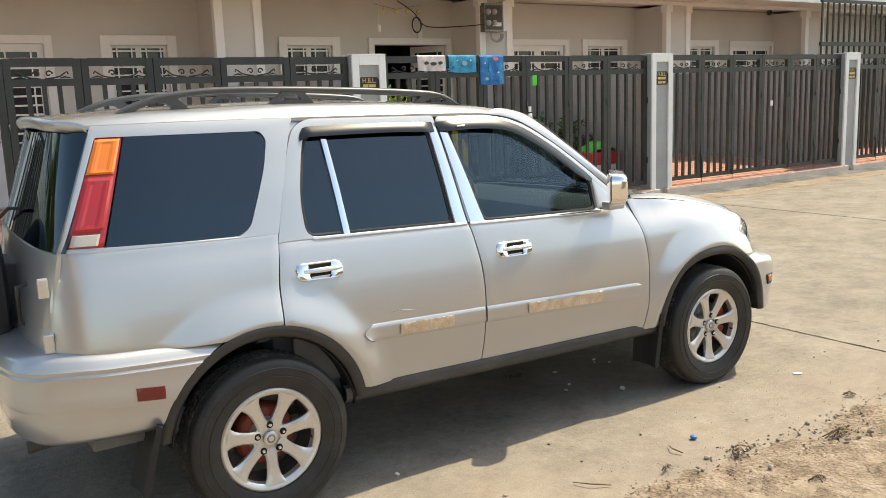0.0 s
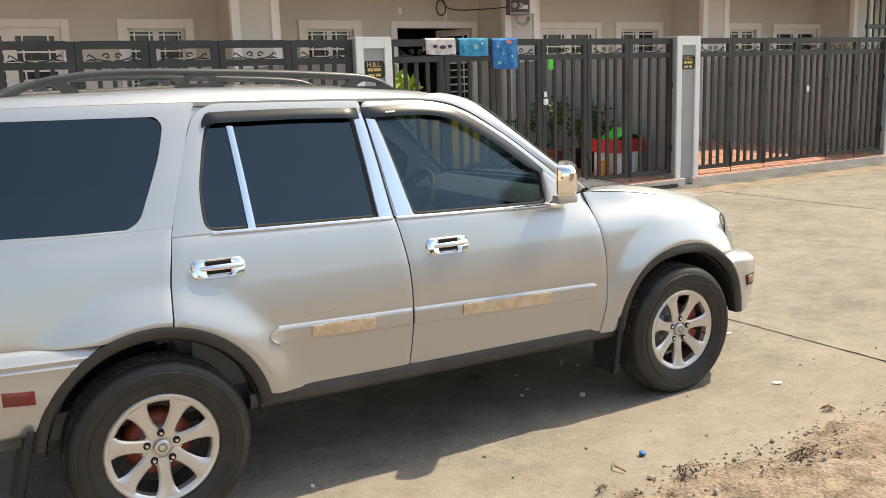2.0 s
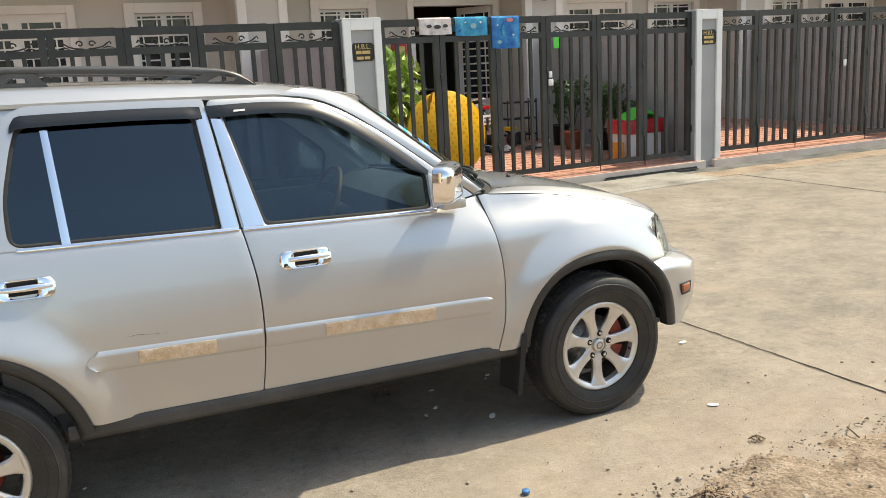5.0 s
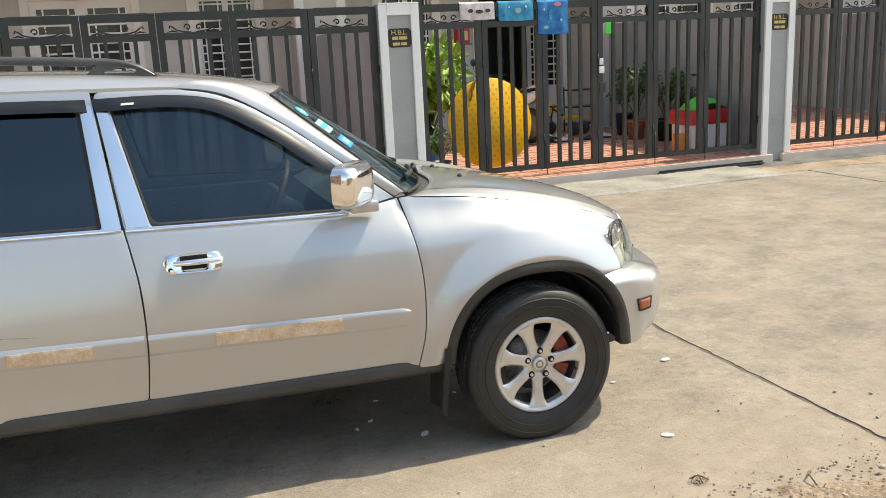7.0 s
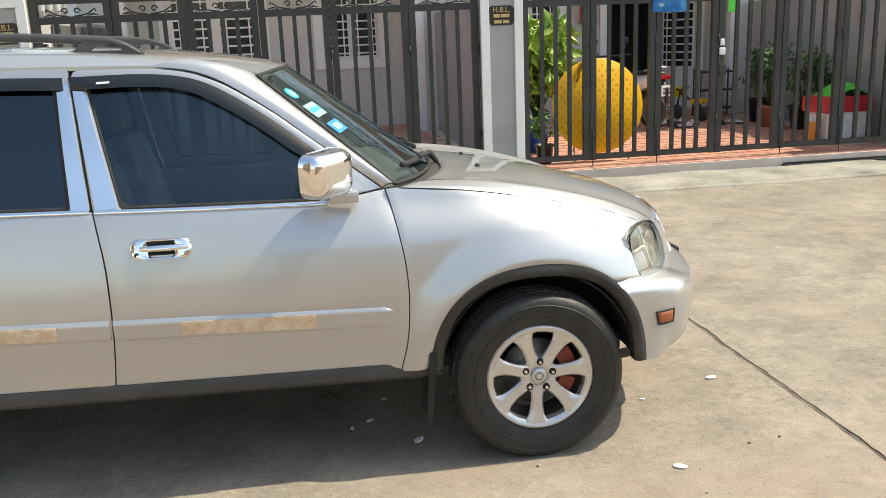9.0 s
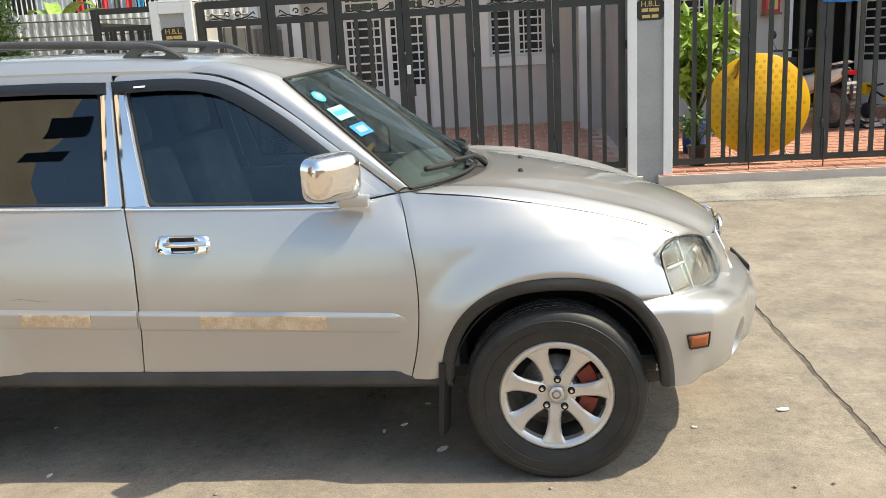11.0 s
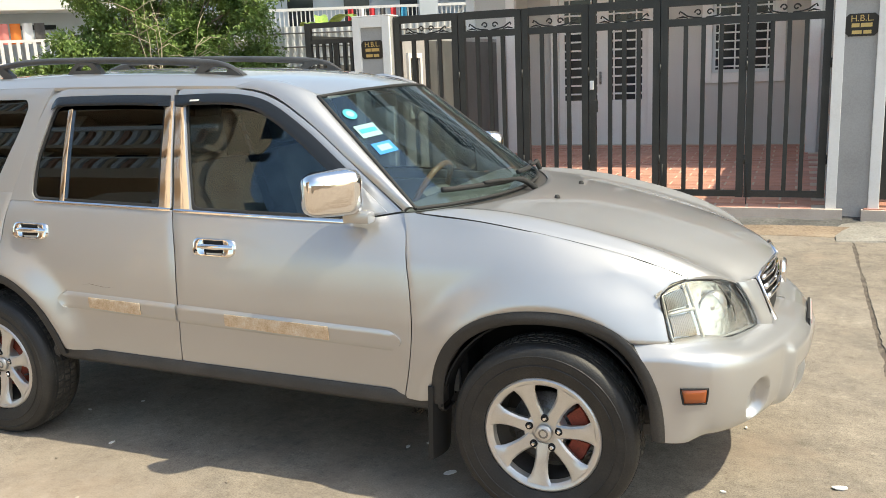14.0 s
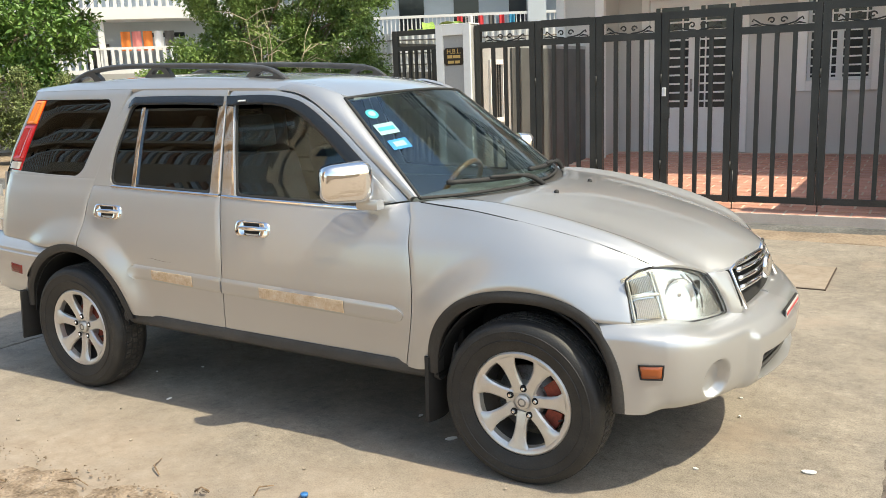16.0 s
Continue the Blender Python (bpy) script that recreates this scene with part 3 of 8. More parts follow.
def wall_with_holes(name, x0, x1, z0, z1, y0, y1, holes):
    """A thick wall along x with openings through it, cut into blocks round the holes."""
    xs = edge_axis([x0, x1] + [h[0] for h in holes] + [h[1] for h in holes])
    zs = edge_axis([z0, z1] + [h[2] for h in holes] + [h[3] for h in holes])
    items = []
    for a, b in zip(xs, xs[1:]):
        run = None
        for c, d in zip(zs, zs[1:]):
            solid = not any(h[0] - 1e-6 <= a and b <= h[1] + 1e-6 and h[2] - 1e-6 <= c and d <= h[3] + 1e-6 for h in holes)
            if solid:
                run = (run[0], d) if run else (c, d)
            elif run:
                items.append((a, b, y0, y1, *run))
                run = None
        if run:
            items.append((a, b, y0, y1, *run))
    return boxes_mesh(name, items)


def build_window(x0, x1, z0, z1, y):
    """Sliding sash behind white bars, in a broad white surround."""
    w = thing("window_1", "white framed sliding window with dark panes and white security bars", "window", "house windows", "structure", pose(0, y, 0))
    s = 0.15
    for a in ((x0 - s, x0, z0 - s, z1 + s), (x1, x1 + s, z0 - s, z1 + s), (x0, x1, z1, z1 + s), (x0, x1, z0 - s, z0)):
        part("surround", box(a[0], a[1], -0.05, 0.0, a[2], a[3], 0.006), "white_trim", w)
    mid = (x0 + x1) / 2
    for a, b in ((x0, mid), (mid, x1)):
        fr = part("window_frame", boxes_mesh("window_frame", [(a, a + 0.045, 0.04, 0.08, z0, z1), (b - 0.045, b, 0.04, 0.08, z0, z1), (a + 0.045, b - 0.045, 0.04, 0.08, z1 - 0.045, z1), (a + 0.045, b - 0.045, 0.04, 0.08, z0, z0 + 0.045)]), "white_plastic", w)
        part("pane", boxes_mesh("pane", [(a + 0.04, b - 0.04, 0.056, 0.064, z0 + 0.04, z1 - 0.04)]), "pane_dark", fr)
    zz = np.linspace(z0 + 0.09, z1 - 0.09, 10)
    for z in zz:
        part("bar", boxes_mesh("bar", [(x0, x1, 0.005, 0.02, z - 0.012, z + 0.012)]), "white_plastic", w)
    for x in np.linspace(x0 + 0.1, x1 - 0.1, 4):
        part("bar", boxes_mesh("bar", [(x - 0.011, x + 0.011, 0.0, 0.005, z0, z1)]), "white_plastic", w)
    return w


def build_door(x0, x1, z0, z1, y, is_open=False):
    d = thing("door_1", "white double door with barred glass panes" + (", standing open" if is_open else ""), "door", "house doors", "structure", pose(0, y, 0))
    s = 0.12
    for a in ((x0 - s, x0, z0, z1 + s), (x1, x1 + s, z0, z1 + s), (x0, x1, z1, z1 + s)):
        part("surround", box(a[0], a[1], -0.05, 0.0, a[2], a[3], 0.006), "white_trim", d)
    mid = (x0 + x1) / 2

    def leaf(a, b, m):
        ob = part("door_leaf", boxes_mesh("door_leaf", [(a, a + 0.09, 0.02, 0.06, z0, z1), (b - 0.09, b, 0.02, 0.06, z0, z1), (a + 0.09, b - 0.09, 0.02, 0.06, z1 - 0.12, z1), (a + 0.09, b - 0.09, 0.02, 0.06, z0, z0 + 0.12), (a + 0.09, b - 0.09, 0.028, 0.052, z0 + 0.12, z0 + 0.62), (a + 0.09, b - 0.09, 0.02, 0.06, z0 + 0.62, z0 + 0.70)]), "white_trim", d)
        ob.matrix_basis = m
        part("pane", boxes_mesh("pane", [(a + 0.085, b - 0.085, 0.037, 0.043, z0 + 0.69, z1 - 0.11)]), "pane_dark", ob)
        for z in np.linspace(z0 + 0.80, z1 - 0.22, 11):
            part("bar", boxes_mesh("bar", [(a + 0.09, b - 0.09, 0.012, 0.025, z - 0.014, z + 0.014)]), "white_trim", ob)
        for x in (a + 0.18, b - 0.18):
            part("bar", boxes_mesh("bar", [(x - 0.012, x + 0.012, 0.004, 0.012, z0 + 0.7, z1 - 0.12)]), "white_trim", ob)
        return ob

    if is_open:
        leaf(x0, mid, Matrix.Translation((x0, 0, 0)) @ Matrix.Rotation(radians(100), 4, "Z") @ Matrix.Translation((-x0, 0, 0)))
        leaf(mid, x1, Matrix.Translation((x1, 0, 0)) @ Matrix.Rotation(radians(-62), 4, "Z") @ Matrix.Translation((-x1, 0, 0)))
    else:
        leaf(x0, mid, Matrix())
        right = leaf(mid, x1, Matrix())
        part("door_handle", box(mid - 0.05, mid - 0.02, -0.02, 0.02, z0 + 0.95, z0 + 1.15, 0.005), "steel", right)
    return d


DOORS = [(1.02, 2.44), (8.10, 9.70), (11.35, 12.78), (18.35, 19.9)]
WINDOWS = [(3.40, 4.28), (6.36, 7.24), (13.45, 14.5), (16.75, 17.65)]
DOORS = [(a, b, 0.27, 2.66) for a, b in DOORS]
WINDOWS = [(a, b, 1.34, 2.64) for a, b in WINDOWS]


def build_houses():
    north = thing("wall_north", "taupe painted front walls of the row houses with white trim", "wall", "", "structure")
    part("front_wall", wall_with_holes("front_wall", 0.21, 30.3, 0.0, 3.5, WALL_Y, WALL_Y + 0.2, DOORS + WINDOWS), "house_wall", north)
    part("upper_wall", boxes_mesh("upper_wall", [(0.0, 30.3, SLAB_Y + 1.3, WALL_Y + 4, 3.62, 7.4)]), "upper_plaster", north)
    part("fascia", boxes_mesh("fascia", [(0.0, 30.3, SLAB_Y - 0.05, SLAB_Y, 3.45, 3.80)]), "white_trim", north)
    part("fascia", boxes_mesh("fascia", [(0.0, 30.3, SLAB_Y - 0.25, WALL_Y + 4, 7.4, 7.75)]), "white_trim", north)
    for z in (4.0, 4.25, 4.5, 4.75, 5.0, 6.55):
        part("balcony_rail", boxes_mesh("balcony_rail", [(0.0, 30.3, SLAB_Y + 0.02, SLAB_Y + 0.08, z, z + 0.07)]), "white_trim", north)
    for x in PILLARS[1:]:
        part("balcony_pier", boxes_mesh("balcony_pier", [(x - 0.2, x + 0.2, SLAB_Y + 0.0, SLAB_Y + 0.35, 3.80, 7.4)]), "white_trim", north)
        part("upper_window", boxes_mesh("upper_window", [(x + 1.2, x + 3.6, SLAB_Y + 1.26, SLAB_Y + 1.30, 3.7, 6.1)]), "pane_dark", north)
        for a, b in ((1.05, 1.2), (2.32, 2.48), (3.6, 3.75)):
            part("upper_frame", boxes_mesh("upper_frame", [(x + a, x + b, SLAB_Y + 1.20, SLAB_Y + 1.30, 3.65, 6.25)]), "white_trim", north)
        for a in (1.15, 2.05, 2.95, 3.85, 4.6):
            part("balcony_post", boxes_mesh("balcony_post", [(x + a, x + a + 0.06, SLAB_Y + 0.02, SLAB_Y + 0.08, 3.80, 5.02)]), "white_trim", north)
    part("top_wall", boxes_mesh("top_wall", [(0.0, 30.3, SLAB_Y + 1.3, WALL_Y + 4, 7.75, 11.0)]), "upper_plaster", north)
    part("fascia", boxes_mesh("fascia", [(0.0, 30.3, SLAB_Y - 0.25, WALL_Y + 4, 11.0, 11.3)]), "white_trim", north)
    for z in (8.1, 8.35, 8.6, 8.85):
        part("balcony_rail", boxes_mesh("balcony_rail", [(0.0, 30.3, SLAB_Y - 0.2, SLAB_Y - 0.14, z, z + 0.07)]), "white_trim", north)
    for x in PILLARS[1:]:
        part("balcony_pier", boxes_mesh("balcony_pier", [(x - 0.2, x + 0.2, SLAB_Y - 0.2, SLAB_Y + 0.15, 7.75, 11.0)]), "white_trim", north)
        part("upper_window", boxes_mesh("upper_window", [(x + 1.2, x + 3.6, SLAB_Y + 1.26, SLAB_Y + 1.30, 7.9, 10.2)]), "pane_dark", north)
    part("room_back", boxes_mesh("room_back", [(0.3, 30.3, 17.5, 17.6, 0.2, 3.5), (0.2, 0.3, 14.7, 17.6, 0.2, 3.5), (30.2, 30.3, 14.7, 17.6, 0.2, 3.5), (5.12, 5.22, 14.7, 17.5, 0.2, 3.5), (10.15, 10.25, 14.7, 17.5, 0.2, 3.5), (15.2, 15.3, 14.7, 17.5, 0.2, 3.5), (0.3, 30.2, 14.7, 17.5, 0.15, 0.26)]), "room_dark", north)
    for k, x in enumerate(PILLARS[1:]):
        fin = thing("wall_fin", "taupe party-wall fin with white corner trims", "wall", "", "structure", pose(x, 0, 0))
        part("fin", box(-0.30, 0.30, FIN_Y + 0.02, WALL_Y, 0.1, 3.45), "house_wall", fin)
        for a, b in ((-0.39, -0.25), (0.25, 0.39)):
            part("trim", box(a, b, FIN_Y - 0.02, FIN_Y + 0.10, 0.15, 3.35, 0.008), "white_trim", fin)
            part("trim_cap", box(a - 0.03, b + 0.03, FIN_Y - 0.05, FIN_Y + 0.12, 3.3, 3.45, 0.008), "white_trim", fin)
        part("yard_wall", box(-0.08, 0.08, FENCE_Y + 0.13, FIN_Y + 0.02, 0.05, 1.98), "pillar_grey", fin, "low grey wall between two yards")
    beam = part("beam", boxes_mesh("beam", [(0.0, 30.3, FIN_Y - 0.03, FIN_Y + 0.12, 3.45, 3.52)]), "white_trim")
    tagged(beam, "white painted beam under the upper floor", "beam", "", "structure")
    slab = part("ceiling", boxes_mesh("ceiling", [(0.0, 30.3, SLAB_Y, WALL_Y + 4, 3.52, 3.62)]), "soffit")
    tagged(slab, "cream soffit of the overhanging upper floor", "ceiling", "", "structure")
    for d in DOORS:
        build_door(*d, WALL_Y, is_open=abs(d[0] - 8.10) < 0.01)
    for w in WINDOWS:
        build_window(*w, WALL_Y)


build_houses()


# ---- the parked car: x forward, near side at -y, z up, origin under the middle of the wheelbase ----
CAR = pose(2.5365, 4.11, 0, 0, 0, -0.5)
AX, HUB_Z, TYRE_R = 1.31, 0.332, 0.336


def sm(a, b, x):
    t = min(1.0, max(0.0, (x - a) / (b - a)))
    return t * t * (3 - 2 * t)


_zf = np.arange(0.1, 1.80, 0.005)
_wf = np.interp(_zf, [0.30, 0.42, 0.55, 0.70, 0.80, 0.88, 0.95, 1.00, 1.05, 1.10, 1.30, 1.50, 1.57, 1.70], [0.785, 0.802, 0.818, 0.825, 0.819, 0.807, 0.792, 0.780, 0.765, 0.742, 0.678, 0.602, 0.572, 0.51])
_k = np.exp(-0.5 * (np.arange(-9, 10) / 3.5) ** 2)
_wf = np.convolve(np.pad(_wf, 9, mode="edge"), _k / _k.sum(), mode="valid")


def half_width(x, z):
    w = float(np.interp(z, _zf, _wf))
    for cx in (-AX, AX):
        r = math.hypot(x - cx, z - HUB_Z)
        # flare that turns under along its lip
        w += 0.038 * sm(0.62, 0.455, r) - 0.011 * sm(0.474, 0.438, r)
    w -= (0.070 + 0.050 * sm(0.66, 0.90, z)) * max(0.0, (x - 1.15) / 0.63) ** 2
    w -= 0.045 * sm(0.90, 1.08, z) * max(0.0, min(1.2, (x + 0.1) / 0.85)) ** 2
    w -= 0.035 * max(0.0, (-1.55 - x) / 0.5) ** 2 + 0.085 * max(0.0, (-1.90 - x) / 0.16) ** 2.2 * sm(1.30, 1.10, z)
    return w


def resample(pts, n):
    p = np.array(pts, float)
    d = np.concatenate([[0], np.cumsum(np.linalg.norm(np.diff(p, axis=0), axis=1))])
    s = np.linspace(0, d[-1], n)
    return np.stack([np.interp(s, d, p[:, k]) for k in range(p.shape[1])], axis=1)


def smooth_curve(pts, n=40):
    """Catmull-Rom through points, then evenly resampled."""
    p = [np.array(q, float) for q in pts]
    p = [2 * p[0] - p[1]] + p + [2 * p[-1] - p[-2]]
    out = []
    for i in range(1, len(p) - 2):
        for t in np.linspace(0, 1, 12, endpoint=False):
            a, b, c, d = p[i - 1], p[i], p[i + 1], p[i + 2]
            out.append(0.5 * (2 * b + (c - a) * t + (2 * a - 5 * b + 4 * c - d) * t * t + (3 * b - a - 3 * c + d) * t ** 3))
    out.append(p[-2])
    return resample(out, n)


def coons(bottom, top, left, right, nu, nv, gap=0.0):
    """A patch between four curves (2D or 3D); gap: metres left free along its rim."""
    b, t, l, r = resample(bottom, 160), resample(top, 160), resample(left, 160), resample(right, 160)
    su = np.linalg.norm(np.diff(b, axis=0), axis=1).sum()
    sv = np.linalg.norm(np.diff(l, axis=0), axis=1).sum()
    us = np.linspace(gap / su, 1 - gap / su, nu)
    vs = np.linspace(gap / sv, 1 - gap / sv, nv)
    grid = np.zeros((nv, nu, b.shape[1]))
    f = np.linspace(0, 1, 160)
    ev = lambda c, s: np.array([np.interp(s, f, c[:, k]) for k in range(c.shape[1])])
    for j, v in enumerate(vs):
        lv, rv = ev(l, v), ev(r, v)
        for i, u in enumerate(us):
            bu, tu = ev(b, u), ev(t, u)
            grid[j, i] = (1 - v) * bu + v * tu + (1 - u) * lv + u * rv - ((1 - u) * (1 - v) * b[0] + u * (1 - v) * b[-1] + (1 - u) * v * t[0] + u * v * t[-1])
    return grid


def shell(grid, depth, roll=0.003, wrap=False):
    """A curved panel with thickness: the grid is its outer face; depth points inwards (a vector, or a length along the normal)."""
    g = np.array(grid, float)
    nv, nu = g.shape[:2]
    du, dv = np.gradient(g, axis=1), np.gradient(g, axis=0)
    nrm = np.cross(du, dv)
    nrm /= np.maximum(np.linalg.norm(nrm, axis=2, keepdims=True), 1e-9)
    if isinstance(depth, (int, float)):
        inn = -nrm * depth
    else:
        inn = np.broadcast_to(np.array(depth, float), g.shape).copy()
    unit = inn / np.maximum(np.linalg.norm(inn, axis=2, keepdims=True), 1e-9)
    out = g.copy()
    if roll:
        out[0] += unit[0] * roll
        out[-1] += unit[-1] * roll
        if not wrap:
            out[:, 0] += unit[:, 0] * roll
            out[:, -1] += unit[:, -1] * roll
    back = g + inn
    verts = [tuple(v) for v in out.reshape(-1, 3)] + [tuple(v) for v in back.reshape(-1, 3)]
    N = nu * nv
    faces = []
    for j in range(nv - 1):
        for i in range(nu - 1):
            a = j * nu + i
            faces.append((a, a + 1, a + nu + 1, a + nu))
            faces.append((N + a + nu, N + a + nu + 1, N + a + 1, N + a))
    for i in range(nu - 1):
        a, b = i, (nv - 1) * nu + i
        faces.append((a + 1, a, N + a, N + a + 1))
        faces.append((b, b + 1, N + b + 1, N + b))
    if not wrap:
        for j in range(nv - 1):
            a, b = j * nu, j * nu + nu - 1
            faces.append((a, a + nu, N + a + nu, N + a))
            faces.append((b + nu, b, N + b, N + b + nu))
    bm = bmesh.new()
    vs = [bm.verts.new(v) for v in verts]
    for f in faces:
        try:
            bm.faces.new([vs[i] for i in f])
        except ValueError:
            pass
    bmesh.ops.remove_doubles(bm, verts=bm.verts, dist=1e-6)
    return bm


def side3(grid2, s, proud=0.0, roll_top=None):
    """Lays an (x, z) grid onto the body's side; s: -1 near, 1 far."""
    nv, nu = grid2.shape[:2]
    out = np.zeros((nv, nu, 3))
    for j in range(nv):
        for i in range(nu):
            x, z = grid2[j, i]
            w = half_width(x, z) + proud
            if roll_top:
                w -= roll_top(x, z)
            out[j, i] = (x, s * w, z)
    return out


def ring_grid(outer, inner, rows=5):
    o, i = np.array(outer, float), np.array(inner, float)
    return np.stack([o + (i - o) * t for t in np.linspace(0, 1, rows)])


def rounded(poly, r, n=96):
    """A closed outline with rounded corners, evenly resampled from its first side on."""
    p = [np.array(q, float) for q in poly]
    out = []
    for k in range(len(p)):
        a, b, c = p[k - 1], p[k], p[(k + 1) % len(p)]
        u, v = (a - b) / np.linalg.norm(a - b), (c - b) / np.linalg.norm(c - b)
        rr = min(r[k] if isinstance(r, (list, tuple)) else r, 0.45 * np.linalg.norm(a - b), 0.45 * np.linalg.norm(c - b))
        s, e = b + u * rr, b + v * rr
        for t in np.linspace(0, 1, 8):
            out.append((1 - t) ** 2 * s + 2 * t * (1 - t) * b + t * t * e)
    out.append(out[0])
    return resample(out, n + 1)


def matched(outer_poly, r_outer, inner_poly, r_inner, n=96):
    """Outer and inner outlines sampled corner by corner, so that they run together."""
    def sides(poly, r):
        p = [np.array(q, float) for q in poly]
        ends = []
        for k in range(len(p)):
            a, b, c = p[k - 1], p[k], p[(k + 1) % len(p)]
            u, v = (a - b) / np.linalg.norm(a - b), (c - b) / np.linalg.norm(c - b)
            rk = r[k] if isinstance(r, (list, tuple)) else r
            rr = min(rk, 0.45 * np.linalg.norm(a - b), 0.45 * np.linalg.norm(c - b))
            ends.append([(1 - t) ** 2 * (b + u * rr) + 2 * t * (1 - t) * b + t * t * (b + v * rr) for t in np.linspace(0, 1, 7)])
        out = []
        for k in range(len(p)):
            out += ends[k]
            nxt = ends[(k + 1) % len(p)][0]
            last = ends[k][-1]
            out += [last + (nxt - last) * t for t in np.linspace(0, 1, 9)[1:-1]]
        out.append(out[0])
        return np.array(out)
    return sides(outer_poly, r_outer), sides(inner_poly, r_inner)


def arc(cx, cz, r, a0, a1, n=24):
    return [(cx + r * math.cos(radians(a)), cz + r * math.sin(radians(a))) for a in np.linspace(a0, a1, n)]


car = thing("suv", "silver five-door off-road wagon with chrome mirrors parked on concrete lane", "car", at=CAR)

R_ARCH, ARCH_Z = 0.432, 0.36


def arch_x(z):
    """How far the wheel-arch edge stands from the axle at a height."""
    return math.sqrt(max(0.0, R_ARCH ** 2 - (z - ARCH_Z) ** 2))


def front_arch(grow, a0, a1, n):
    """The front wheel arch: slightly squared, flatter over the tyre than a circle."""
    out = []
    for a in np.radians(np.linspace(a0, a1, n)):
        q = R_ARCH + grow - 0.0125 * math.cos(4 * a)
        out.append((AX + q * math.cos(a), ARCH_Z + q * math.sin(a)))
    return out


def front_arch_x(z):
    pts = front_arch(0.0, -12, 62, 60)
    return float(np.interp(z, [p[1] for p in pts], [p[0] for p in pts]))


B_SEAM = [(-0.262, 0.425), (-0.244, 0.58), (-0.237, 0.71), (-0.240, 0.87), (-0.258, 1.00), (-0.272, 1.078)]
F_SEAM = [(0.776, 0.402), (0.808, 0.54), (0.820, 0.68), (0.816, 0.80), (0.802, 0.90), (0.778, 1.02), (0.760, 1.087)]
BELT_F = [(-0.272, 1.078), (0.2, 1.064), (0.54, 1.054), (0.760, 1.087)]
BELT_R = [(-1.19, 1.105), (-0.8, 1.092), (-0.272, 1.078)]
R_EDGE = [(-1.235, 0.786), (-1.225, 0.88), (-1.21, 0.99), (-1.19, 1.105)]
REAR_ARCH_F = arc(-AX, ARCH_Z, R_ARCH, 12.5, 80.0)


def build_side(s):
    near = s < 0
    d = (0, -s * 0.014, 0)
    # front door
    g = side3(coons([B_SEAM[0], F_SEAM[0]], BELT_F, smooth_curve(B_SEAM), smooth_curve(F_SEAM), 44, 40, 0.0022), s)
    fd = part("front_door", shell(g, d), "paint", car, smooth=True)
    # rear door: its lower rear corner follows the wheel arch
    left = list(REAR_ARCH_F) + list(smooth_curve(R_EDGE[0:]))[2:]
    g = side3(coons([(left[0][0], left[0][1]), B_SEAM[0]], BELT_R, left, smooth_curve(B_SEAM), 44, 40, 0.0022), s)
    rd = part("rear_door", shell(g, d), "paint", car, smooth=True)
    # front door frame and glass
    fo = [(-0.2705, 1.082), (-0.325, 1.56), (-0.05, 1.557), (0.085, 1.538), (0.20, 1.492), (0.365, 1.388), (0.55, 1.245), (0.745, 1.090), (0.55, 1.058)]
    fi = [(-0.180, 1.080), (-0.278, 1.517), (-0.05, 1.514), (0.065, 1.500), (0.178, 1.462), (0.330, 1.368), (0.492, 1.243), (0.535, 1.200), (0.530, 1.060)]
    o, i = matched(fo, [0.004, 0.03, 0.1, 0.06, 0.06, 0.06, 0.06, 0.004, 0.05], fi, [0.012, 0.035, 0.1, 0.06, 0.06, 0.06, 0.05, 0.05, 0.02])
    g = side3(ring_grid(o, i, 5), s, 0.0)
    part("window_surround", shell(g, (0, -s * 0.03, 0), 0.004, True), "paint", fd, smooth=True)
    seal_o, seal_i = matched(fi, [0.012, 0.035, 0.1, 0.06, 0.06, 0.06, 0.05, 0.05, 0.02], [(x + (0.1 - x) * 0.03, z + (1.27 - z) * 0.05) for x, z in fi], 0.03)
    part("seal", shell(side3(ring_grid(seal_o, seal_i, 3), s, -0.006), (0, -s * 0.012, 0), 0.002, True), "rubber_black", fd, smooth=True)
    gl = side3(coons([fi[0], fi[8]], [fi[1], fi[2], fi[3], fi[4], fi[5], fi[6]], [fi[0], fi[1]], [fi[8], fi[7], fi[6]], 14, 12, 0.002), s, -0.012)
    part("door_glass", shell(gl, (0, -s * 0.004, 0), 0), "tint_front", fd, "lightly tinted door glass", smooth=True)
    # rear door frame and glass
    ro = [(-1.190, 1.099), (-1.135, 1.28), (-1.075, 1.46), (-1.03, 1.545), (-0.96, 1.578), (-0.335, 1.566), (-0.2795, 1.083)]
    ri = [(-1.065, 1.106), (-1.065, 1.26), (-1.02, 1.43), (-0.995, 1.50), (-0.95, 1.522), (-0.375, 1.512), (-0.345, 1.086)]
    o, i = matched(ro, [0.004, 0.08, 0.08, 0.06, 0.06, 0.012, 0.004], ri, [0.05, 0.08, 0.08, 0.05, 0.03, 0.03, 0.012])
    part("window_surround", shell(side3(ring_grid(o, i, 5), s), (0, -s * 0.03, 0), 0.001, True), "paint", rd, smooth=True)
    so, si = matched(ri, [0.05, 0.08, 0.08, 0.05, 0.03, 0.03, 0.012], [(x + (-0.7 - x) * 0.04, z + (1.3 - z) * 0.05) for x, z in ri], 0.03)
    part("seal", shell(side3(ring_grid(so, si, 3), s, -0.006), (0, -s * 0.012, 0), 0.002, True), "rubber_black", rd, smooth=True)
    gl = side3(coons([ri[0], ri[6]], [ri[4], ri[5]], [ri[0], ri[1], ri[2], ri[3], ri[4]], [ri[6], ri[5]], 14, 12, 0.002), s, -0.012)
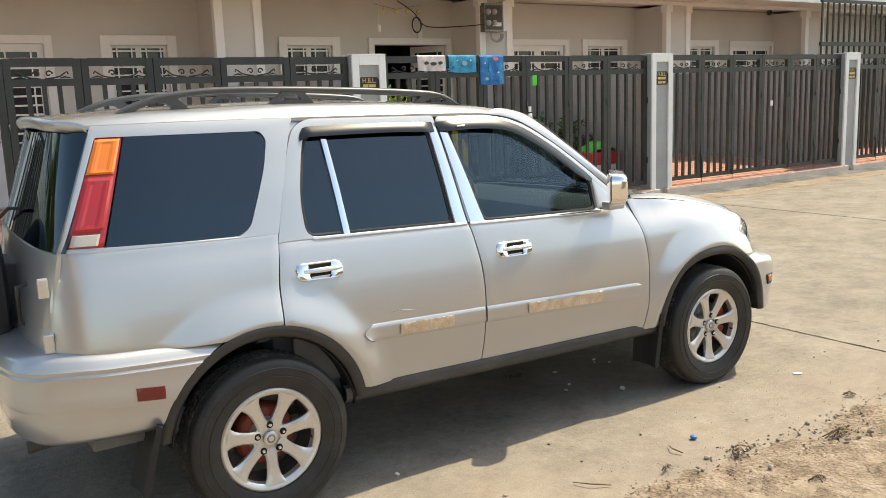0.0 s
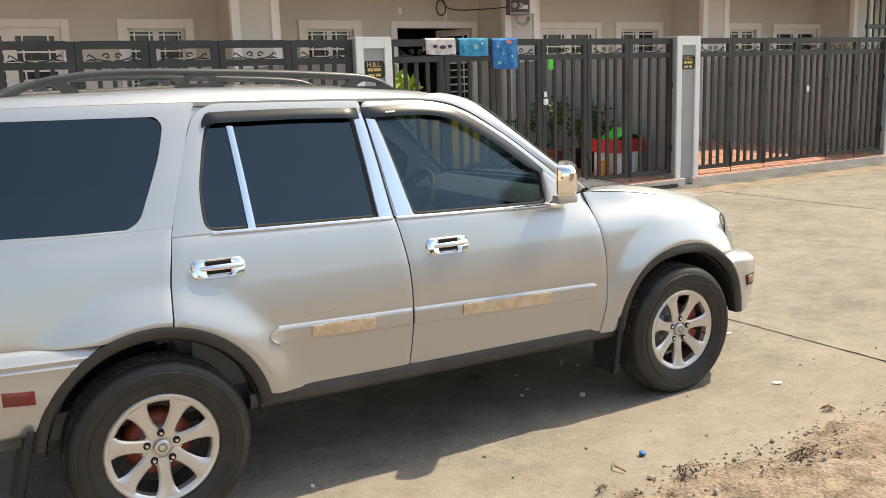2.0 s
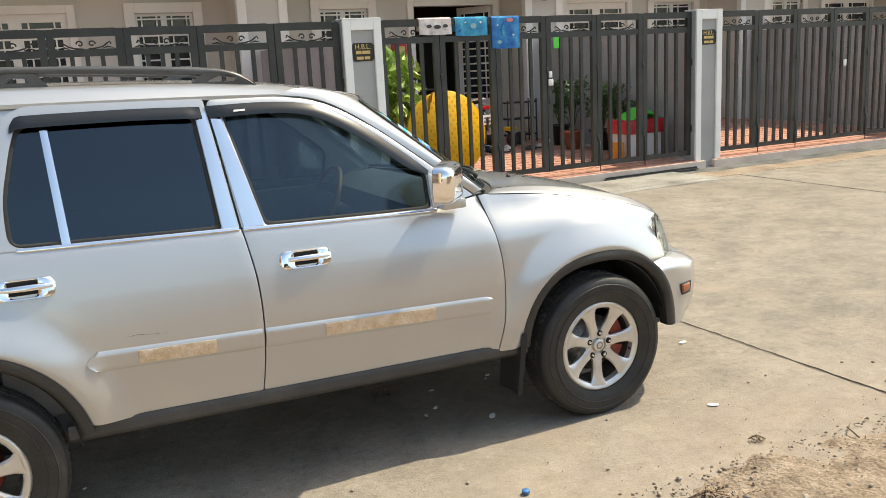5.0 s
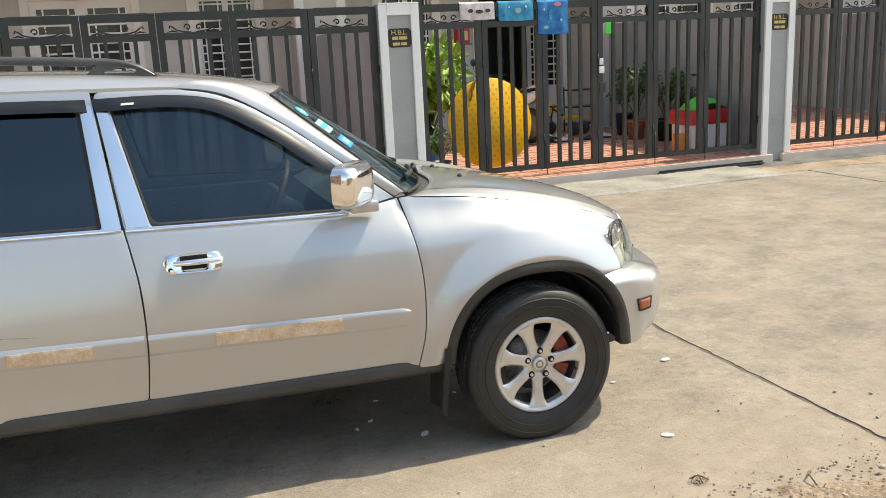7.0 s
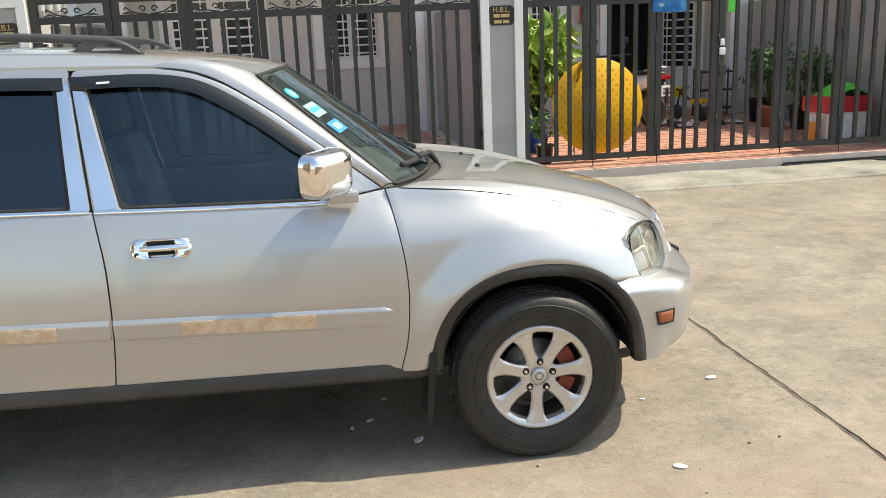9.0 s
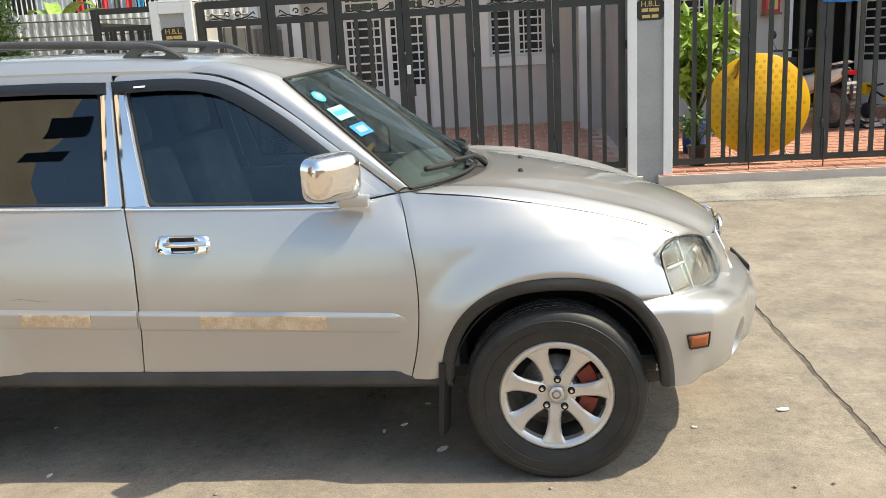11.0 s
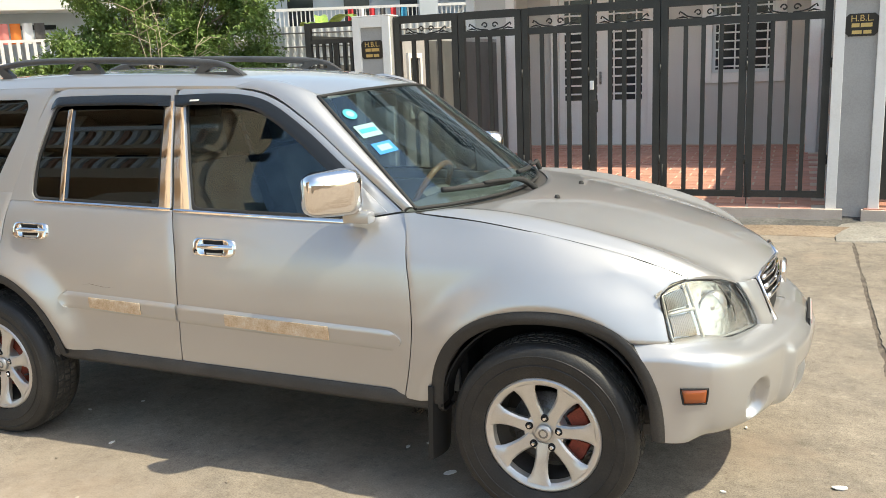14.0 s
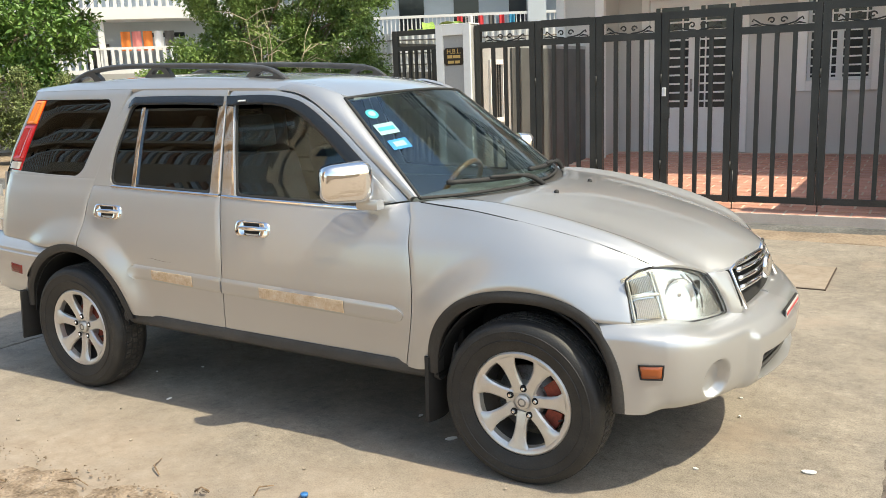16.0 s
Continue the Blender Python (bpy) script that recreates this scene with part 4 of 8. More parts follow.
    part("door_glass", shell(gl, (0, -s * 0.004, 0), 0), "tint_dark", rd, "dark tinted door glass", smooth=True)
    dv = side3(coons([(-0.897, 1.10), (-0.868, 1.10)], [(-0.915, 1.515), (-0.89, 1.515)], [(-0.897, 1.10), (-0.915, 1.515)], [(-0.868, 1.10), (-0.89, 1.515)], 3, 10), s, 0.0)
    part("divider", shell(dv, (0, -s * 0.016, 0), 0.002), "chrome", rd, "bright vertical window divider", smooth=True)
    # chrome covers on the two halves of the middle pillar, and the belt strip
    for nm, own, a in (("pillar_cover", fd, [(-0.262, 1.083), (-0.186, 1.083), (-0.285, 1.514), (-0.322, 1.517)]), ("pillar_cover", rd, [(-0.342, 1.086), (-0.284, 1.084), (-0.335, 1.515), (-0.373, 1.513)])):
        cg = side3(coons([a[0], a[1]], [a[3], a[2]], [a[0], a[3]], [a[1], a[2]], 4, 12), s, 0.0035)
        part(nm, shell(cg, (0, -s * 0.005, 0), 0.001), "chrome", own, "mirror-bright pillar cover", smooth=True)
    for own, a, b in ((fd, (-0.266, 1.0765), (0.55, 1.052)), (rd, (-1.04, 1.0985), (-0.282, 1.079))):
        sg = side3(coons([(a[0], a[1] - 0.006), (b[0], b[1] - 0.006)], [(a[0], a[1] + 0.007), (b[0], b[1] + 0.007)], [(a[0], a[1] - 0.006), (a[0], a[1] + 0.007)], [(b[0], b[1] - 0.006), (b[0], b[1] + 0.007)], 20, 4), s, 0.005)
        part("belt_strip", shell(sg, (0, -s * 0.01, 0), 0.002), "chrome", own, "thin bright belt strip", smooth=True)
    # smoked rain visors
    vt = [(-0.332, 1.538), (-0.10, 1.539), (0.060, 1.523), (0.178, 1.480), (0.338, 1.379), (0.490, 1.262), (0.545, 1.214)]
    vb = [(-0.322, 1.493), (-0.10, 1.496), (0.040, 1.482), (0.140, 1.445), (0.298, 1.348), (0.450, 1.234), (0.538, 1.196)]
    for own, t_, b_ in ((fd, vt, vb), (rd, [(-1.008, 1.512), (-0.990, 1.538), (-0.955, 1.546), (-0.60, 1.545), (-0.352, 1.537)], [(-1.012, 1.489), (-0.985, 1.499), (-0.94, 1.504), (-0.60, 1.503), (-0.348, 1.494)])):
        tc, bc = smooth_curve(t_, 40), smooth_curve(b_, 40)
        vg = side3(coons(bc, tc, [bc[0], tc[0]], [bc[-1], tc[-1]], 40, 8), s, 0.0)
        for j in range(8):
            lift = 0.012 + 0.013 * math.sin(math.pi * min(1, (j / 7) * 0.62 + 0.38))
            endf = np.minimum(1, np.minimum(np.arange(40), 39 - np.arange(40)) / 3.0)
            vg[j, :, 1] += s * (0.006 + (lift - 0.012) * endf)
        part("rain_visor", shell(vg, (0, -s * 0.004, 0), 0), "visor", own, "smoked plastic rain visor", smooth=True)
    # a plain bar for the mark on the front visor, and a scratch over the rear moulding
    if near:
        vm = side3(coons([(-0.232, 1.511), (-0.188, 1.512)], [(-0.230, 1.518), (-0.186, 1.519)], [(-0.232, 1.511), (-0.230, 1.518)], [(-0.188, 1.512), (-0.186, 1.519)], 5, 3), s, 0.0285)
        part("visor_mark", shell(vm, (0, -s * 0.004, 0), 0), "white_plastic", fd, "small white printed bar on the visor")
        sc = [(x, s * (half_width(x, z) - 0.0005), z) for x, z in ((-0.74, 0.752), (-0.70, 0.757), (-0.63, 0.748), (-0.57, 0.747))]
        part("scratch", tube_mesh("scratch", sc, [0.0006, 0.0013, 0.0013, 0.0006], 5), "steel", rd, "thin dark scratch in the paint")
    # door handles
    for own, hx, hz in ((fd, -0.048, 0.940), (rd, -1.040, 0.973)):
        build_handle(own, s, hx, hz, near)
    # side mouldings with worn golden strips
    for own, pts, strip in ((fd, [(-0.236, 0.620, 0.698), (0.775, 0.585, 0.663)], (0.0, 0.476)), (rd, [(-0.875, 0.646, 0.720), (-0.248, 0.622, 0.699)], (-0.702, -0.425))):
        (xa, za, zb), (xb, zc, zd) = pts
        mg = side3(coons([(xa, za), (xb, zc)], [(xa, zb), (xb, zd)], [(xa, za), (xa, zb)], [(xb, zc), (xb, zd)], 30, 8), s, 0.001)
        for j in range(8):
            mg[j, :, 1] += s * 0.007 * min(1, min(j, 7 - j) / 1.0 + 0.25)
        # the ends are rounded off
        for e in range(3):
            for q in range(8):
                cut = (0.045, 0.014, 0.002)[e] * (abs(q - 3.5) / 3.5) ** 2
                mg[q, (29 - e) if own is fd else e, 0] -= cut if own is fd else -cut
        part("side_moulding", shell(mg, (0, -s * 0.012, 0), 0.002), "paint", own, smooth=True)
        f = lambda x, k: za + (zc - za) * (x - xa) / (xb - xa) + k * (zb - za)
        a, b = strip
        pg = side3(coons([(a, f(a, 0.20)), (b, f(b, 0.16))], [(a, f(a, 0.83)), (b, f(b, 0.86))], [(a, f(a, 0.20)), (a, f(a, 0.83))], [(b, f(b, 0.16)), (b, f(b, 0.86))], 60, 8), s, 0.0135)
        for i_ in range(60):
            for j_ in range(8):
                pg[j_, i_, 1] += s * 0.0025 * (0.5 + 0.5 * fbm(i_ * 0.4, j_ * 0.5, 1.0, 3))
        part("gold_strip", shell(pg, (0, -s * 0.004, 0), 0.001), "gold", own, "worn golden strip, its print rubbed off", smooth=True)
    # front fender
    low = [F_SEAM[0], (0.82, 0.404), (0.880, 0.405)] + front_arch(0.0, 173, 48, 40) + [(1.66, 0.688), (1.735, 0.682)]
    hood_gap = [(0.76, 1.090), (0.82, 1.092), (1.05, 1.066), (1.30, 1.022), (1.55, 0.964), (1.70, 0.914), (1.776, 0.880)]
    rg = [(1.735, 0.682), (1.710, 0.77), (1.696, 0.832), (1.722, 0.866), (1.776, 0.880)]
    gap_w = lambda x: np.interp(x, [0.76, 0.82, 1.05, 1.30, 1.55, 1.70, 1.776], [0.720, 0.712, 0.708, 0.70, 0.685, 0.667, 0.648])
    zt = lambda x: np.interp(x, [p[0] for p in hood_gap], [p[1] for p in hood_gap])
    roll = lambda x, z: (half_width(x, zt(x)) - gap_w(min(max(x, 0.76), 1.776))) * max(0.0, min(1.0, (z - zt(x) + 0.17) / 0.17)) ** 2.4
    g = side3(coons(low, smooth_curve(hood_gap), smooth_curve(F_SEAM), rg, 70, 40, 0.0022), s, 0.0, roll)
    part("front_fender", shell(g, d), "paint", car, smooth=True)
    # quarter panel
    low = arc(-AX, ARCH_Z, R_ARCH, 80.5, 110, 20)[::-1]
    low = [(-2.062, 0.800), (-1.80, 0.780), (-1.60, 0.768)] + low[0:]
    top = [(-1.998, 1.150), (-1.6, 1.148), (-1.178, 1.142)]
    g = side3(coons(low, top, [(-2.062, 0.80), (-2.040, 0.98), (-1.998, 1.150)], smooth_curve([R_EDGE[0], R_EDGE[1], R_EDGE[2], (-1.178, 1.142)]), 50, 34, 0.0022), s)
    qp = part("quarter_panel", shell(g, d), "paint", car, smooth=True)
    # quarter glass with its frame, tail light beside it
    qo = [(-1.998, 1.141), (-1.815, 1.590), (-1.02, 1.587), (-1.045, 1.54), (-1.075, 1.46), (-1.135, 1.28), (-1.181, 1.132)]
    qi = [(-1.975, 1.162), (-1.808, 1.545), (-1.175, 1.538), (-1.155, 1.505), (-1.185, 1.40), (-1.290, 1.17), (-1.345, 1.138)]
    o, i = matched(qo, 0.012, qi, [0.004, 0.01, 0.03, 0.03, 0.1, 0.07, 0.05])
    part("window_surround", shell(side3(ring_grid(o, i, 5), s), (0, -s * 0.03, 0), 0.001, True), "paint", qp, smooth=True)
    gl = side3(coons([(-1.838, 1.153), (-1.345, 1.139)], [(-1.708, 1.545), (-1.20, 1.538), (-1.165, 1.52)], [(-1.838, 1.153), (-1.708, 1.545)], [(-1.345, 1.139), (-1.29, 1.17), (-1.185, 1.40), (-1.157, 1.49), (-1.165, 1.52)], 16, 12, 0.002), s, -0.004)
    part("quarter_glass", shell(gl, (0, -s * 0.005, 0), 0), "tint_dark", qp, "dark tinted quarter glass", smooth=True)
    bk = side3(coons([(-1.30, 1.11), (-1.085, 1.11)], [(-1.12, 1.588), (-0.93, 1.586)], [(-1.30, 1.11), (-1.12, 1.588)], [(-1.085, 1.11), (-0.98, 1.53), (-0.93, 1.586)], 8, 12), s, -0.016)
    part("pillar_inner", shell(bk, (0, -s * 0.006, 0), 0), "paint", qp, smooth=True)
    # tail light
    tl = part("tail_light", shell(side3(coons([(-1.978, 1.155), (-1.842, 1.152)], [(-1.812, 1.548), (-1.708, 1.548)], [(-1.978, 1.155), (-1.812, 1.548)], [(-1.842, 1.152), (-1.708, 1.548)], 6, 20), s, -0.006), (0, -s * 0.03, 0)), "red_lens", car, "tall red tail light")
    lerp = lambda a, b, t: (a[0] + (b[0] - a[0]) * t, a[1] + (b[1] - a[1]) * t)
    A, B, C, D = (-1.973, 1.160), (-1.848, 1.157), (-1.713, 1.544), (-1.810, 1.544)
    for nm, t0, t1, mt, e in (("reverse_lens", 0.02, 0.125, "clear_lens", 0.12), ("brake_lens", 0.145, 0.64, "red_lens", 0.04), ("turn_lens", 0.66, 0.985, "amber", 0.05)):
        a, b, c, d_ = lerp(A, D, t0), lerp(B, C, t0), lerp(B, C, t1), lerp(A, D, t1)
        a, b, c, d_ = lerp(a, b, e), lerp(b, a, e), lerp(c, d_, e), lerp(d_, c, e)
        lg = side3(coons([a, b], [d_, c], [a, d_], [b, c], 10, 16), s, 0.0)
        lg[1:-1, 1:-1, 1] += s * 0.007
        lg[2:-2, 3:-3, 1] -= s * (0.003 if mt != "clear_lens" else 0.0)
        part(nm, shell(lg, (0, -s * 0.02, 0), 0.001), mt, tl, {"clear_lens": "clear reversing lens", "red_lens": "red brake lens", "amber": "orange turn lens"}[mt])
    # black arch trims and sill
    for cx, a0, a1 in ((AX, 174, 1.5), (-AX, 172, 9)):
        o = front_arch(0.004, a0, a1, 48) if cx > 0 else arc(cx, ARCH_Z, R_ARCH + 0.004, a0, a1, 48)
        i = front_arch(-0.043, a0, a1, 48) if cx > 0 else arc(cx, ARCH_Z, R_ARCH - 0.040, a0, a1, 48)
        g2 = np.stack([np.array(o) + (np.array(i) - np.array(o)) * t for t in np.linspace(0, 1, 6)])
        g3 = side3(g2, s, 0.0)
        for j, lift in enumerate((0.001, 0.006, 0.009, 0.009, 0.006, -0.004)):
            for k in range(g3.shape[1]):
                x, z = g3[j, k, 0], g3[j, k, 2]
                # the forward leg lies on the bumper, which stands proud of the wing
                f = sm(1.52, 1.70, x) * sm(0.74, 0.66, z) if cx > 0 else 0.0
                g3[j, k, 1] += s * ((0.850 - abs(g3[j, k, 1])) * f + lift)
        part("arch_trim", shell(g3, (0, -s * 0.05, 0), 0), "arch_black", car, "black plastic wheel-arch trim", smooth=True)
        liner = []
        for r_, yy in ((R_ARCH - 0.044, 0.82), (R_ARCH - 0.040, 0.70), (R_ARCH - 0.040, 0.50), (0.05, 0.50)):
            liner.append([(x, s * yy, z) for x, z in arc(cx, ARCH_Z, r_, 176, 4, 30)])
        part("wheel_well", shell(np.array(liner), 0.006, 0), "gap", car, "dark inner wheel well", smooth=True)
    sx = np.linspace(-0.965, 0.93, 24)
    prof = [(0.462, 0.780), (0.456, 0.806), (0.440, 0.813), (0.412, 0.808), (0.396, 0.79), (0.394, 0.70), (0.44, 0.70)]
    sg = np.array([[(x, s * w, z - 0.018 * (x + 0.965)) for x in sx] for z, w in prof])
    part("sill", shell(sg, 0.004, 0), "black_trim", car, "dark plastic sill", smooth=True)
    # mud flaps
    for cx, wx, top, bot, lean in ((0.905, 0.20, 0.47, 0.175, -0.02), (-1.735, 0.22, 0.50, 0.215, -0.07)):
        fg = np.array([[(cx + lean * v + 0.020 * math.sin(u * math.pi), s * (0.63 + u * wx * (1 - 0.12 * v) + 0.02), top + (bot - top) * v) for u in np.linspace(0, 1, 8)] for v in np.linspace(0, 1, 8)])
        part("mud_flap", shell(fg, 0.022, 0), "rubber_black", car, "black rubber mud flap", smooth=True)
    # A pillar between door frame and windscreen
    out2 = smooth_curve([(-0.05, 1.564), (0.085, 1.545), (0.20, 1.500), (0.365, 1.393), (0.55, 1.250), (0.752, 1.094)], 30)
    inn3 = smooth_curve([(0.135, s * 0.512, 1.582), (0.235, s * 0.516, 1.556), (0.318, s * 0.524, 1.513), (0.46, s * 0.574, 1.393), (0.60, s * 0.622, 1.273), (0.735, s * 0.669, 1.157), (0.80, s * 0.692, 1.101)], 30)
    pg = np.zeros((6, 30, 3))
    for k in range(30):
        a = np.array((out2[k][0], s * half_width(*out2[k]), out2[k][1]))
        b = inn3[k]
        for j, t in enumerate(np.linspace(0, 1, 6)):
            bulge = 0.012 * math.sin(math.pi * t)
            pg[j, k] = a + (b - a) * t + np.array((0.3 * bulge, s * bulge, bulge))
    part("front_pillar", shell(pg, (0, -s * 0.02, -0.01), 0.002), "paint", car, smooth=True)
    # mirror
    mm = part("mirror_base", box(-0.05, 0.06, -0.03, 0.03, -0.008, 0.035, 0.012), "paint", car, "painted mirror foot", smooth=True)
    mm.matrix_basis = pose(0.600, s * 0.775, 1.064, 0, 0, 0)
    tri = [(0.535, 1.066), (0.690, 1.088), (0.540, 1.205)]
    tg = side3(coons([tri[0], tri[1]], [tri[2], (0.552, 1.200)], [tri[0], tri[2]], [tri[1], (0.552, 1.200)], 8, 8), s, 0.006)
    part("mirror_sail", shell(tg, (0, -s * 0.012, 0), 0.002), "paint", mm, "painted corner plate behind the mirror", smooth=True)
    bpy.context.view_layer.update()
    sail = mm.children[0]
    sail.matrix_parent_inverse = mm.matrix_basis.inverted()
    mb = bmesh.new()
    rows = []
    n = 40
    for t, k in ((-1.0, 0.90), (-0.97, 0.965), (-0.90, 1.0), (-0.5, 1.0), (0.0, 0.985), (0.4, 0.95), (0.7, 0.875), (0.88, 0.76), (0.97, 0.56), (1.0, 0.30)):
        ring = []
        for q in range(n):
            a = q * math.tau / n
            c, d_ = math.cos(a), math.sin(a)
            e = 0.42
            yy = 0.112 * math.copysign(abs(c) ** e, c)
            zz = 0.084 * math.copysign(abs(d_) ** e, d_)
            zz *= 1.0 - 0.06 * (s * yy / 0.108)
            ring.append(mb.verts.new((0.043 * t, yy * k, zz * k)))
        rows.append(ring)
    for p, q in zip(rows, rows[1:]):
        for i_ in range(n):
            mb.faces.new((p[i_], p[(i_ + 1) % n], q[(i_ + 1) % n], q[i_]))
    mb.faces.new(rows[0][::-1])
    mb.faces.new(rows[-1])
    head = part("mirror_shell", mb, "chrome", mm, "chromed mirror housing", smooth=True)
    head.matrix_basis = pose(-0.045, s * 0.085, 0.112, 0, 0, s * 40)
    mg = part("mirror_glass", box(-0.047, -0.0435, -0.085, 0.085, -0.060, 0.060, 0.001), "chrome", mm)
    mg.matrix_basis = head.matrix_basis.copy()
    # headlight
    build_headlight(s)
    # roof rail
    build_rail(s)
    return fd, rd


def build_handle(own, s, hx, hz, near):
    base = half_width(hx, hz)
    lay = lambda x, z, o: (hx + x, s * (half_width(hx + x, hz + z - 0.03 * x) + o), hz + z - 0.03 * x)
    surr = rounded([(-0.105, -0.037), (0.105, -0.034), (0.105, 0.036), (-0.105, 0.034)], 0.036, 64)
    hole = rounded([(-0.048, -0.028), (0.050, -0.028), (0.044, 0.027), (-0.038, 0.027)], [0.022, 0.022, 0.014, 0.014], 64)
    g = [surr + (hole - surr) * t for t in (0, 0.10, 0.35, 0.85, 1.0)]
    g3 = np.array([[lay(x, z, o) for x, z in row] for row, o in zip(g, (0.001, 0.008, 0.011, 0.010, 0.004))])
    part("handle_plate", shell(g3, (0, -s * 0.006, 0), 0.0, True), "chrome", own, "chrome door handle surround", smooth=True)
    cup = box(hx - 0.050, hx + 0.052, min(s * (base + 0.005), s * (base - 0.008)), max(s * (base + 0.005), s * (base - 0.008)), hz - 0.030, hz + 0.029, 0.004)
    part("handle_cup", cup, "gap", own, "dark handle recess")
    c = smooth_curve([(-0.070, 0.002, 0.011), (-0.035, 0.004, 0.018), (0.01, 0.005, 0.020), (0.055, 0.006, 0.017), (0.096, 0.006, 0.009)], 18)
    rows = []
    for k, (x, z, o) in enumerate(c):
        e = min(1.0, 0.45 + 0.55 * math.sin(math.pi * (k + 0.3) / 17.6) ** 0.4)
        rows.append([lay(x, z + 0.0105 * e * math.sin(a), o + 0.006 * math.cos(a)) for a in np.linspace(-math.pi / 2, math.pi / 2, 9)])
    part("handle_grip", shell(np.array(rows), (0, -s * 0.007, 0), 0), "chrome", own, "chrome pull handle", smooth=True)
    if own.name.startswith("front"):
        part("keyhole", lathe_mesh("keyhole", [(0.0, -0.002), (0.009, -0.002), (0.009, 0.006), (0, 0.006)], 14, "y"), "rubber_black", own, at=pose(hx - 0.082, s * (base + 0.0125), hz - 0.017))


def build_headlight(s):
    f = lambda x, y, z: (x, s * y, z)
    hw = lambda x, z: half_width(x, z) - 0.003
    top = smooth_curve([f(1.697, 0.752, 0.846), f(1.735, 0.704, 0.868), f(1.785, 0.643, 0.875), f(1.862, 0.540, 0.856), f(1.922, 0.446, 0.820)], 30)
    bot = smooth_curve([f(1.738, hw(1.738, 0.684), 0.684), f(1.835, 0.678, 0.668), f(1.930, 0.535, 0.660), f(1.994, 0.392, 0.660)], 30)
    lef = smooth_curve([bot[0], f(1.712, hw(1.712, 0.770), 0.770), top[0]], 12)
    rig = smooth_curve([bot[-1], f(1.964, 0.416, 0.742), top[-1]], 12)
    g = coons(bot, top, lef, rig, 40, 24, 0.002)
    # corners drawn in
    for cj, ci in ((0, 0), (0, 39), (23, 0), (23, 39)):
        for dj in range(4):
            for di in range(5):
                j, i = (dj if cj == 0 else 23 - dj), (di if ci == 0 else 39 - di)
                k = max(0.0, 1 - math.hypot(di / 4, dj / 3))
                g[j, i] += (g[11, 19] - g[cj, ci]) * 0.030 * k
    n = np.array((0.62, s * 0.55, 0.25))
    for j in range(24):
        for i in range(40):
            g[j, i] += n * 0.024 * math.sin(math.pi * j / 23) ** 0.6 * math.sin(math.pi * i / 39) ** 0.5
    hl = part("headlight", shell(g, tuple(-n * 0.003), 0), "lamp_glass", car, "clear wrap-round headlight glass", smooth=True)
    flat = coons(bot, top, lef, rig, 40, 24, 0.0)
    part("lamp_bowl", shell(flat - n * 0.030, tuple(-n * 0.006), 0), "reflector", hl, "bright silvered reflector", smooth=True)
    ring = list(g[0]) + list(g[1:, -1]) + list(g[-1][::-1][1:]) + list(g[1:-1, 0][::-1])
    part("lamp_seal", tube_mesh("lamp_seal", [tuple(p - n * 0.006) for p in ring] + [tuple(ring[0] - n * 0.006)], 0.0034, 6, False), "rubber_black", hl)

    def cell(u, v, d):
        """A point behind the glass, u along the lamp and v up."""
        x, y = min(u, 0.999) * 39, min(v, 0.999) * 23
        a, b = int(x), int(y)
        lo = flat[b, a] + (flat[b, a + 1] - flat[b, a]) * (x - a)
        hi = flat[b + 1, a] + (flat[b + 1, a + 1] - flat[b + 1, a]) * (x - a)
        return lo + (hi - lo) * (y - b) - n * d

    # two fluted cells beside the wing, framed in pale plastic
    for v0, v1, mt, lb in ((0.60, 0.88, "lamp_flute", "grey fluted marker cell"), (0.13, 0.49, "lamp_amber", "fluted turn-signal cell with an amber cast")):
        pts = np.array([[cell(0.07 + 0.21 * a / 25, v0 + (v1 - v0) * b / 7, 0.016 + 0.0022 * (a % 2) + 0.004 * (2 * b / 7 - 1) ** 2) for a in range(26)] for b in range(8)])
        part("lamp_cell", shell(pts, tuple(-n * 0.004), 0), mt, hl, lb)
    for u in (0.035, 0.315):
        part("cell_frame", tube_mesh("cell_frame", [tuple(cell(u, v, 0.012)) for v in np.linspace(0.06, 0.93, 10)], 0.006 if u > 0.1 else 0.005, 8), "lamp_frame", hl)
    part("cell_frame", tube_mesh("cell_frame", [tuple(cell(u, 0.54, 0.012)) for u in np.linspace(0.05, 0.31, 6)], 0.006, 8), "lamp_frame", hl)
    # round main bowl with a dark step on its inner side
    at = Matrix.Translation(Vector(cell(0.54, 0.50, 0.030))) @ pose(0, 0, 0, 0, 0, s * 42)
    part("main_bowl", lathe_mesh("main_bowl", [(0.0, -0.030), (0.022, -0.026), (0.042, -0.014), (0.058, 0.004), (0.062, 0.005), (0.064, 0.0)], 36, "x"), "reflector", hl, "round silvered bowl", smooth=True, at=at)
    part("bulb_cap", lathe_mesh("bulb_cap", [(0.0, 0.006), (0.008, 0.004), (0.010, -0.006), (0.008, -0.02)], 18, "x"), "chrome", hl, smooth=True, at=at)
    part("bowl_step", tube_mesh("bowl_step", [tuple(cell(0.66 + 0.10 * math.sin(v * math.pi), v, 0.014)) for v in np.linspace(0.22, 0.90, 16)], [0.002] + [0.0036] * 14 + [0.002], 6), "steel", hl, "dark step beside the bowl")


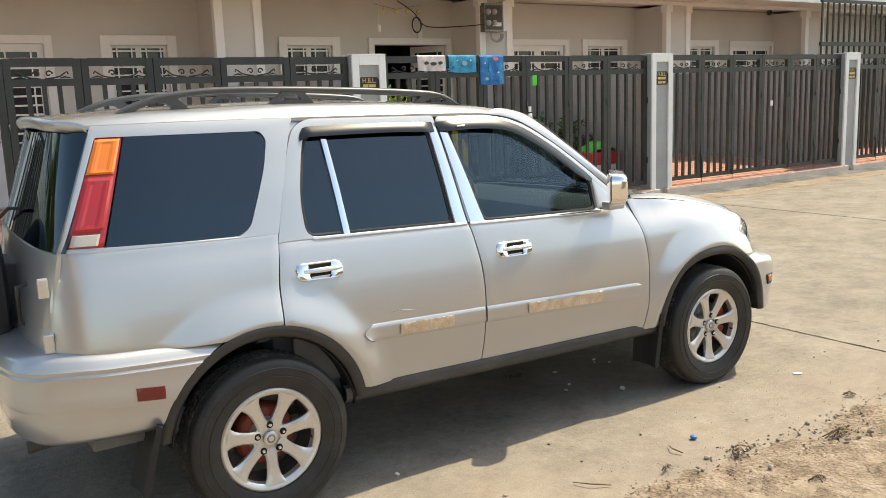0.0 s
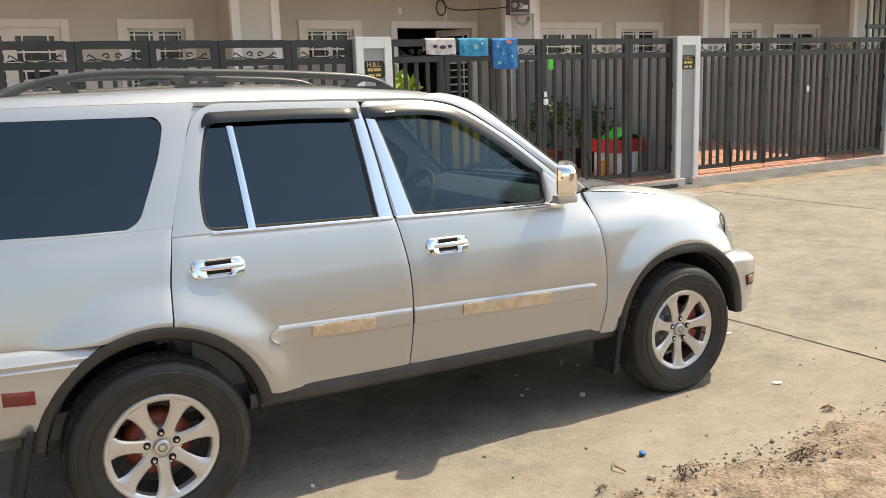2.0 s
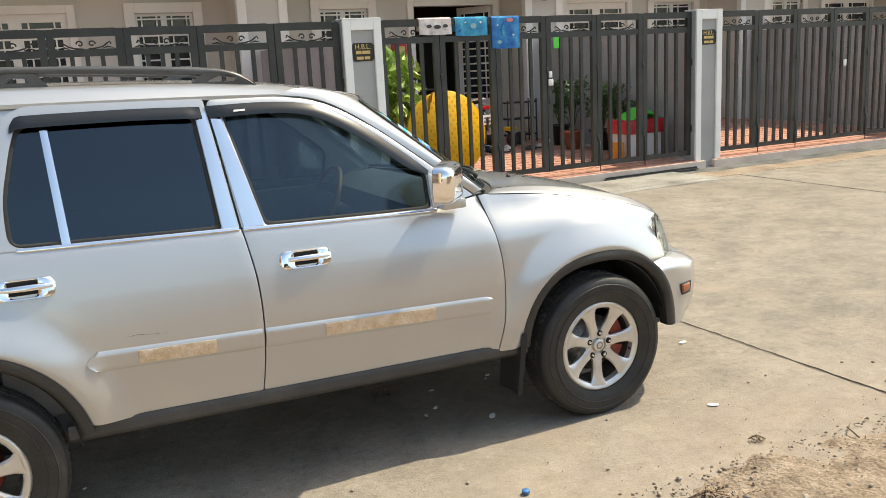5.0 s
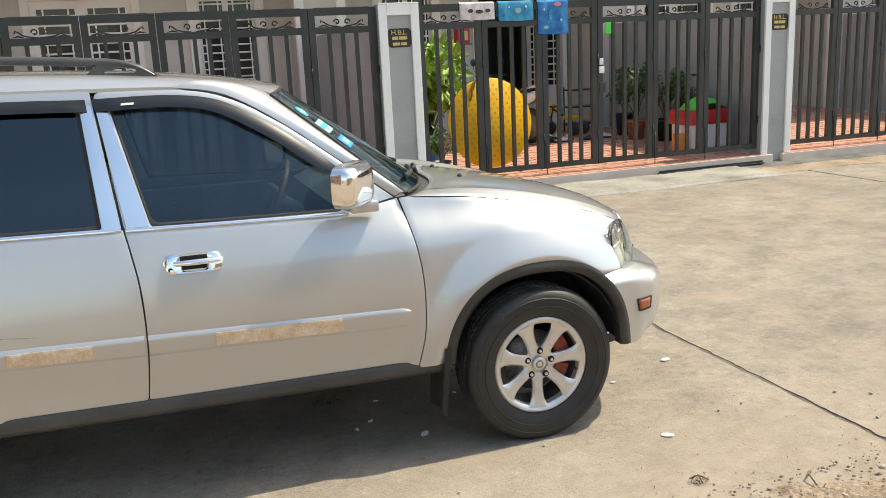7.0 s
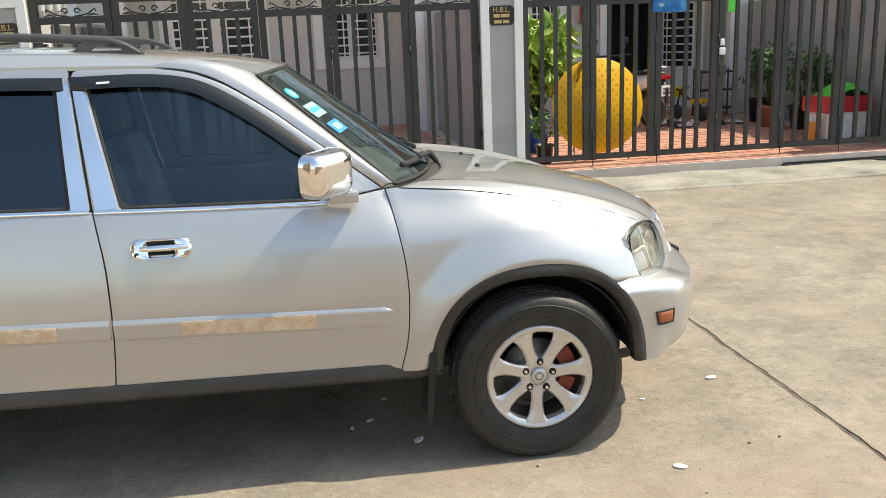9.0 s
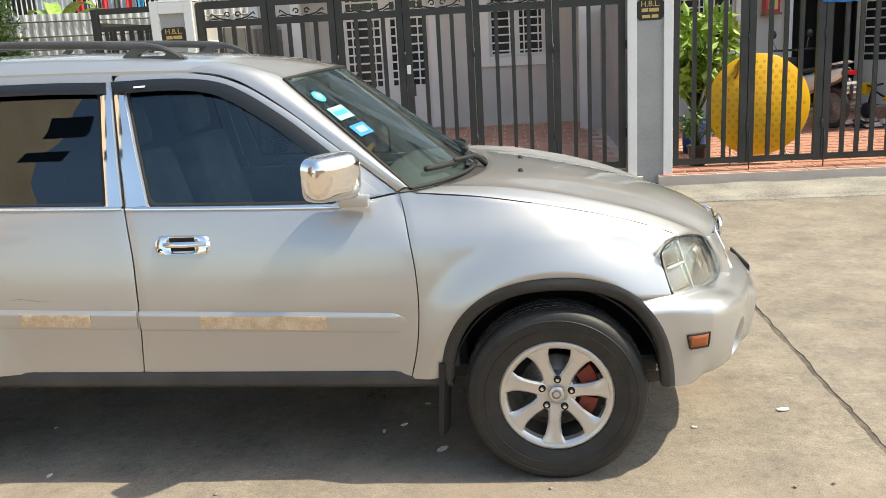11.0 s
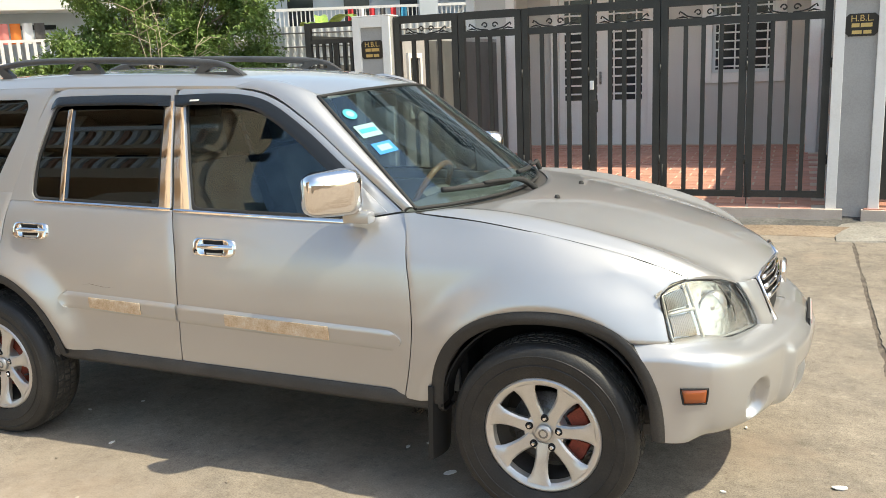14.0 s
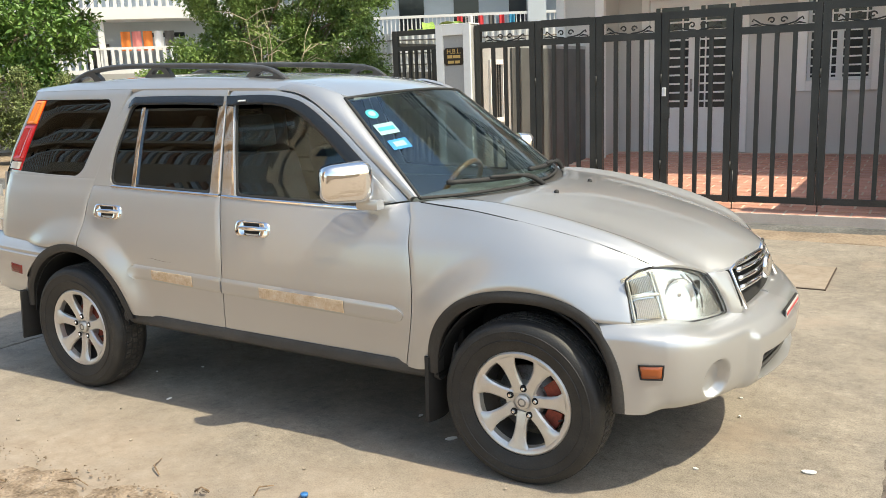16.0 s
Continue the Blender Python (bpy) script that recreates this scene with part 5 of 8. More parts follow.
def build_rail(s):
    """A flat oval bar on three feet; the end feet are loops with a hole."""
    y = s * 0.425
    line = smooth_curve([(-1.715, 1.612, 0.008), (-1.66, 1.640, 0.011), (-1.58, 1.668, 0.013), (-1.48, 1.690, 0.014), (-1.28, 1.706, 0.0145), (-0.96, 1.702, 0.0145), (-0.55, 1.684, 0.016), (-0.29, 1.666, 0.017), (-0.20, 1.656, 0.013), (-0.145, 1.638, 0.011), (-0.100, 1.610, 0.008)], 60)
    bm = bmesh.new()
    rings = []
    for x, z, h in line:
        rings.append([bm.verts.new((x, y + 0.017 * math.cos(a), z + h * math.sin(a))) for a in np.linspace(0, math.tau, 13)[:-1]])
    for p, q in zip(rings, rings[1:]):
        for k in range(12):
            bm.faces.new((p[k], q[k], q[k - 11], p[k - 11]))
    bm.faces.new(rings[0])
    bm.faces.new(rings[-1][::-1])
    bmesh.ops.recalc_face_normals(bm, faces=bm.faces)
    rail = part("roof_rail", bm, "rail_grey", car, "dark grey roof rail", smooth=True)
    front = ([(-0.372, 1.598), (-0.356, 1.614), (-0.302, 1.658), (-0.270, 1.672), (-0.200, 1.662), (-0.140, 1.642), (-0.090, 1.612), (-0.086, 1.594)], [(-0.284, 1.626), (-0.268, 1.636), (-0.240, 1.646), (-0.215, 1.649), (-0.195, 1.647), (-0.172, 1.640), (-0.164, 1.630), (-0.172, 1.624)])
    middle = ([(-1.070, 1.628), (-1.055, 1.650), (-1.000, 1.694), (-0.900, 1.690), (-0.862, 1.648), (-0.852, 1.626)], [(-1.012, 1.658), (-1.000, 1.668), (-0.982, 1.682), (-0.934, 1.680), (-0.920, 1.668), (-0.914, 1.658)])
    rear = ([(-1.732, 1.596), (-1.722, 1.614), (-1.650, 1.648), (-1.560, 1.676), (-1.470, 1.690), (-1.420, 1.652), (-1.400, 1.620)], [(-1.622, 1.630), (-1.610, 1.642), (-1.570, 1.656), (-1.530, 1.664), (-1.500, 1.662), (-1.478, 1.648), (-1.470, 1.632)])
    for o, i in (front, middle, rear):
        oo, ii = matched(o, 0.010, i, 0.008)
        g = ring_grid(oo, ii, 2)
        g3 = np.stack([g[:, :, 0], np.full(g.shape[:2], y + s * 0.016), g[:, :, 1]], axis=2)
        part("rail_foot", shell(g3, (0, -s * 0.032, 0), 0.002, True), "rail_grey", rail, smooth=True)


def roof_z(x, y):
    base = float(np.interp(x, [-1.90, -1.6, -1.0, -0.6, -0.3, 0.0, 0.2, 0.32, 0.43], [1.630, 1.650, 1.660, 1.651, 1.638, 1.614, 1.588, 1.565, 1.538]))
    return base - (0.030 + 0.040 * sm(0.0, 0.35, x)) * (abs(y) / 0.5) ** 2.2


def build_top():
    # roof skin, rolled down to the door frames
    nx, ny = 50, 41
    g = np.zeros((ny, nx, 3))
    edge = smooth_curve([(-1.83, 1.590), (-1.4, 1.590), (-0.9, 1.585), (-0.35, 1.575), (-0.05, 1.566)], 50)
    for i in range(nx):
        xe, ze = edge[i]
        we = half_width(xe, ze)
        u = i / (nx - 1)
        for j in range(ny):
            t = -1 + 2 * j / (ny - 1)
            front = 0.420 - 0.11 * abs(t) ** 2.2
            back = -1.945 + 0.085 * abs(t) ** 5
            x = back + (front - back) * u
            if abs(t) > 0.86:
                k = (abs(t) - 0.86) / 0.14
                xr = x + (xe - x) * k
            else:
                xr = x
            y = t * we * (1 - 0.0 * u)
            y = math.copysign(min(abs(y), we), t)
            yin = min(abs(y), we)
            z = roof_z(xr, 0.86 * yin / we * 0.56)
            if abs(t) > 0.86:
                k = (abs(t) - 0.86) / 0.14
                z = z + (ze - z) * k ** 1.7
            g[j, i] = (xr, y, z)
    part("roof", shell(g, (0, 0, -0.015), 0), "paint", car, smooth=True)
    # the roof's rear edge turns down over the tailgate glass
    end = g[:, 0]
    fall = [0.052 * (1 - 0.45 * abs(-1 + 2 * j / (ny - 1)) ** 6) for j in range(ny)]
    lip = np.array([[(p[0] + dx, p[1], p[2] - 0.001 - f * k) for p, f in zip(end, fall)] for dx, k in ((0.0, 0.0), (-0.007, 0.10), (-0.010, 0.30), (-0.006, 0.62), (0.006, 0.90), (0.030, 1.0))])
    part("roof_lip", shell(lip, (0.008, 0, -0.002), 0), "paint", car, "silver lip over the rear glass", smooth=True)
    # windscreen
    bot = smooth_curve([(0.80, -0.692, 1.100), (0.90, -0.52, 1.096), (0.985, -0.26, 1.093), (1.01, 0, 1.092), (0.985, 0.26, 1.093), (0.90, 0.52, 1.096), (0.80, 0.692, 1.100)], 40)
    top = smooth_curve([(0.322, -0.526, 1.511), (0.378, -0.36, 1.524), (0.412, -0.15, 1.532), (0.420, 0, 1.534), (0.412, 0.15, 1.532), (0.378, 0.36, 1.524), (0.322, 0.526, 1.511)], 40)
    lf = smooth_curve([(0.80, -0.692, 1.100), (0.60, -0.622, 1.275), (0.46, -0.574, 1.395), (0.322, -0.526, 1.511)], 20)
    rt = lf * np.array((1, -1, 1))
    g = coons(bot, top, lf, rt, 30, 20, 0.001)
    ws = part("windscreen", shell(g, (-0.003, 0, -0.003), 0), "windscreen", car, "greenish windscreen glass with stickers", smooth=True)
    rim = [tuple(p) for p in lf] + [tuple(p) for p in top[1:]] + [tuple(p) for p in rt[::-1][1:]] + [tuple(p) for p in bot[::-1][1:]]
    part("screen_seal", tube_mesh("screen_seal", rim, 0.008, 6, False), "rubber_black", ws)

    def sticker(u, v, w, h, mat, label, off=0.004, round_=False):
        x, y = u * 29, v * 19
        q = [[Vector(g[int(y) + dj, int(x) + di]) for di in (0, 1)] for dj in (0, 1)]
        b = (q[1][0] - q[0][0]).normalized()
        a = q[0][1] - q[0][0]
        a = (a - b * b.dot(a)).normalized()
        nrm = a.cross(b)
        nrm = nrm if nrm.x > 0 else -nrm
        p = q[0][0].lerp(q[0][1], x - int(x)).lerp(q[1][0].lerp(q[1][1], x - int(x)), y - int(y)) + nrm * (0.0035 - off)
        k = 24 if round_ else 4
        bm = bmesh.new()
        pts = [(0.5 * w * math.cos(q * math.tau / k), 0.5 * h * math.sin(q * math.tau / k)) for q in range(k)] if round_ else [(-w / 2, -h / 2), (w / 2, -h / 2), (w / 2, h / 2), (-w / 2, h / 2)]
        f = bm.faces.new([bm.verts.new(p + a * x + b * z) for x, z in pts])
        e = bmesh.ops.extrude_face_region(bm, geom=[f])
        bmesh.ops.translate(bm, vec=nrm * 0.001, verts=[x for x in e["geom"] if isinstance(x, bmesh.types.BMVert)])
        part("sticker", bm, mat, ws, label)

    sticker(0.060, 0.81, 0.062, 0.062, "sticker_cyan", "round cyan windscreen sticker", 0.002, True)
    sticker(0.060, 0.81, 0.036, 0.036, "sticker_pale", "pale centre of the round sticker", 0.0005, True)
    sticker(0.070, 0.655, 0.105, 0.072, "sticker_pale", "pale rectangular permit sticker", 0.002)
    sticker(0.070, 0.655, 0.085, 0.022, "sticker_cyan", "printed band on the permit", 0.0005)
    sticker(0.072, 0.50, 0.10, 0.062, "sticker_blue", "blue bordered permit sticker", 0.002)
    sticker(0.072, 0.50, 0.062, 0.032, "sticker_pale", "pale field of the permit", 0.0005)
    # cowl with its wipers
    cowl = np.stack([bot + np.array((-0.01, 0, -0.012)), bot + np.array((0.055, 0, -0.022)), bot + np.array((0.10, 0, -0.024))])
    part("cowl", shell(cowl, (0, 0, -0.02), 0), "black_trim", car, "black plastic cowl below the windscreen", smooth=True)
    def on_glass(u, v, off):
        i, j = min(28, int(u * 29)), min(18, int(v * 19))
        fu, fv = u * 29 - i, v * 19 - j
        p = (1 - fu) * (1 - fv) * g[j, i] + fu * (1 - fv) * g[j, i + 1] + (1 - fu) * fv * g[j + 1, i] + fu * fv * g[j + 1, i + 1]
        return p + np.array((0.60, 0, 0.80)) * off

    for u0, u1 in ((0.50, 0.13), (0.93, 0.55)):
        base_pt = on_glass(u0, 0.0, 0.0) + np.array((0.045, 0, -0.01))
        pts = [base_pt, on_glass(u0 + (u1 - u0) * 0.15, 0.02, 0.035), on_glass(u0 + (u1 - u0) * 0.45, 0.055, 0.035), on_glass(u0 + (u1 - u0) * 0.62, 0.075, 0.026)]
        wp = part("wiper", tube_mesh("wiper", [tuple(v) for v in smooth_curve(pts, 14)], [0.013] * 5 + [0.008] * 9, 6), "rubber_black", car, "black wiper arm")
        part("blade", tube_mesh("blade", [tuple(on_glass(u0 + (u1 - u0) * t, 0.05 + 0.04 * t, 0.014)) for t in np.linspace(0.18, 1.05, 12)], 0.0115, 6), "rubber_black", wp)
    # bonnet
    lf = smooth_curve([(0.806, -0.708, 1.092), (1.05, -0.704, 1.067), (1.30, -0.696, 1.023), (1.55, -0.681, 0.965), (1.70, -0.663, 0.915), (1.778, -0.644, 0.881)], 40)
    rt = lf * np.array((1, -1, 1))
    fr = smooth_curve([(1.778, -0.644, 0.881), (1.856, -0.54, 0.862), (1.922, -0.43, 0.832), (1.982, -0.30, 0.834), (2.018, -0.15, 0.840), (2.028, 0, 0.842), (2.018, 0.15, 0.840), (1.982, 0.30, 0.834), (1.922, 0.43, 0.832), (1.856, 0.54, 0.862), (1.778, 0.644, 0.881)], 60)
    rr = smooth_curve([(0.806, -0.708, 1.092), (0.93, -0.52, 1.088), (1.03, -0.26, 1.086), (1.055, 0, 1.086), (1.03, 0.26, 1.086), (0.93, 0.52, 1.088), (0.806, 0.708, 1.092)], 60)
    g = coons(lf, rt, rr, fr, 64, 91, 0.0045)
    # rows run across, columns from cowl to nose
    for j in range(91):
        t = -1 + 2 * j / 90
        for i in range(64):
            u = i / 63
            rise = math.sin(math.pi * min(1, u * 0.96)) ** 0.6
            crown = 0.008 * (1 - t * t) * rise
            a = abs(t)
            # flat top that breaks over a ridge and falls to the shut line
            ridge = (0.027 * min(1.0, max(0.0, 1 - a) / 0.125) - 0.021 * min(1.0, max(0.0, 0.875 - a) / 0.12)) * rise
            nose = 0.012 * max(0.0, (u - 0.86) / 0.14) ** 2.2 * sm(0.74, 0.60, a)
            g[j, i, 2] += crown + ridge - nose
    part("bonnet", shell(g, (0, 0, -0.014), 0.004), "paint", car, smooth=True)
    # near-black tubes laid under the bonnet's edges paint the shade of the gap
    for side_ in (lf, rt):
        part("shut_seal", tube_mesh("shut_seal", [tuple(p + np.array((0, 0, -0.0065))) for p in side_[:-1]], 0.004, 6), "gap", car, "near-black tube standing in for the shade in the bonnet gap")
    for y in (-0.205, 0.205):
        part("washer_jet", lathe_mesh("washer_jet", [(0.0, 0.012), (0.008, 0.010), (0.012, 0.0), (0.012, -0.02)], 12, "z"), "rubber_black", car, "black washer nozzle", at=Matrix.Translation((1.205, y, roof_bonnet(g, 1.205, y))))
    return g


def roof_bonnet(g, x, y):
    d = (g[:, :, 0] - x) ** 2 + (g[:, :, 1] - y) ** 2
    j, i = np.unravel_index(np.argmin(d), d.shape)
    return float(g[j, i, 2]) + 0.002


def plan_front(n):
    """Half plan of the front bumper skin from arch to nose, as (x, half width)."""
    return smooth_curve([(1.742, 0.846), (1.83, 0.822), (1.92, 0.768), (1.995, 0.672), (2.052, 0.55), (2.100, 0.40), (2.140, 0.22), (2.158, 0.0)], n)


def build_front():
    half = plan_front(150)
    plan = np.concatenate([half * np.array((1, -1)), (half[::-1])[1:]])
    prof = [(0.366, 0.085), (0.376, 0.05), (0.402, 0.026), (0.445, 0.012), (0.495, 0.004), (0.545, 0.0), (0.590, 0.0), (0.611, 0.003), (0.625, 0.010), (0.634, 0.022), (0.643, 0.045), (0.653, 0.085), (0.659, 0.11), (0.665, 0.22)]
    pz = smooth_curve([(a, b) for a, b in prof], 88)
    nu = len(plan)
    tang = np.gradient(plan, axis=0)
    nr = np.stack([tang[:, 1], -tang[:, 0]], axis=1)
    nr /= np.linalg.norm(nr, axis=1, keepdims=True)
    if nr[nu // 2, 0] < 0:
        nr = -nr
    g = np.zeros((88, nu, 3))
    for i in range(nu):
        wide = abs(plan[i, 1])
        for j in range(88):
            z, o = pz[j]
            side = sm(0.60, 0.80, wide)
            flush = sm(0.795, 0.842, wide)
            o = o * (1 - flush) + min(o, 0.040 * sm(0.625, 0.665, z)) * flush
            z2 = z + 0.026 * side * sm(0.575, 0.665, z)
            nosedrop = -0.012 * sm(0.4, 0.0, wide) * sm(0.5, 0.40, z)
            # round fog recess and the lower intake
            r = math.hypot((wide - 0.628) / 0.82, z - 0.468)
            o2 = o + 0.040 * sm(0.082, 0.052, r)
            inl = sm(0.385, 0.365, wide) * sm(0.402, 0.414, z) * sm(0.512, 0.500, z)
            o2 += 0.05 * inl
            cheek = 0.026 * sm(0.475, 0.405, wide) * sm(0.630, 0.575, z)
            o2 -= cheek * (1 - inl)
            p = plan[i] - nr[i] * o2
            fade = max(0.0, 1 - (plan[i, 0] - 1.742) / 0.13)
            g[j, i] = (p[0] + (front_arch_x(z2) + 0.003 - 1.742) * fade, p[1], z2 + nosedrop)
    fb = part("front_bumper", shell(g, 0.006, 0), "paint", car, smooth=True)
    for k in range(3):
        z = 0.424 + 0.030 * k
        part("intake_slat", tube_mesh("intake_slat", [(2.120 - 0.035 * (abs(y) / 0.36) ** 2, y, z) for y in np.linspace(-0.365, 0.365, 13)], 0.009, 6), "black_trim", fb, "dark intake slat")
    part("intake_back", shell(np.array([[(2.098 - 0.035 * (abs(y) / 0.36) ** 2, y, z) for y in np.linspace(-0.375, 0.375, 13)] for z in (0.405, 0.455, 0.505)]), 0.004, 0), "gap", fb)
    for s in (-1, 1):
        mk = np.zeros((6, 9, 3))
        for b, z in enumerate(np.linspace(0.504, 0.556, 6)):
            inset = 0.010 * (1 - b / 5)
            for a, x in enumerate(np.linspace(1.778 + inset, 1.862 - inset * 0.4, 9)):
                edge_ = min(a, 8 - a, b, 5 - b)
                mk[b, a] = (x, s * (float(np.interp(x, half[:, 0], half[:, 1])) + (-0.001 if edge_ == 0 else 0.005)), z)
        mko = part("side_marker", shell(mk, (0, -s * 0.015, 0), 0.002), "amber_dark", fb, "amber-brown side marker lamp", smooth=True)
        part("marker_bezel", tube_mesh("marker_bezel", [tuple(q) for q in list(mk[0]) + list(mk[1:, -1]) + list(mk[-1][::-1][1:]) + list(mk[1:-1, 0][::-1]) + [mk[0, 0]]], 0.0035, 6, False), "rubber_black", mko)
    part("lower_valance", shell(np.array([[(x - 0.13, y * 0.90, z) for x, y in plan] for z in (0.345, 0.365, 0.385)]), 0.006, 0), "black_trim", car, "black lower valance", smooth=True)
    # grille between the lamps
    face = lambda a, v, o=0.0: (2.066 - 0.045 * (a / 0.4) ** 2 - v * (0.034 + 0.052 * (a / 0.4) ** 2) + o, a, 0.690 + 0.150 * v)
    gr = np.array([[face(y, v, -0.035) for y in np.linspace(-0.345, 0.345, 21)] for v in np.linspace(-0.2, 1, 6)])
    grille = part("grille", shell(gr, 0.01, 0), "gap", car, "dark grille with chrome bars and badge", smooth=True)
    for v in (0.30, 0.52, 0.74):
        part("grille_bar", tube_mesh("grille_bar", [face(y, v, -0.012) for y in np.linspace(-0.30 + 0.04 * v, 0.30 - 0.04 * v, 15)], 0.011, 8), "chrome", grille, "chrome grille bar")
    for s in (-1, 1):
        part("grille_frame", tube_mesh("grille_frame", [face(s * y, v, 0.0) for y, v in ((0.0, 0.98), (0.26, 0.94), (0.322, 0.82), (0.330, 0.4), (0.328, -0.16))], 0.008, 8), "chrome", grille, "chrome grille surround")
        inner = smooth_curve([(2.041, s * 0.338, 0.652), (2.015, s * 0.342, 0.729), (1.980, s * 0.348, 0.814)], 14)
        outer = smooth_curve([(1.998, s * 0.387, 0.655), (1.968, s * 0.411, 0.742), (1.926, s * 0.441, 0.822)], 14)
        cg = coons([outer[0], inner[0]], [outer[-1], inner[-1]], outer, inner, 8, 14, 0.0)
        cg[:, 1:-1, 0] += 0.004
        part("grille_cheek", shell(cg, (-0.02, 0, 0), 0.003), "paint", grille, smooth=True)
    part("badge", lathe_mesh("badge", [(0.0, 0.012), (0.03, 0.011), (0.042, 0.016), (0.05, 0.010), (0.052, 0.0)], 28, "x"), "chrome", grille, "plain oval chrome badge", at=Matrix.Translation((2.056, 0, 0.770)) @ Matrix.Diagonal((1, 1.25, 1, 1)))
    pl = part("number_plate", box(2.163, 2.169, -0.150, 0.150, 0.530, 0.622, 0.002), "plate_grey", car, "pale number plate with plain bars")
    part("plate_frame", box(2.154, 2.164, -0.154, 0.154, 0.526, 0.627, 0.003), "rubber_black", pl, "black plate holder")
    part("plate_bar", boxes_mesh("plate_bars", [(2.169, 2.1705, -0.13, -0.05, 0.548, 0.588), (2.169, 2.1705, -0.01, 0.13, 0.548, 0.588)]), "gate", pl)
    part("plate_mark", boxes_mesh("plate_mark", [(2.169, 2.1705, -0.14, 0.14, 0.602, 0.613)]), "red_plastic", pl)


def build_rear():
    half = smooth_curve([(-1.735, 0.846), (-1.85, 0.838), (-2.00, 0.812), (-2.11, 0.760), (-2.175, 0.66), (-2.205, 0.45), (-2.215, 0.0)], 60)
    plan = np.concatenate([half * np.array((1, -1)), (half[::-1])[1:]])
    nu = len(plan)
    tang = np.gradient(plan, axis=0)
    nr = np.stack([-tang[:, 1], tang[:, 0]], axis=1)
    nr /= np.linalg.norm(nr, axis=1, keepdims=True)
    if nr[nu // 2, 0] > 0:
        nr = -nr
    prof = [(0.478, 0.07), (0.482, 0.035), (0.50, 0.015), (0.545, 0.004), (0.585, 0.0), (0.590, -0.010), (0.600, -0.012), (0.640, -0.010), (0.690, -0.006), (0.705, -0.009), (0.713, -0.003), (0.728, -0.006), (0.736, 0.002), (0.752, 0.010), (0.768, 0.030), (0.774, 0.06), (0.776, 0.15)]
    g = np.zeros((len(prof), nu, 3))
    for i in range(nu):
        back = sm(-1.65, -2.05, plan[i, 0])
        for j, (z, o) in enumerate(prof):
            p = plan[i] - nr[i] * o
            fade = max(0.0, 1 - (-1.735 - plan[i, 0]) / 0.16)
            zz = z + 0.025 * back * sm(0.50, 0.56, z)
            g[j, i] = (p[0] + (-AX - arch_x(zz) - 0.003 + 1.735) * fade, p[1], zz)
    rb = part("rear_bumper", shell(g, 0.006, 0), "paint", car, smooth=True)
    for s in (-1, 1):
        xs = np.linspace(-1.812, -1.712, 8)
        hw = np.interp(-xs, -half[:, 0], half[:, 1])
        mk = np.array([[(x, s * (w + 0.020), z - 0.10 * (x + 1.76)) for x, w in zip(xs, hw)] for z in np.linspace(0.607, 0.655, 5)])
        part("side_marker", shell(mk, (0, -s * 0.015, 0), 0.002), "marker_red", rb, "dark red side marker lamp")
    # tailgate with glass
    tg = np.array([[(-2.110 + 0.045 * (abs(y) / 0.7) ** 4 + 0.06 * (z - 0.785) / 0.36, y * (1.0 - 0.02 * (z - 0.78)), z) for y in np.linspace(-0.705, 0.705, 31)] for z in np.linspace(0.785, 1.148, 10)])
    gate = part("tailgate", shell(tg, (0.02, 0, 0), 0.004), "paint", car, smooth=True)
    gl = np.array([[(-2.040 + 0.115 * v + 0.02 * (abs(y) / 0.7) ** 2 + (0.045 + 0.055 * v) * (abs(y) / 0.7) ** 7, y * (1 - 0.195 * v), 1.150 + 0.415 * v) for y in np.linspace(-0.700, 0.700, 41)] for v in np.linspace(0, 1, 12)])
    part("rear_glass", shell(gl, (0.006, 0, 0), 0), "tint_dark", gate, "dark tinted rear glass", smooth=True)
    for z in (1.04, 0.84):
        part("gate_hinge", box(-2.075, -2.040, -0.722, -0.700, z - 0.035, z + 0.035, 0.006), "alloy", gate, "tailgate hinge")
    part("rear_wiper", tube_mesh("rear_wiper", [(-2.055, 0.35, 1.19), (-2.045, 0.1, 1.25), (-2.035, -0.15, 1.27)], 0.008, 6), "rubber_black", gate)
    # spare wheel in its vinyl cover
    part("spare_wheel_cover", lathe_mesh("spare_wheel_cover", [(0.0, -0.235), (0.20, -0.232), (0.285, -0.222), (0.325, -0.19), (0.34, -0.15), (0.342, -0.06), (0.325, -0.02), (0.27, 0.0), (0.0, 0.0)], 48, "x"), "cover", car, "black vinyl spare wheel cover", smooth=True, at=pose(-2.115, 0.03, 0.93))
    part("spare_bracket", box(-2.13, -2.05, -0.12, 0.18, 0.80, 1.05, 0.01), "black_trim", car)
    part("handle_bar", tube_mesh("handle_bar", [(-2.06, -0.40, 1.01), (-2.105, -0.40, 1.0), (-2.105, -0.40, 0.86), (-2.06, -0.40, 0.85)], 0.010, 8), "black_trim", car)
    part("exhaust_pipe", tube_mesh("exhaust_pipe", [(-1.70, -0.50, 0.44), (-2.0, -0.53, 0.43), (-2.15, -0.54, 0.42)], 0.024, 14), "black_trim", car, "dark exhaust tip")
    part("muffler", lathe_mesh("muffler", [(0.0, -0.28), (0.085, -0.27), (0.095, -0.2), (0.095, 0.2), (0.085, 0.27), (0, 0.28)], 20, "y"), "gap", car, at=pose(-1.90, -0.10, 0.50))


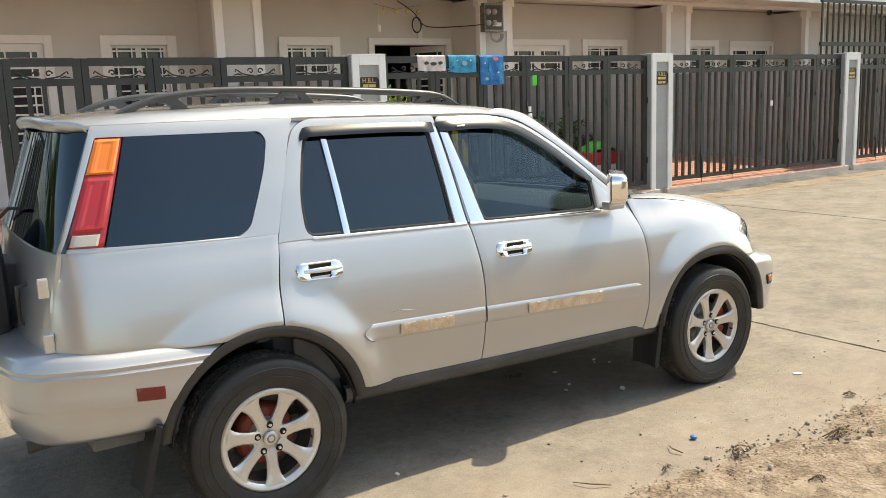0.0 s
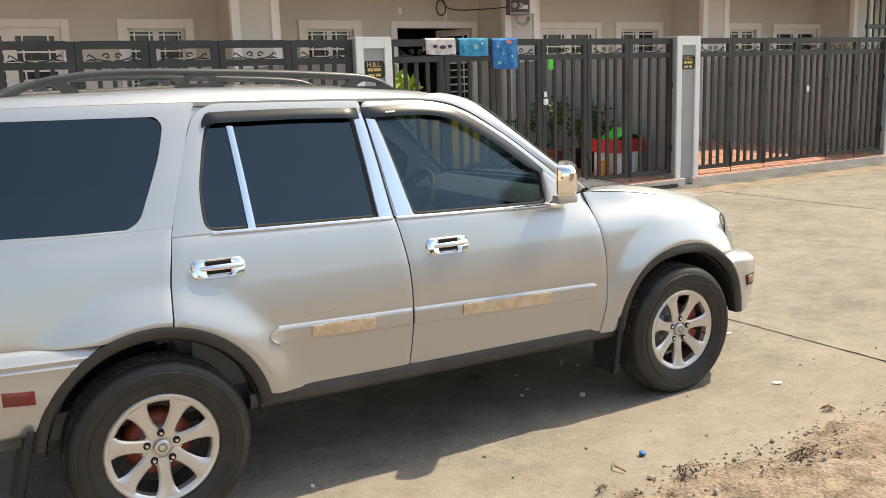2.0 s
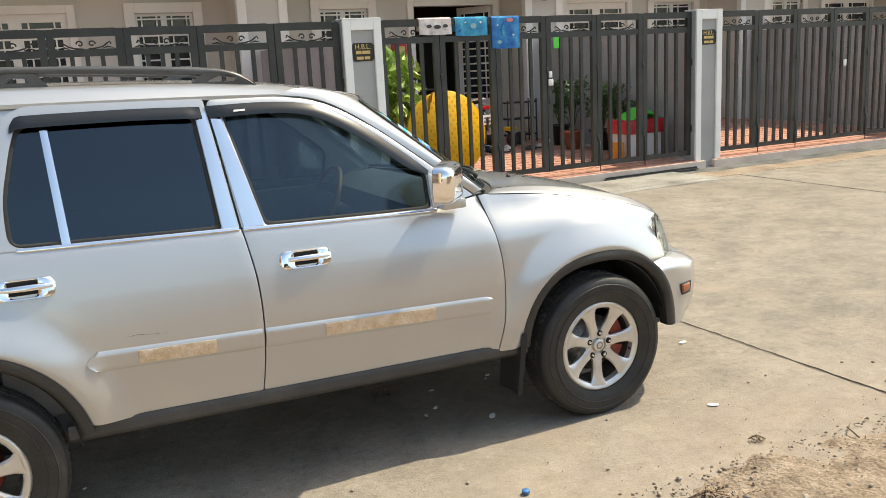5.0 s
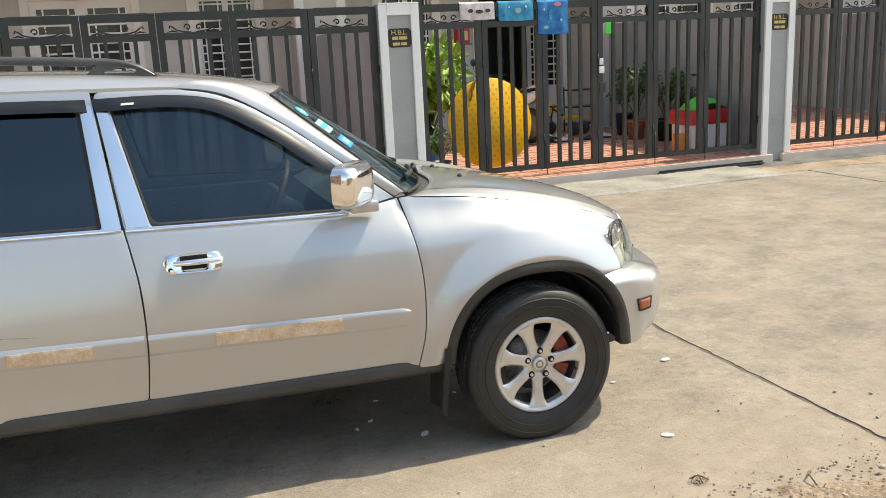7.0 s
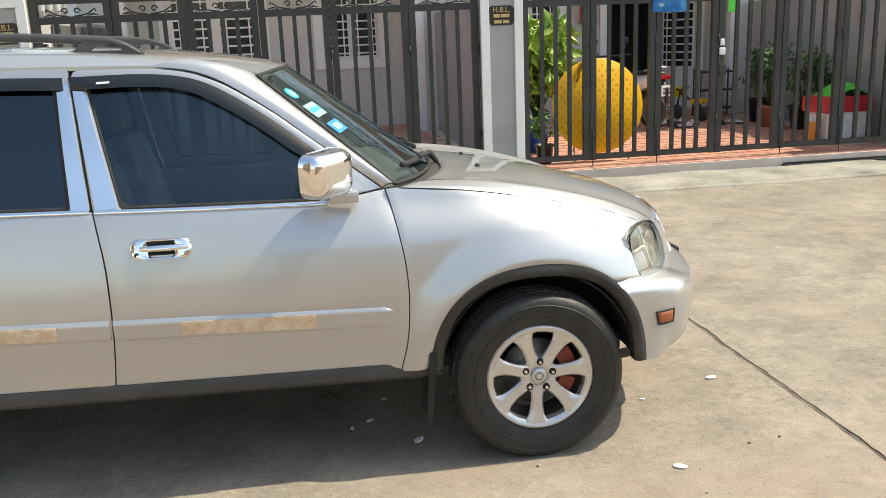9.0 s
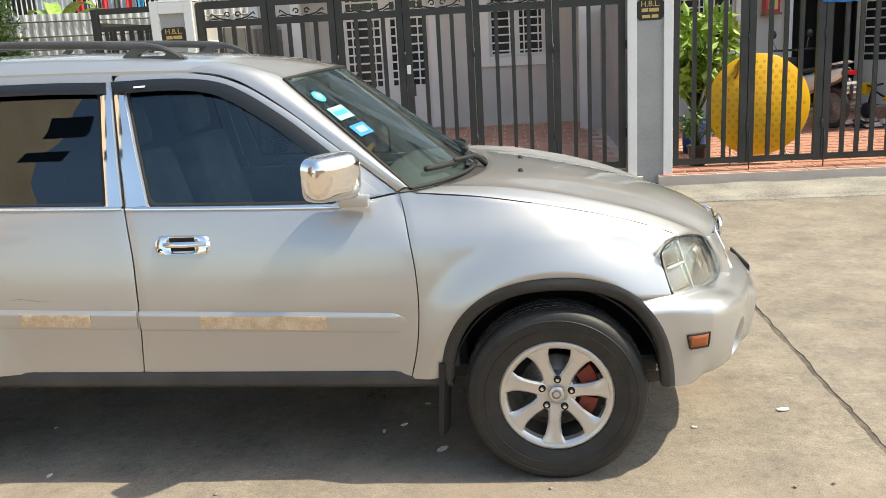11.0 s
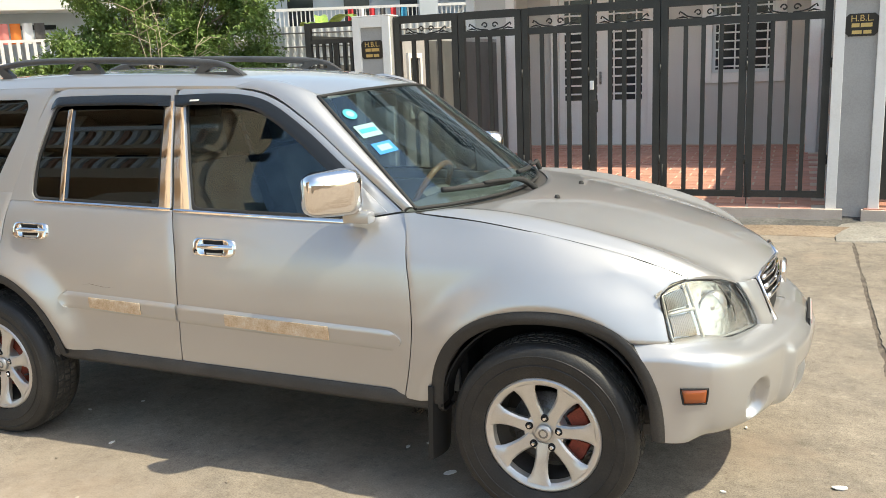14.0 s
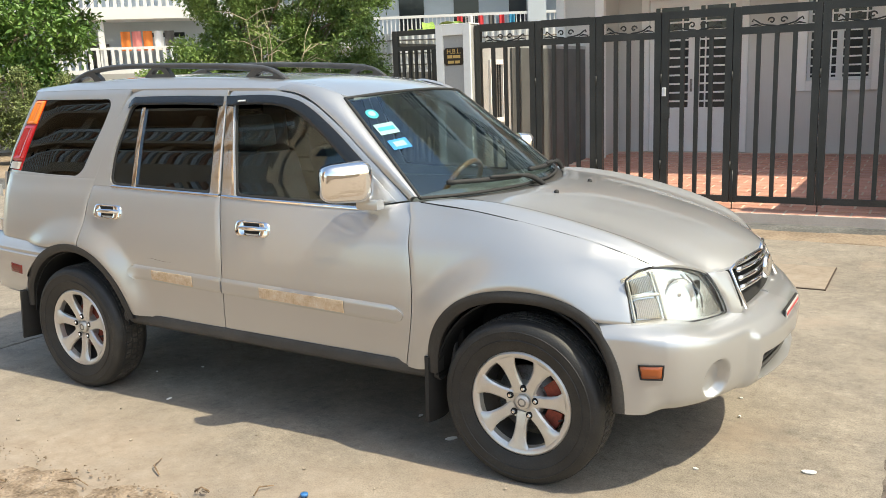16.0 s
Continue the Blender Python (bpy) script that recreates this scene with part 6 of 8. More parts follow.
def build_wheel():
    """One wheel, axle along y, outer face at -y."""
    w = bpy.data.objects.new("wheel", None)
    scene.collection.objects.link(w)
    w.empty_display_size = 0.1
    tp = [(0.205, -0.062), (0.215, -0.085), (0.245, -0.098), (0.285, -0.104), (0.305, -0.101), (0.320, -0.094), (0.331, -0.080), (0.336, -0.055), (0.336, 0.055), (0.331, 0.080), (0.320, 0.094), (0.285, 0.104), (0.245, 0.098), (0.205, 0.085), (0.205, -0.062)]
    tyre = part("tyre", lathe_mesh("tyre", tp, 72, "y"), "tyre", w, "dusty black road tyre", smooth=True)
    for row, (y0, y1, r0) in enumerate(((-0.092, -0.062, 0.327), (-0.050, -0.022, 0.337), (-0.014, 0.014, 0.337), (0.022, 0.050, 0.337), (0.062, 0.092, 0.327))):
        verts, faces = [], []
        for k in range(64):
            a0, a1 = (k + 0.14 + 0.25 * (row % 2)) * math.tau / 64, (k + 0.86 + 0.25 * (row % 2)) * math.tau / 64
            tw = 0.012 * (1 if row % 2 else -1)
            b = len(verts)
            for r, e in ((r0 - 0.012, 0), (r0 + 0.0018, 0)):
                ra, rb = (r - (0.012 if row == 0 else 0), r - (0.012 if row == 4 else 0)) if e == 0 else (r, r)
                verts += [(ra * math.cos(a0), y0, ra * math.sin(a0)), (ra * math.cos(a1), y0, ra * math.sin(a1)), (rb * math.cos(a1 + tw), y1, rb * math.sin(a1 + tw)), (rb * math.cos(a0 + tw), y1, rb * math.sin(a0 + tw))]
            if row in (0, 4):
                for q in (4, 5, 6, 7):
                    x, y, z = verts[b + q]
                    outer = (q in (4, 5)) if row == 0 else (q in (6, 7))
                    kf = 0.990 if outer else 1.020
                    verts[b + q] = (x * kf, y, z * kf)
            faces += [tuple(b + i for i in f) for f in ((4, 5, 6, 7), (0, 1, 5, 4), (1, 2, 6, 5), (2, 3, 7, 6), (3, 0, 4, 7))]
        part("tread", mesh_of("tread", verts, faces), "tread", tyre, "dusty tread blocks")
    for r in (0.262, 0.296):
        part("sidewall_ring", lathe_mesh("sidewall_ring", [(r - 0.003, -0.0995 - (0.003 if r > 0.28 else 0)), (r - 0.001, -0.1045 - (0.001 if r > 0.28 else 0)), (r + 0.001, -0.1045 - (0.001 if r > 0.28 else 0)), (r + 0.003, -0.0995 - (0.003 if r > 0.28 else 0))], 64, "y"), "tyre", tyre)
    rim = part("rim", lathe_mesh("rim", [(0.210, -0.070), (0.212, -0.080), (0.205, -0.086), (0.194, -0.084), (0.183, -0.073), (0.181, -0.045)], 64, "y"), "alloy", w, "silver seven-spoke alloy rim", smooth=True)
    # alloy barrel in black: the shade behind the spokes is in its colour
    part("barrel", lathe_mesh("barrel", [(0.181, -0.045), (0.179, -0.02), (0.176, 0.06), (0.203, 0.085)], 64, "y"), "black_trim", rim, "inner barrel of the rim, coloured black for its shade", smooth=True)
    for k in range(7):
        a = -math.pi / 2 + k * math.tau / 7
        bm = bmesh.new()
        rows = []
        for r, hw, yo, th in ((0.040, 0.032, -0.056, 0.034), (0.070, 0.0255, -0.063, 0.034), (0.098, 0.0235, -0.068, 0.032), (0.132, 0.0260, -0.073, 0.030), (0.158, 0.0315, -0.077, 0.028), (0.176, 0.041, -0.080, 0.022), (0.190, 0.066, -0.082, 0.018)):
            rows.append([bm.verts.new(p) for p in ((r, yo + th, -hw * 0.8), (r, yo + 0.008, -hw), (r, yo, -hw * 0.72), (r, yo - 0.001, 0), (r, yo, hw * 0.72), (r, yo + 0.008, hw), (r, yo + th, hw * 0.8))])
        for p, q in zip(rows, rows[1:]):
            for i in range(6):
                bm.faces.new((p[i], p[i + 1], q[i + 1], q[i]))
            bm.faces.new((p[6], p[0], q[0], q[6]))
        bmesh.ops.rotate(bm, verts=bm.verts, cent=(0, 0, 0), matrix=Matrix.Rotation(-a, 3, "Y"))
        part("spoke", bm, "alloy", rim, smooth=True)
    part("hub", lathe_mesh("hub", [(0.0, -0.050), (0.045, -0.050), (0.072, -0.057), (0.075, -0.045), (0.080, -0.02)], 40, "y"), "alloy", rim, smooth=True)
    part("hub_cap", lathe_mesh("hub_cap", [(0.0, -0.068), (0.024, -0.067), (0.030, -0.063), (0.031, -0.050)], 32, "y"), "alloy", rim, "plain round silver hub cap")
    part("cap_mark", lathe_mesh("cap_mark", [(0.010, -0.0655), (0.012, -0.0690), (0.017, -0.0690), (0.019, -0.0650)], 24, "y"), "steel", rim, "plain raised ring on the cap")
    for k in range(5):
        a = math.pi / 2 + k * math.tau / 5
        at = pose(0.057 * math.cos(a), -0.0615, 0.057 * math.sin(a))
        # flat near-black disc on the hub, painting the shade of a nut hole
        part("nut_well", lathe_mesh("nut_well", [(0.0, -0.0025), (0.0135, -0.0025), (0.0145, 0.003)], 16, "y"), "gap", rim, at=at)
        part("lug_nut", lathe_mesh("lug_nut", [(0.0, -0.010), (0.006, -0.009), (0.0085, -0.004), (0.0085, 0.004)], 6, "y", False), "chrome", rim, at=at)
    part("valve", tube_mesh("valve", [(0.172, -0.06, -0.03), (0.165, -0.085, -0.028)], 0.004, 6), "rubber_black", rim)
    part("brake_disc", lathe_mesh("brake_disc", [(0.0, -0.012), (0.06, -0.014), (0.065, 0.0), (0.132, 0.0), (0.132, 0.02), (0.0, 0.02)], 40, "y"), "steel", w, "dull steel brake disc")
    cal = bmesh.new()
    for a0 in (-0.75, 0.15):
        rows = []
        for a in np.linspace(a0, a0 + 0.62, 6):
            rows.append([cal.verts.new((r * math.cos(a), y, r * math.sin(a))) for r, y in ((0.098, -0.03), (0.158, -0.03), (0.162, -0.022), (0.162, 0.03), (0.094, 0.03), (0.094, -0.022))])
        for p, q in zip(rows, rows[1:]):
            for i in range(6):
                cal.faces.new((p[i], p[(i + 1) % 6], q[(i + 1) % 6], q[i]))
        cal.faces.new(rows[0])
        cal.faces.new(rows[-1][::-1])
    part("caliper", cal, "brake", w, "red painted brake caliper")
    part("axle", lathe_mesh("axle", [(0.0, 0.02), (0.05, 0.02), (0.04, 0.3), (0.0, 0.3)], 16, "y"), "gap", w)
    return w


def build_wheels():
    first = build_wheel()
    first.parent = car
    first.matrix_basis = pose(AX, -0.755, HUB_Z, 0, 5, 0)
    drum = lathe_mesh("brake_drum", [(0.0, -0.020), (0.085, -0.020), (0.108, -0.016), (0.122, -0.004), (0.126, 0.02), (0.126, 0.09), (0.0, 0.09)], 40, "y")
    drum.materials.append(M["brake"])
    first["label"] = "seven-spoke silver alloy wheel with a black tyre"
    for x, s, turn in ((-AX, -1, 0), (AX, 1, 20), (-AX, 1, 33)):
        made = {}
        for o in (first, *first.children_recursive):
            made[o] = o.copy()
            scene.collection.objects.link(made[o])
            made[o].parent = made.get(o.parent, o.parent)
        if x < 0:
            # rear wheels: a rusty red drum in place of disc and caliper
            for o in [o for o in made.values() if o.name.startswith(("caliper", "brake_disc"))]:
                if o.name.startswith("caliper"):
                    bpy.data.objects.remove(o)
                else:
                    o.data, o.name = drum, "brake_drum"
                    o["label"] = "rusty red brake drum"
        made[first].matrix_basis = pose(x, s * 0.755, HUB_Z, 0, turn, 0) if s < 0 else pose(x, s * 0.755, HUB_Z, 0, turn, 180)


def build_inside():
    part("floor_pan", box(-1.70, 1.70, -0.66, 0.66, 0.34, 0.42, 0.02), "black_trim", car, "dark underbody")
    part("cabin_floor", box(-1.95, 0.95, -0.70, 0.70, 0.40, 0.50, 0.01), "dash", car)
    part("engine_bay", box(0.98, 1.90, -0.50, 0.50, 0.42, 0.80, 0.02), "gap", car)
    part("bulkhead", box(0.90, 0.98, -0.68, 0.68, 0.40, 1.03, 0.01), "gap", car)
    dash = np.array([[(x, y, z) for y in np.linspace(-0.66, 0.66, 13)] for x, z in ((0.92, 1.06), (0.80, 1.085), (0.66, 1.075), (0.56, 1.03), (0.54, 0.95), (0.58, 0.80), (0.66, 0.62))])
    part("dashboard", shell(dash, (0.02, 0, -0.02), 0), "dash", car, "dark grey dashboard", smooth=True)
    for s in (-1, 1):
        part("door_lining", box(-1.15, 0.70, s * 0.715 - 0.015, s * 0.715 + 0.015, 0.48, 1.02, 0.01), "dash", car)
    for x, y in ((0.02, -0.36), (0.02, 0.36), (-0.95, -0.36), (-0.95, 0.36)):
        seat = part("seat", box(-0.25, 0.27, -0.25, 0.25, 0.52, 0.74, 0.06), "seat", car, "grey cloth car seat with patterned cover", smooth=True, at=pose(x, y, 0))
        part("seat_back", box(-0.075, 0.075, -0.25, 0.25, 0.0, 0.60, 0.055), "seat", seat, smooth=True, at=pose(-0.24, 0, 0.66, 0, -16, 0))
        part("headrest", box(-0.05, 0.05, -0.13, 0.13, 0.0, 0.18, 0.045), "seat", seat, smooth=True, at=pose(-0.40, 0, 1.26, 0, -10, 0))
    n = 40
    ring = [(0, 0.185 * math.cos(k * math.tau / n), 0.185 * math.sin(k * math.tau / n)) for k in range(n + 1)]
    st = part("steering_wheel", tube_mesh("steering_wheel", ring, 0.015, 10, False), "wood_rim", car, "brown steering wheel", at=pose(0.40, 0.36, 0.98, 0, 28, 0))
    part("steering_boss", box(-0.03, 0.04, -0.16, 0.16, -0.05, 0.05, 0.02), "dash", st, smooth=True)
    part("steering_column", tube_mesh("steering_column", [(0, 0, 0), (0.35, 0, -0.02)], 0.035, 10), "dash", st)
    part("inner_mirror", box(-0.02, 0.0, -0.11, 0.11, -0.03, 0.03, 0.008), "black_plastic", car, at=pose(0.36, 0, 1.47))
    part("headliner", shell(np.array([[(x, y, roof_z(x, y) - 0.05) for y in np.linspace(-0.5, 0.5, 9)] for x in np.linspace(-1.75, 0.22, 9)]), (0, 0, -0.01), 0), "seat", car)


for side in (-1, 1):
    build_side(side)
build_top()
build_front()
build_rear()
build_wheels()
build_inside()


# ---- plants ----
def leaf_cloud(name, centres, per, spread, size, seed, droop=0.2):
    """Small folded leaves scattered round twig ends."""
    rng = np.random.default_rng(seed)
    verts, faces = [], []
    for c in centres:
        k = int(per * rng.uniform(0.6, 1.4))
        for _ in range(k):
            d = rng.normal(size=3)
            d /= np.linalg.norm(d)
            p = np.array(c) + d * spread * rng.uniform(0.15, 1.0) * np.array((1, 1, 0.8))
            a = rng.normal(size=3) + d * 0.8
            a[2] -= droop
            a /= np.linalg.norm(a)
            b = np.cross(a, rng.normal(size=3) + np.array((0, 0, 1.2)))
            b /= max(1e-6, np.linalg.norm(b))
            n = np.cross(a, b)
            s = size * rng.uniform(0.6, 1.3)
            i = len(verts)
            verts += [p, p + a * s * 0.5 + b * s * 0.22 + n * s * 0.06, p + a * s, p + a * s * 0.5 - b * s * 0.22 + n * s * 0.06]
            faces += [(i, i + 1, i + 2), (i, i + 2, i + 3)]
    return mesh_of(name, verts, faces)


def build_tree(name, label, x, y, blobs, leaf_size, per, spread, seed, mat, trunk_r=0.09, twigs=70, z0=0.0, category="tree"):
    """Tapered trunk, limbs to every clump of the crown, and leaves round the twig ends."""
    rng = np.random.default_rng(seed)
    t = thing(name, label, category, at=pose(x, y, z0))
    top = max(b[2] for b in blobs)
    trunk = [(0, 0, -0.05), (0.05, 0.03, top * 0.25), (-0.04, 0.06, top * 0.5), (0.03, -0.02, top * 0.8)]
    part("trunk", tube_mesh("trunk", trunk, [trunk_r, trunk_r * 0.8, trunk_r * 0.55, trunk_r * 0.25], 10), "bark", t)
    ends = []
    for bx, by, bz, r in blobs:
        start = Vector((0, 0.03, min(bz * 0.55, top * 0.6)))
        mid = start.lerp(Vector((bx, by, bz)), 0.55) + Vector((0, 0, 0.15 * r))
        part("limb", tube_mesh("limb", [start, mid, (bx, by, bz)], [trunk_r * 0.45, trunk_r * 0.28, trunk_r * 0.12], 7), "bark", t)
        m = max(6, int(twigs * r * r / sum(b[3] ** 2 for b in blobs)))
        for _ in range(m):
            d = rng.normal(size=3)
            d /= np.linalg.norm(d)
            ends.append(np.array((bx, by, bz)) + d * r * rng.uniform(0.35, 1.0) ** 0.6 * np.array((1, 1, 0.85)))
    part("crown", leaf_cloud("crown", ends, per, spread, leaf_size, seed + 1), mat, t, smooth=False)
    tw = [(tuple(e * 0.75), tuple(e)) for e in ends[::4]]
    verts, faces = [], []
    for a, b in tw:
        a, b = np.array(a), np.array(b)
        i = len(verts)
        for p, r in ((a, 0.012), (b, 0.004)):
            verts += [p + np.array(q) * r for q in ((1, 0, 0), (-0.5, 0.87, 0), (-0.5, -0.87, 0))]
        faces += [(i, i + 1, i + 4, i + 3), (i + 1, i + 2, i + 5, i + 4), (i + 2, i, i + 3, i + 5)]
    tagged(part("twig_mass", mesh_of("twig_mass", verts, faces), "bark", t), kind="stuff")
    return t


def build_pot(name, label, x, y, r, h, mat, leaf_mat, spread, height, seed, leaf=0.10, n=14, per=14):
    p = thing(name, label, "plant", "pot plants in the yard", at=pose(x, y, yard_z(y)))
    part("pot", lathe_mesh("pot", [(0.0, 0.0), (r * 0.72, 0.0), (r * 0.95, h * 0.9), (r * 1.05, h * 0.9), (r * 1.05, h), (r * 0.92, h), (r * 0.88, h * 0.88), (0.0, h * 0.86)], 24, "z"), mat, p)
    rng = np.random.default_rng(seed)
    ends = []
    for k in range(n):
        a, rr = rng.uniform(0, math.tau), spread * rng.uniform(0.2, 1) ** 0.7
        e = (rr * math.cos(a), rr * math.sin(a), h + (height - h) * rng.uniform(0.35, 1.0))
        ends.append(e)
        part("stem", tube_mesh("stem", [(0, 0, h * 0.85), (e[0] * 0.4, e[1] * 0.4, h + (e[2] - h) * 0.6), e], [0.012, 0.008, 0.004], 5), "leaf_dark", p)
    part("foliage", leaf_cloud("foliage", ends, per, spread * 0.42, leaf, seed + 3, 0.5), leaf_mat, p)
    return p


# ---- things at the middle gate and in its yard ----
def build_round_table():
    c, r = (6.33, 9.80, 0.79), 0.535
    t = thing("folding_table", "round yellow vinyl-covered folding table standing on edge behind the gate", "table", at=pose(c[0], c[1], c[2], -6, 0, 0))
    part("tabletop", lathe_mesh("tabletop", [(0.0, -0.018), (r - 0.006, -0.018), (r, -0.012), (r, 0.012), (r - 0.006, 0.018), (0, 0.018)], 72, "y"), "yellow_vinyl", t)
    items = []
    rnd = random.Random(2)
    for i in range(-6, 7):
        for j in range(-9, 10):
            x, z = i * 0.082 + (0.02 if j % 2 else -0.02), j * 0.056
            if x * x + z * z < (r - 0.05) ** 2:
                items.append((x, z))
    verts, faces = [], []
    for x, z in items:
        a = rnd.uniform(-0.4, 0.4)
        for e in range(8):
            a0, a1 = a + e * math.tau / 8, a + (e + 0.7) * math.tau / 8
            b = len(verts)
            for q, rr in ((a0, 0.016), (a1, 0.016), (a1, 0.0095), (a0, 0.0095)):
                verts.append((x + rr * math.cos(q) * 0.9, -0.0195, z + rr * math.sin(q)))
            faces.append((b, b + 1, b + 2, b + 3))
    part("print", mesh_of("print", verts, faces), "yellow_mark", t, "small ochre medallion print")
    for x in (-0.28, 0.28):
        part("leg", tube_mesh("leg", [(x, 0.05, 0.25), (x, 0.06, -0.48), (x * 1.15, -0.10, -0.615)], 0.011, 8), "steel", t)
    part("cord", tube_mesh("cord", [(-0.20, -0.03, 0.40), (-0.16, -0.03, 0.52), (-0.20, -0.03, 0.47), (-0.22, -0.03, 0.33), (-0.25, -0.03, 0.28)], 0.012, 6), "yellow_mark", t)


def build_towel(x0, x1, drop, back, mat, name_label, marks):
    w = x1 - x0
    path = [(-0.042, 2.17 - drop), (-0.040, 2.17 - drop * 0.5), (-0.038, 2.12), (-0.034, 2.168), (0.0, 2.180), (0.034, 2.168), (0.037, 2.12), (0.039, 2.17 - back)]
    pr = resample(path, 26)
    g = np.zeros((26, 18, 3))
    for j in range(26):
        for i in range(18):
            u = i / 17
            y, z = pr[j]
            wav = 0.006 * math.sin(u * 9 + x0 * 7) * (1 if abs(y) > 0.03 else 0.2)
            sag = -0.006 * math.sin(u * math.pi * 1.3) * (j < 6) - 0.012 * u * (j < 3)
            g[j, i] = (x0 + w * u, FENCE_Y + y - abs(wav), z + sag)
    t = thing("towel", name_label, "towel", "towels drying on the gate")
    part("cloth", shell(g, 0.006, 0), mat, t, smooth=True)
    for cx, cz, rx, rz, mt in marks:
        bm = bmesh.new()
        f = bm.faces.new([bm.verts.new((x0 + cx * w + rx * math.cos(q * math.tau / 20), FENCE_Y - 0.056, 2.17 - cz + rz * math.sin(q * math.tau / 20))) for q in range(20)])
        e = bmesh.ops.extrude_face_region(bm, geom=[f])
        bmesh.ops.translate(bm, vec=(0, 0.010, 0), verts=[v for v in e["geom"] if isinstance(v, bmesh.types.BMVert)])
        part("motif", bm, mt, t)
    return t


def build_motorbike(x, y, rz):
    b = thing("motorbike", "black and white scooter parked with its tail to the gate", "motorbike", at=pose(x, y, yard_z(y), 0, 0, rz))
    for yy in (-0.62, 0.62):
        wheel = part("wheel", lathe_mesh("wheel", [(0.20, -0.03), (0.235, -0.04), (0.265, -0.025), (0.27, 0.0), (0.265, 0.025), (0.235, 0.04), (0.20, 0.03)], 32, "x"), "tyre", b, smooth=True, at=pose(0, yy, 0.27))
        part("rim", lathe_mesh("rim", [(0.0, -0.02), (0.05, -0.025), (0.06, -0.01), (0.19, -0.012), (0.21, -0.02), (0.21, 0.02), (0.06, 0.012), (0, 0.02)], 24, "x"), "steel", wheel)
    body = np.array([[(w * math.sin(a), yy, zc + h * math.cos(a)) for a in np.linspace(-2.6, 2.6, 13)] for yy, zc, w, h in ((-0.85, 0.76, 0.05, 0.04), (-0.7, 0.70, 0.11, 0.09), (-0.4, 0.64, 0.15, 0.13), (-0.1, 0.56, 0.15, 0.14), (0.12, 0.42, 0.13, 0.12), (0.3, 0.38, 0.12, 0.10))])
    part("body_shell", shell(body, 0.006, 0), "white_plastic", b, smooth=True)
    seat = np.array([[(w * math.sin(a), yy, zc + 0.05 * math.cos(a)) for a in np.linspace(-1.6, 1.6, 9)] for yy, zc, w in ((-0.72, 0.80, 0.09), (-0.5, 0.78, 0.13), (-0.2, 0.74, 0.14), (0.05, 0.70, 0.10))])
    part("seat", shell(seat, 0.03, 0), "black_plastic", b, smooth=True)
    part("grab_rail", tube_mesh("grab_rail", [(-0.10, -0.55, 0.82), (-0.11, -0.80, 0.86), (0.0, -0.86, 0.87), (0.11, -0.80, 0.86), (0.10, -0.55, 0.82)], 0.014, 8), "white_plastic", b)
    part("tail_light", box(-0.10, 0.10, -0.90, -0.84, 0.70, 0.76, 0.012), "red_lens", b, "red tail light")
    pl = part("plate", box(-0.10, 0.10, -0.925, -0.915, 0.47, 0.62, 0.003), "white_plastic", b, "white plate with plain bars")
    part("plate_bar", boxes_mesh("plate_bar", [(-0.07, 0.07, -0.929, -0.925, 0.56, 0.585), (-0.075, 0.075, -0.929, -0.925, 0.50, 0.535)]), "steel", pl)
    part("mudguard", tube_mesh("mudguard", [(0, -0.80, 0.72), (0, -0.90, 0.55), (0, -0.92, 0.38)], [0.05, 0.045, 0.02], 8), "black_plastic", b)
    part("exhaust", tube_mesh("exhaust", [(0.14, 0.1, 0.25), (0.16, -0.4, 0.30), (0.17, -0.85, 0.36)], [0.03, 0.05, 0.055], 12), "steel", b)
    part("front_shield", box(-0.17, 0.17, 0.36, 0.42, 0.35, 0.92, 0.03), "black_plastic", b, smooth=True)
    part("fork", tube_mesh("fork", [(0, 0.40, 0.95), (0, 0.62, 0.30)], 0.03, 8), "steel", b)
    bar = part("handlebar", tube_mesh("handlebar", [(-0.33, 0.22, 1.03), (-0.15, 0.32, 1.02), (0.15, 0.32, 1.02), (0.33, 0.22, 1.03)], 0.016, 8), "black_plastic", b)
    for s in (-1, 1):
        part("mirror", lathe_mesh("mirror", [(0.0, -0.01), (0.05, -0.01), (0.06, 0.0), (0.05, 0.012), (0, 0.015)], 16, "y"), "black_plastic", bar, at=pose(s * 0.30, 0.30, 1.24))
        part("mirror_stem", tube_mesh("mirror_stem", [(s * 0.24, 0.28, 1.03), (s * 0.28, 0.31, 1.13), (s * 0.30, 0.31, 1.20)], 0.006, 6), "steel", bar)
    part("stand", tube_mesh("stand", [(-0.10, 0.0, 0.3), (-0.22, 0.05, 0.0)], 0.012, 6), "steel", b)


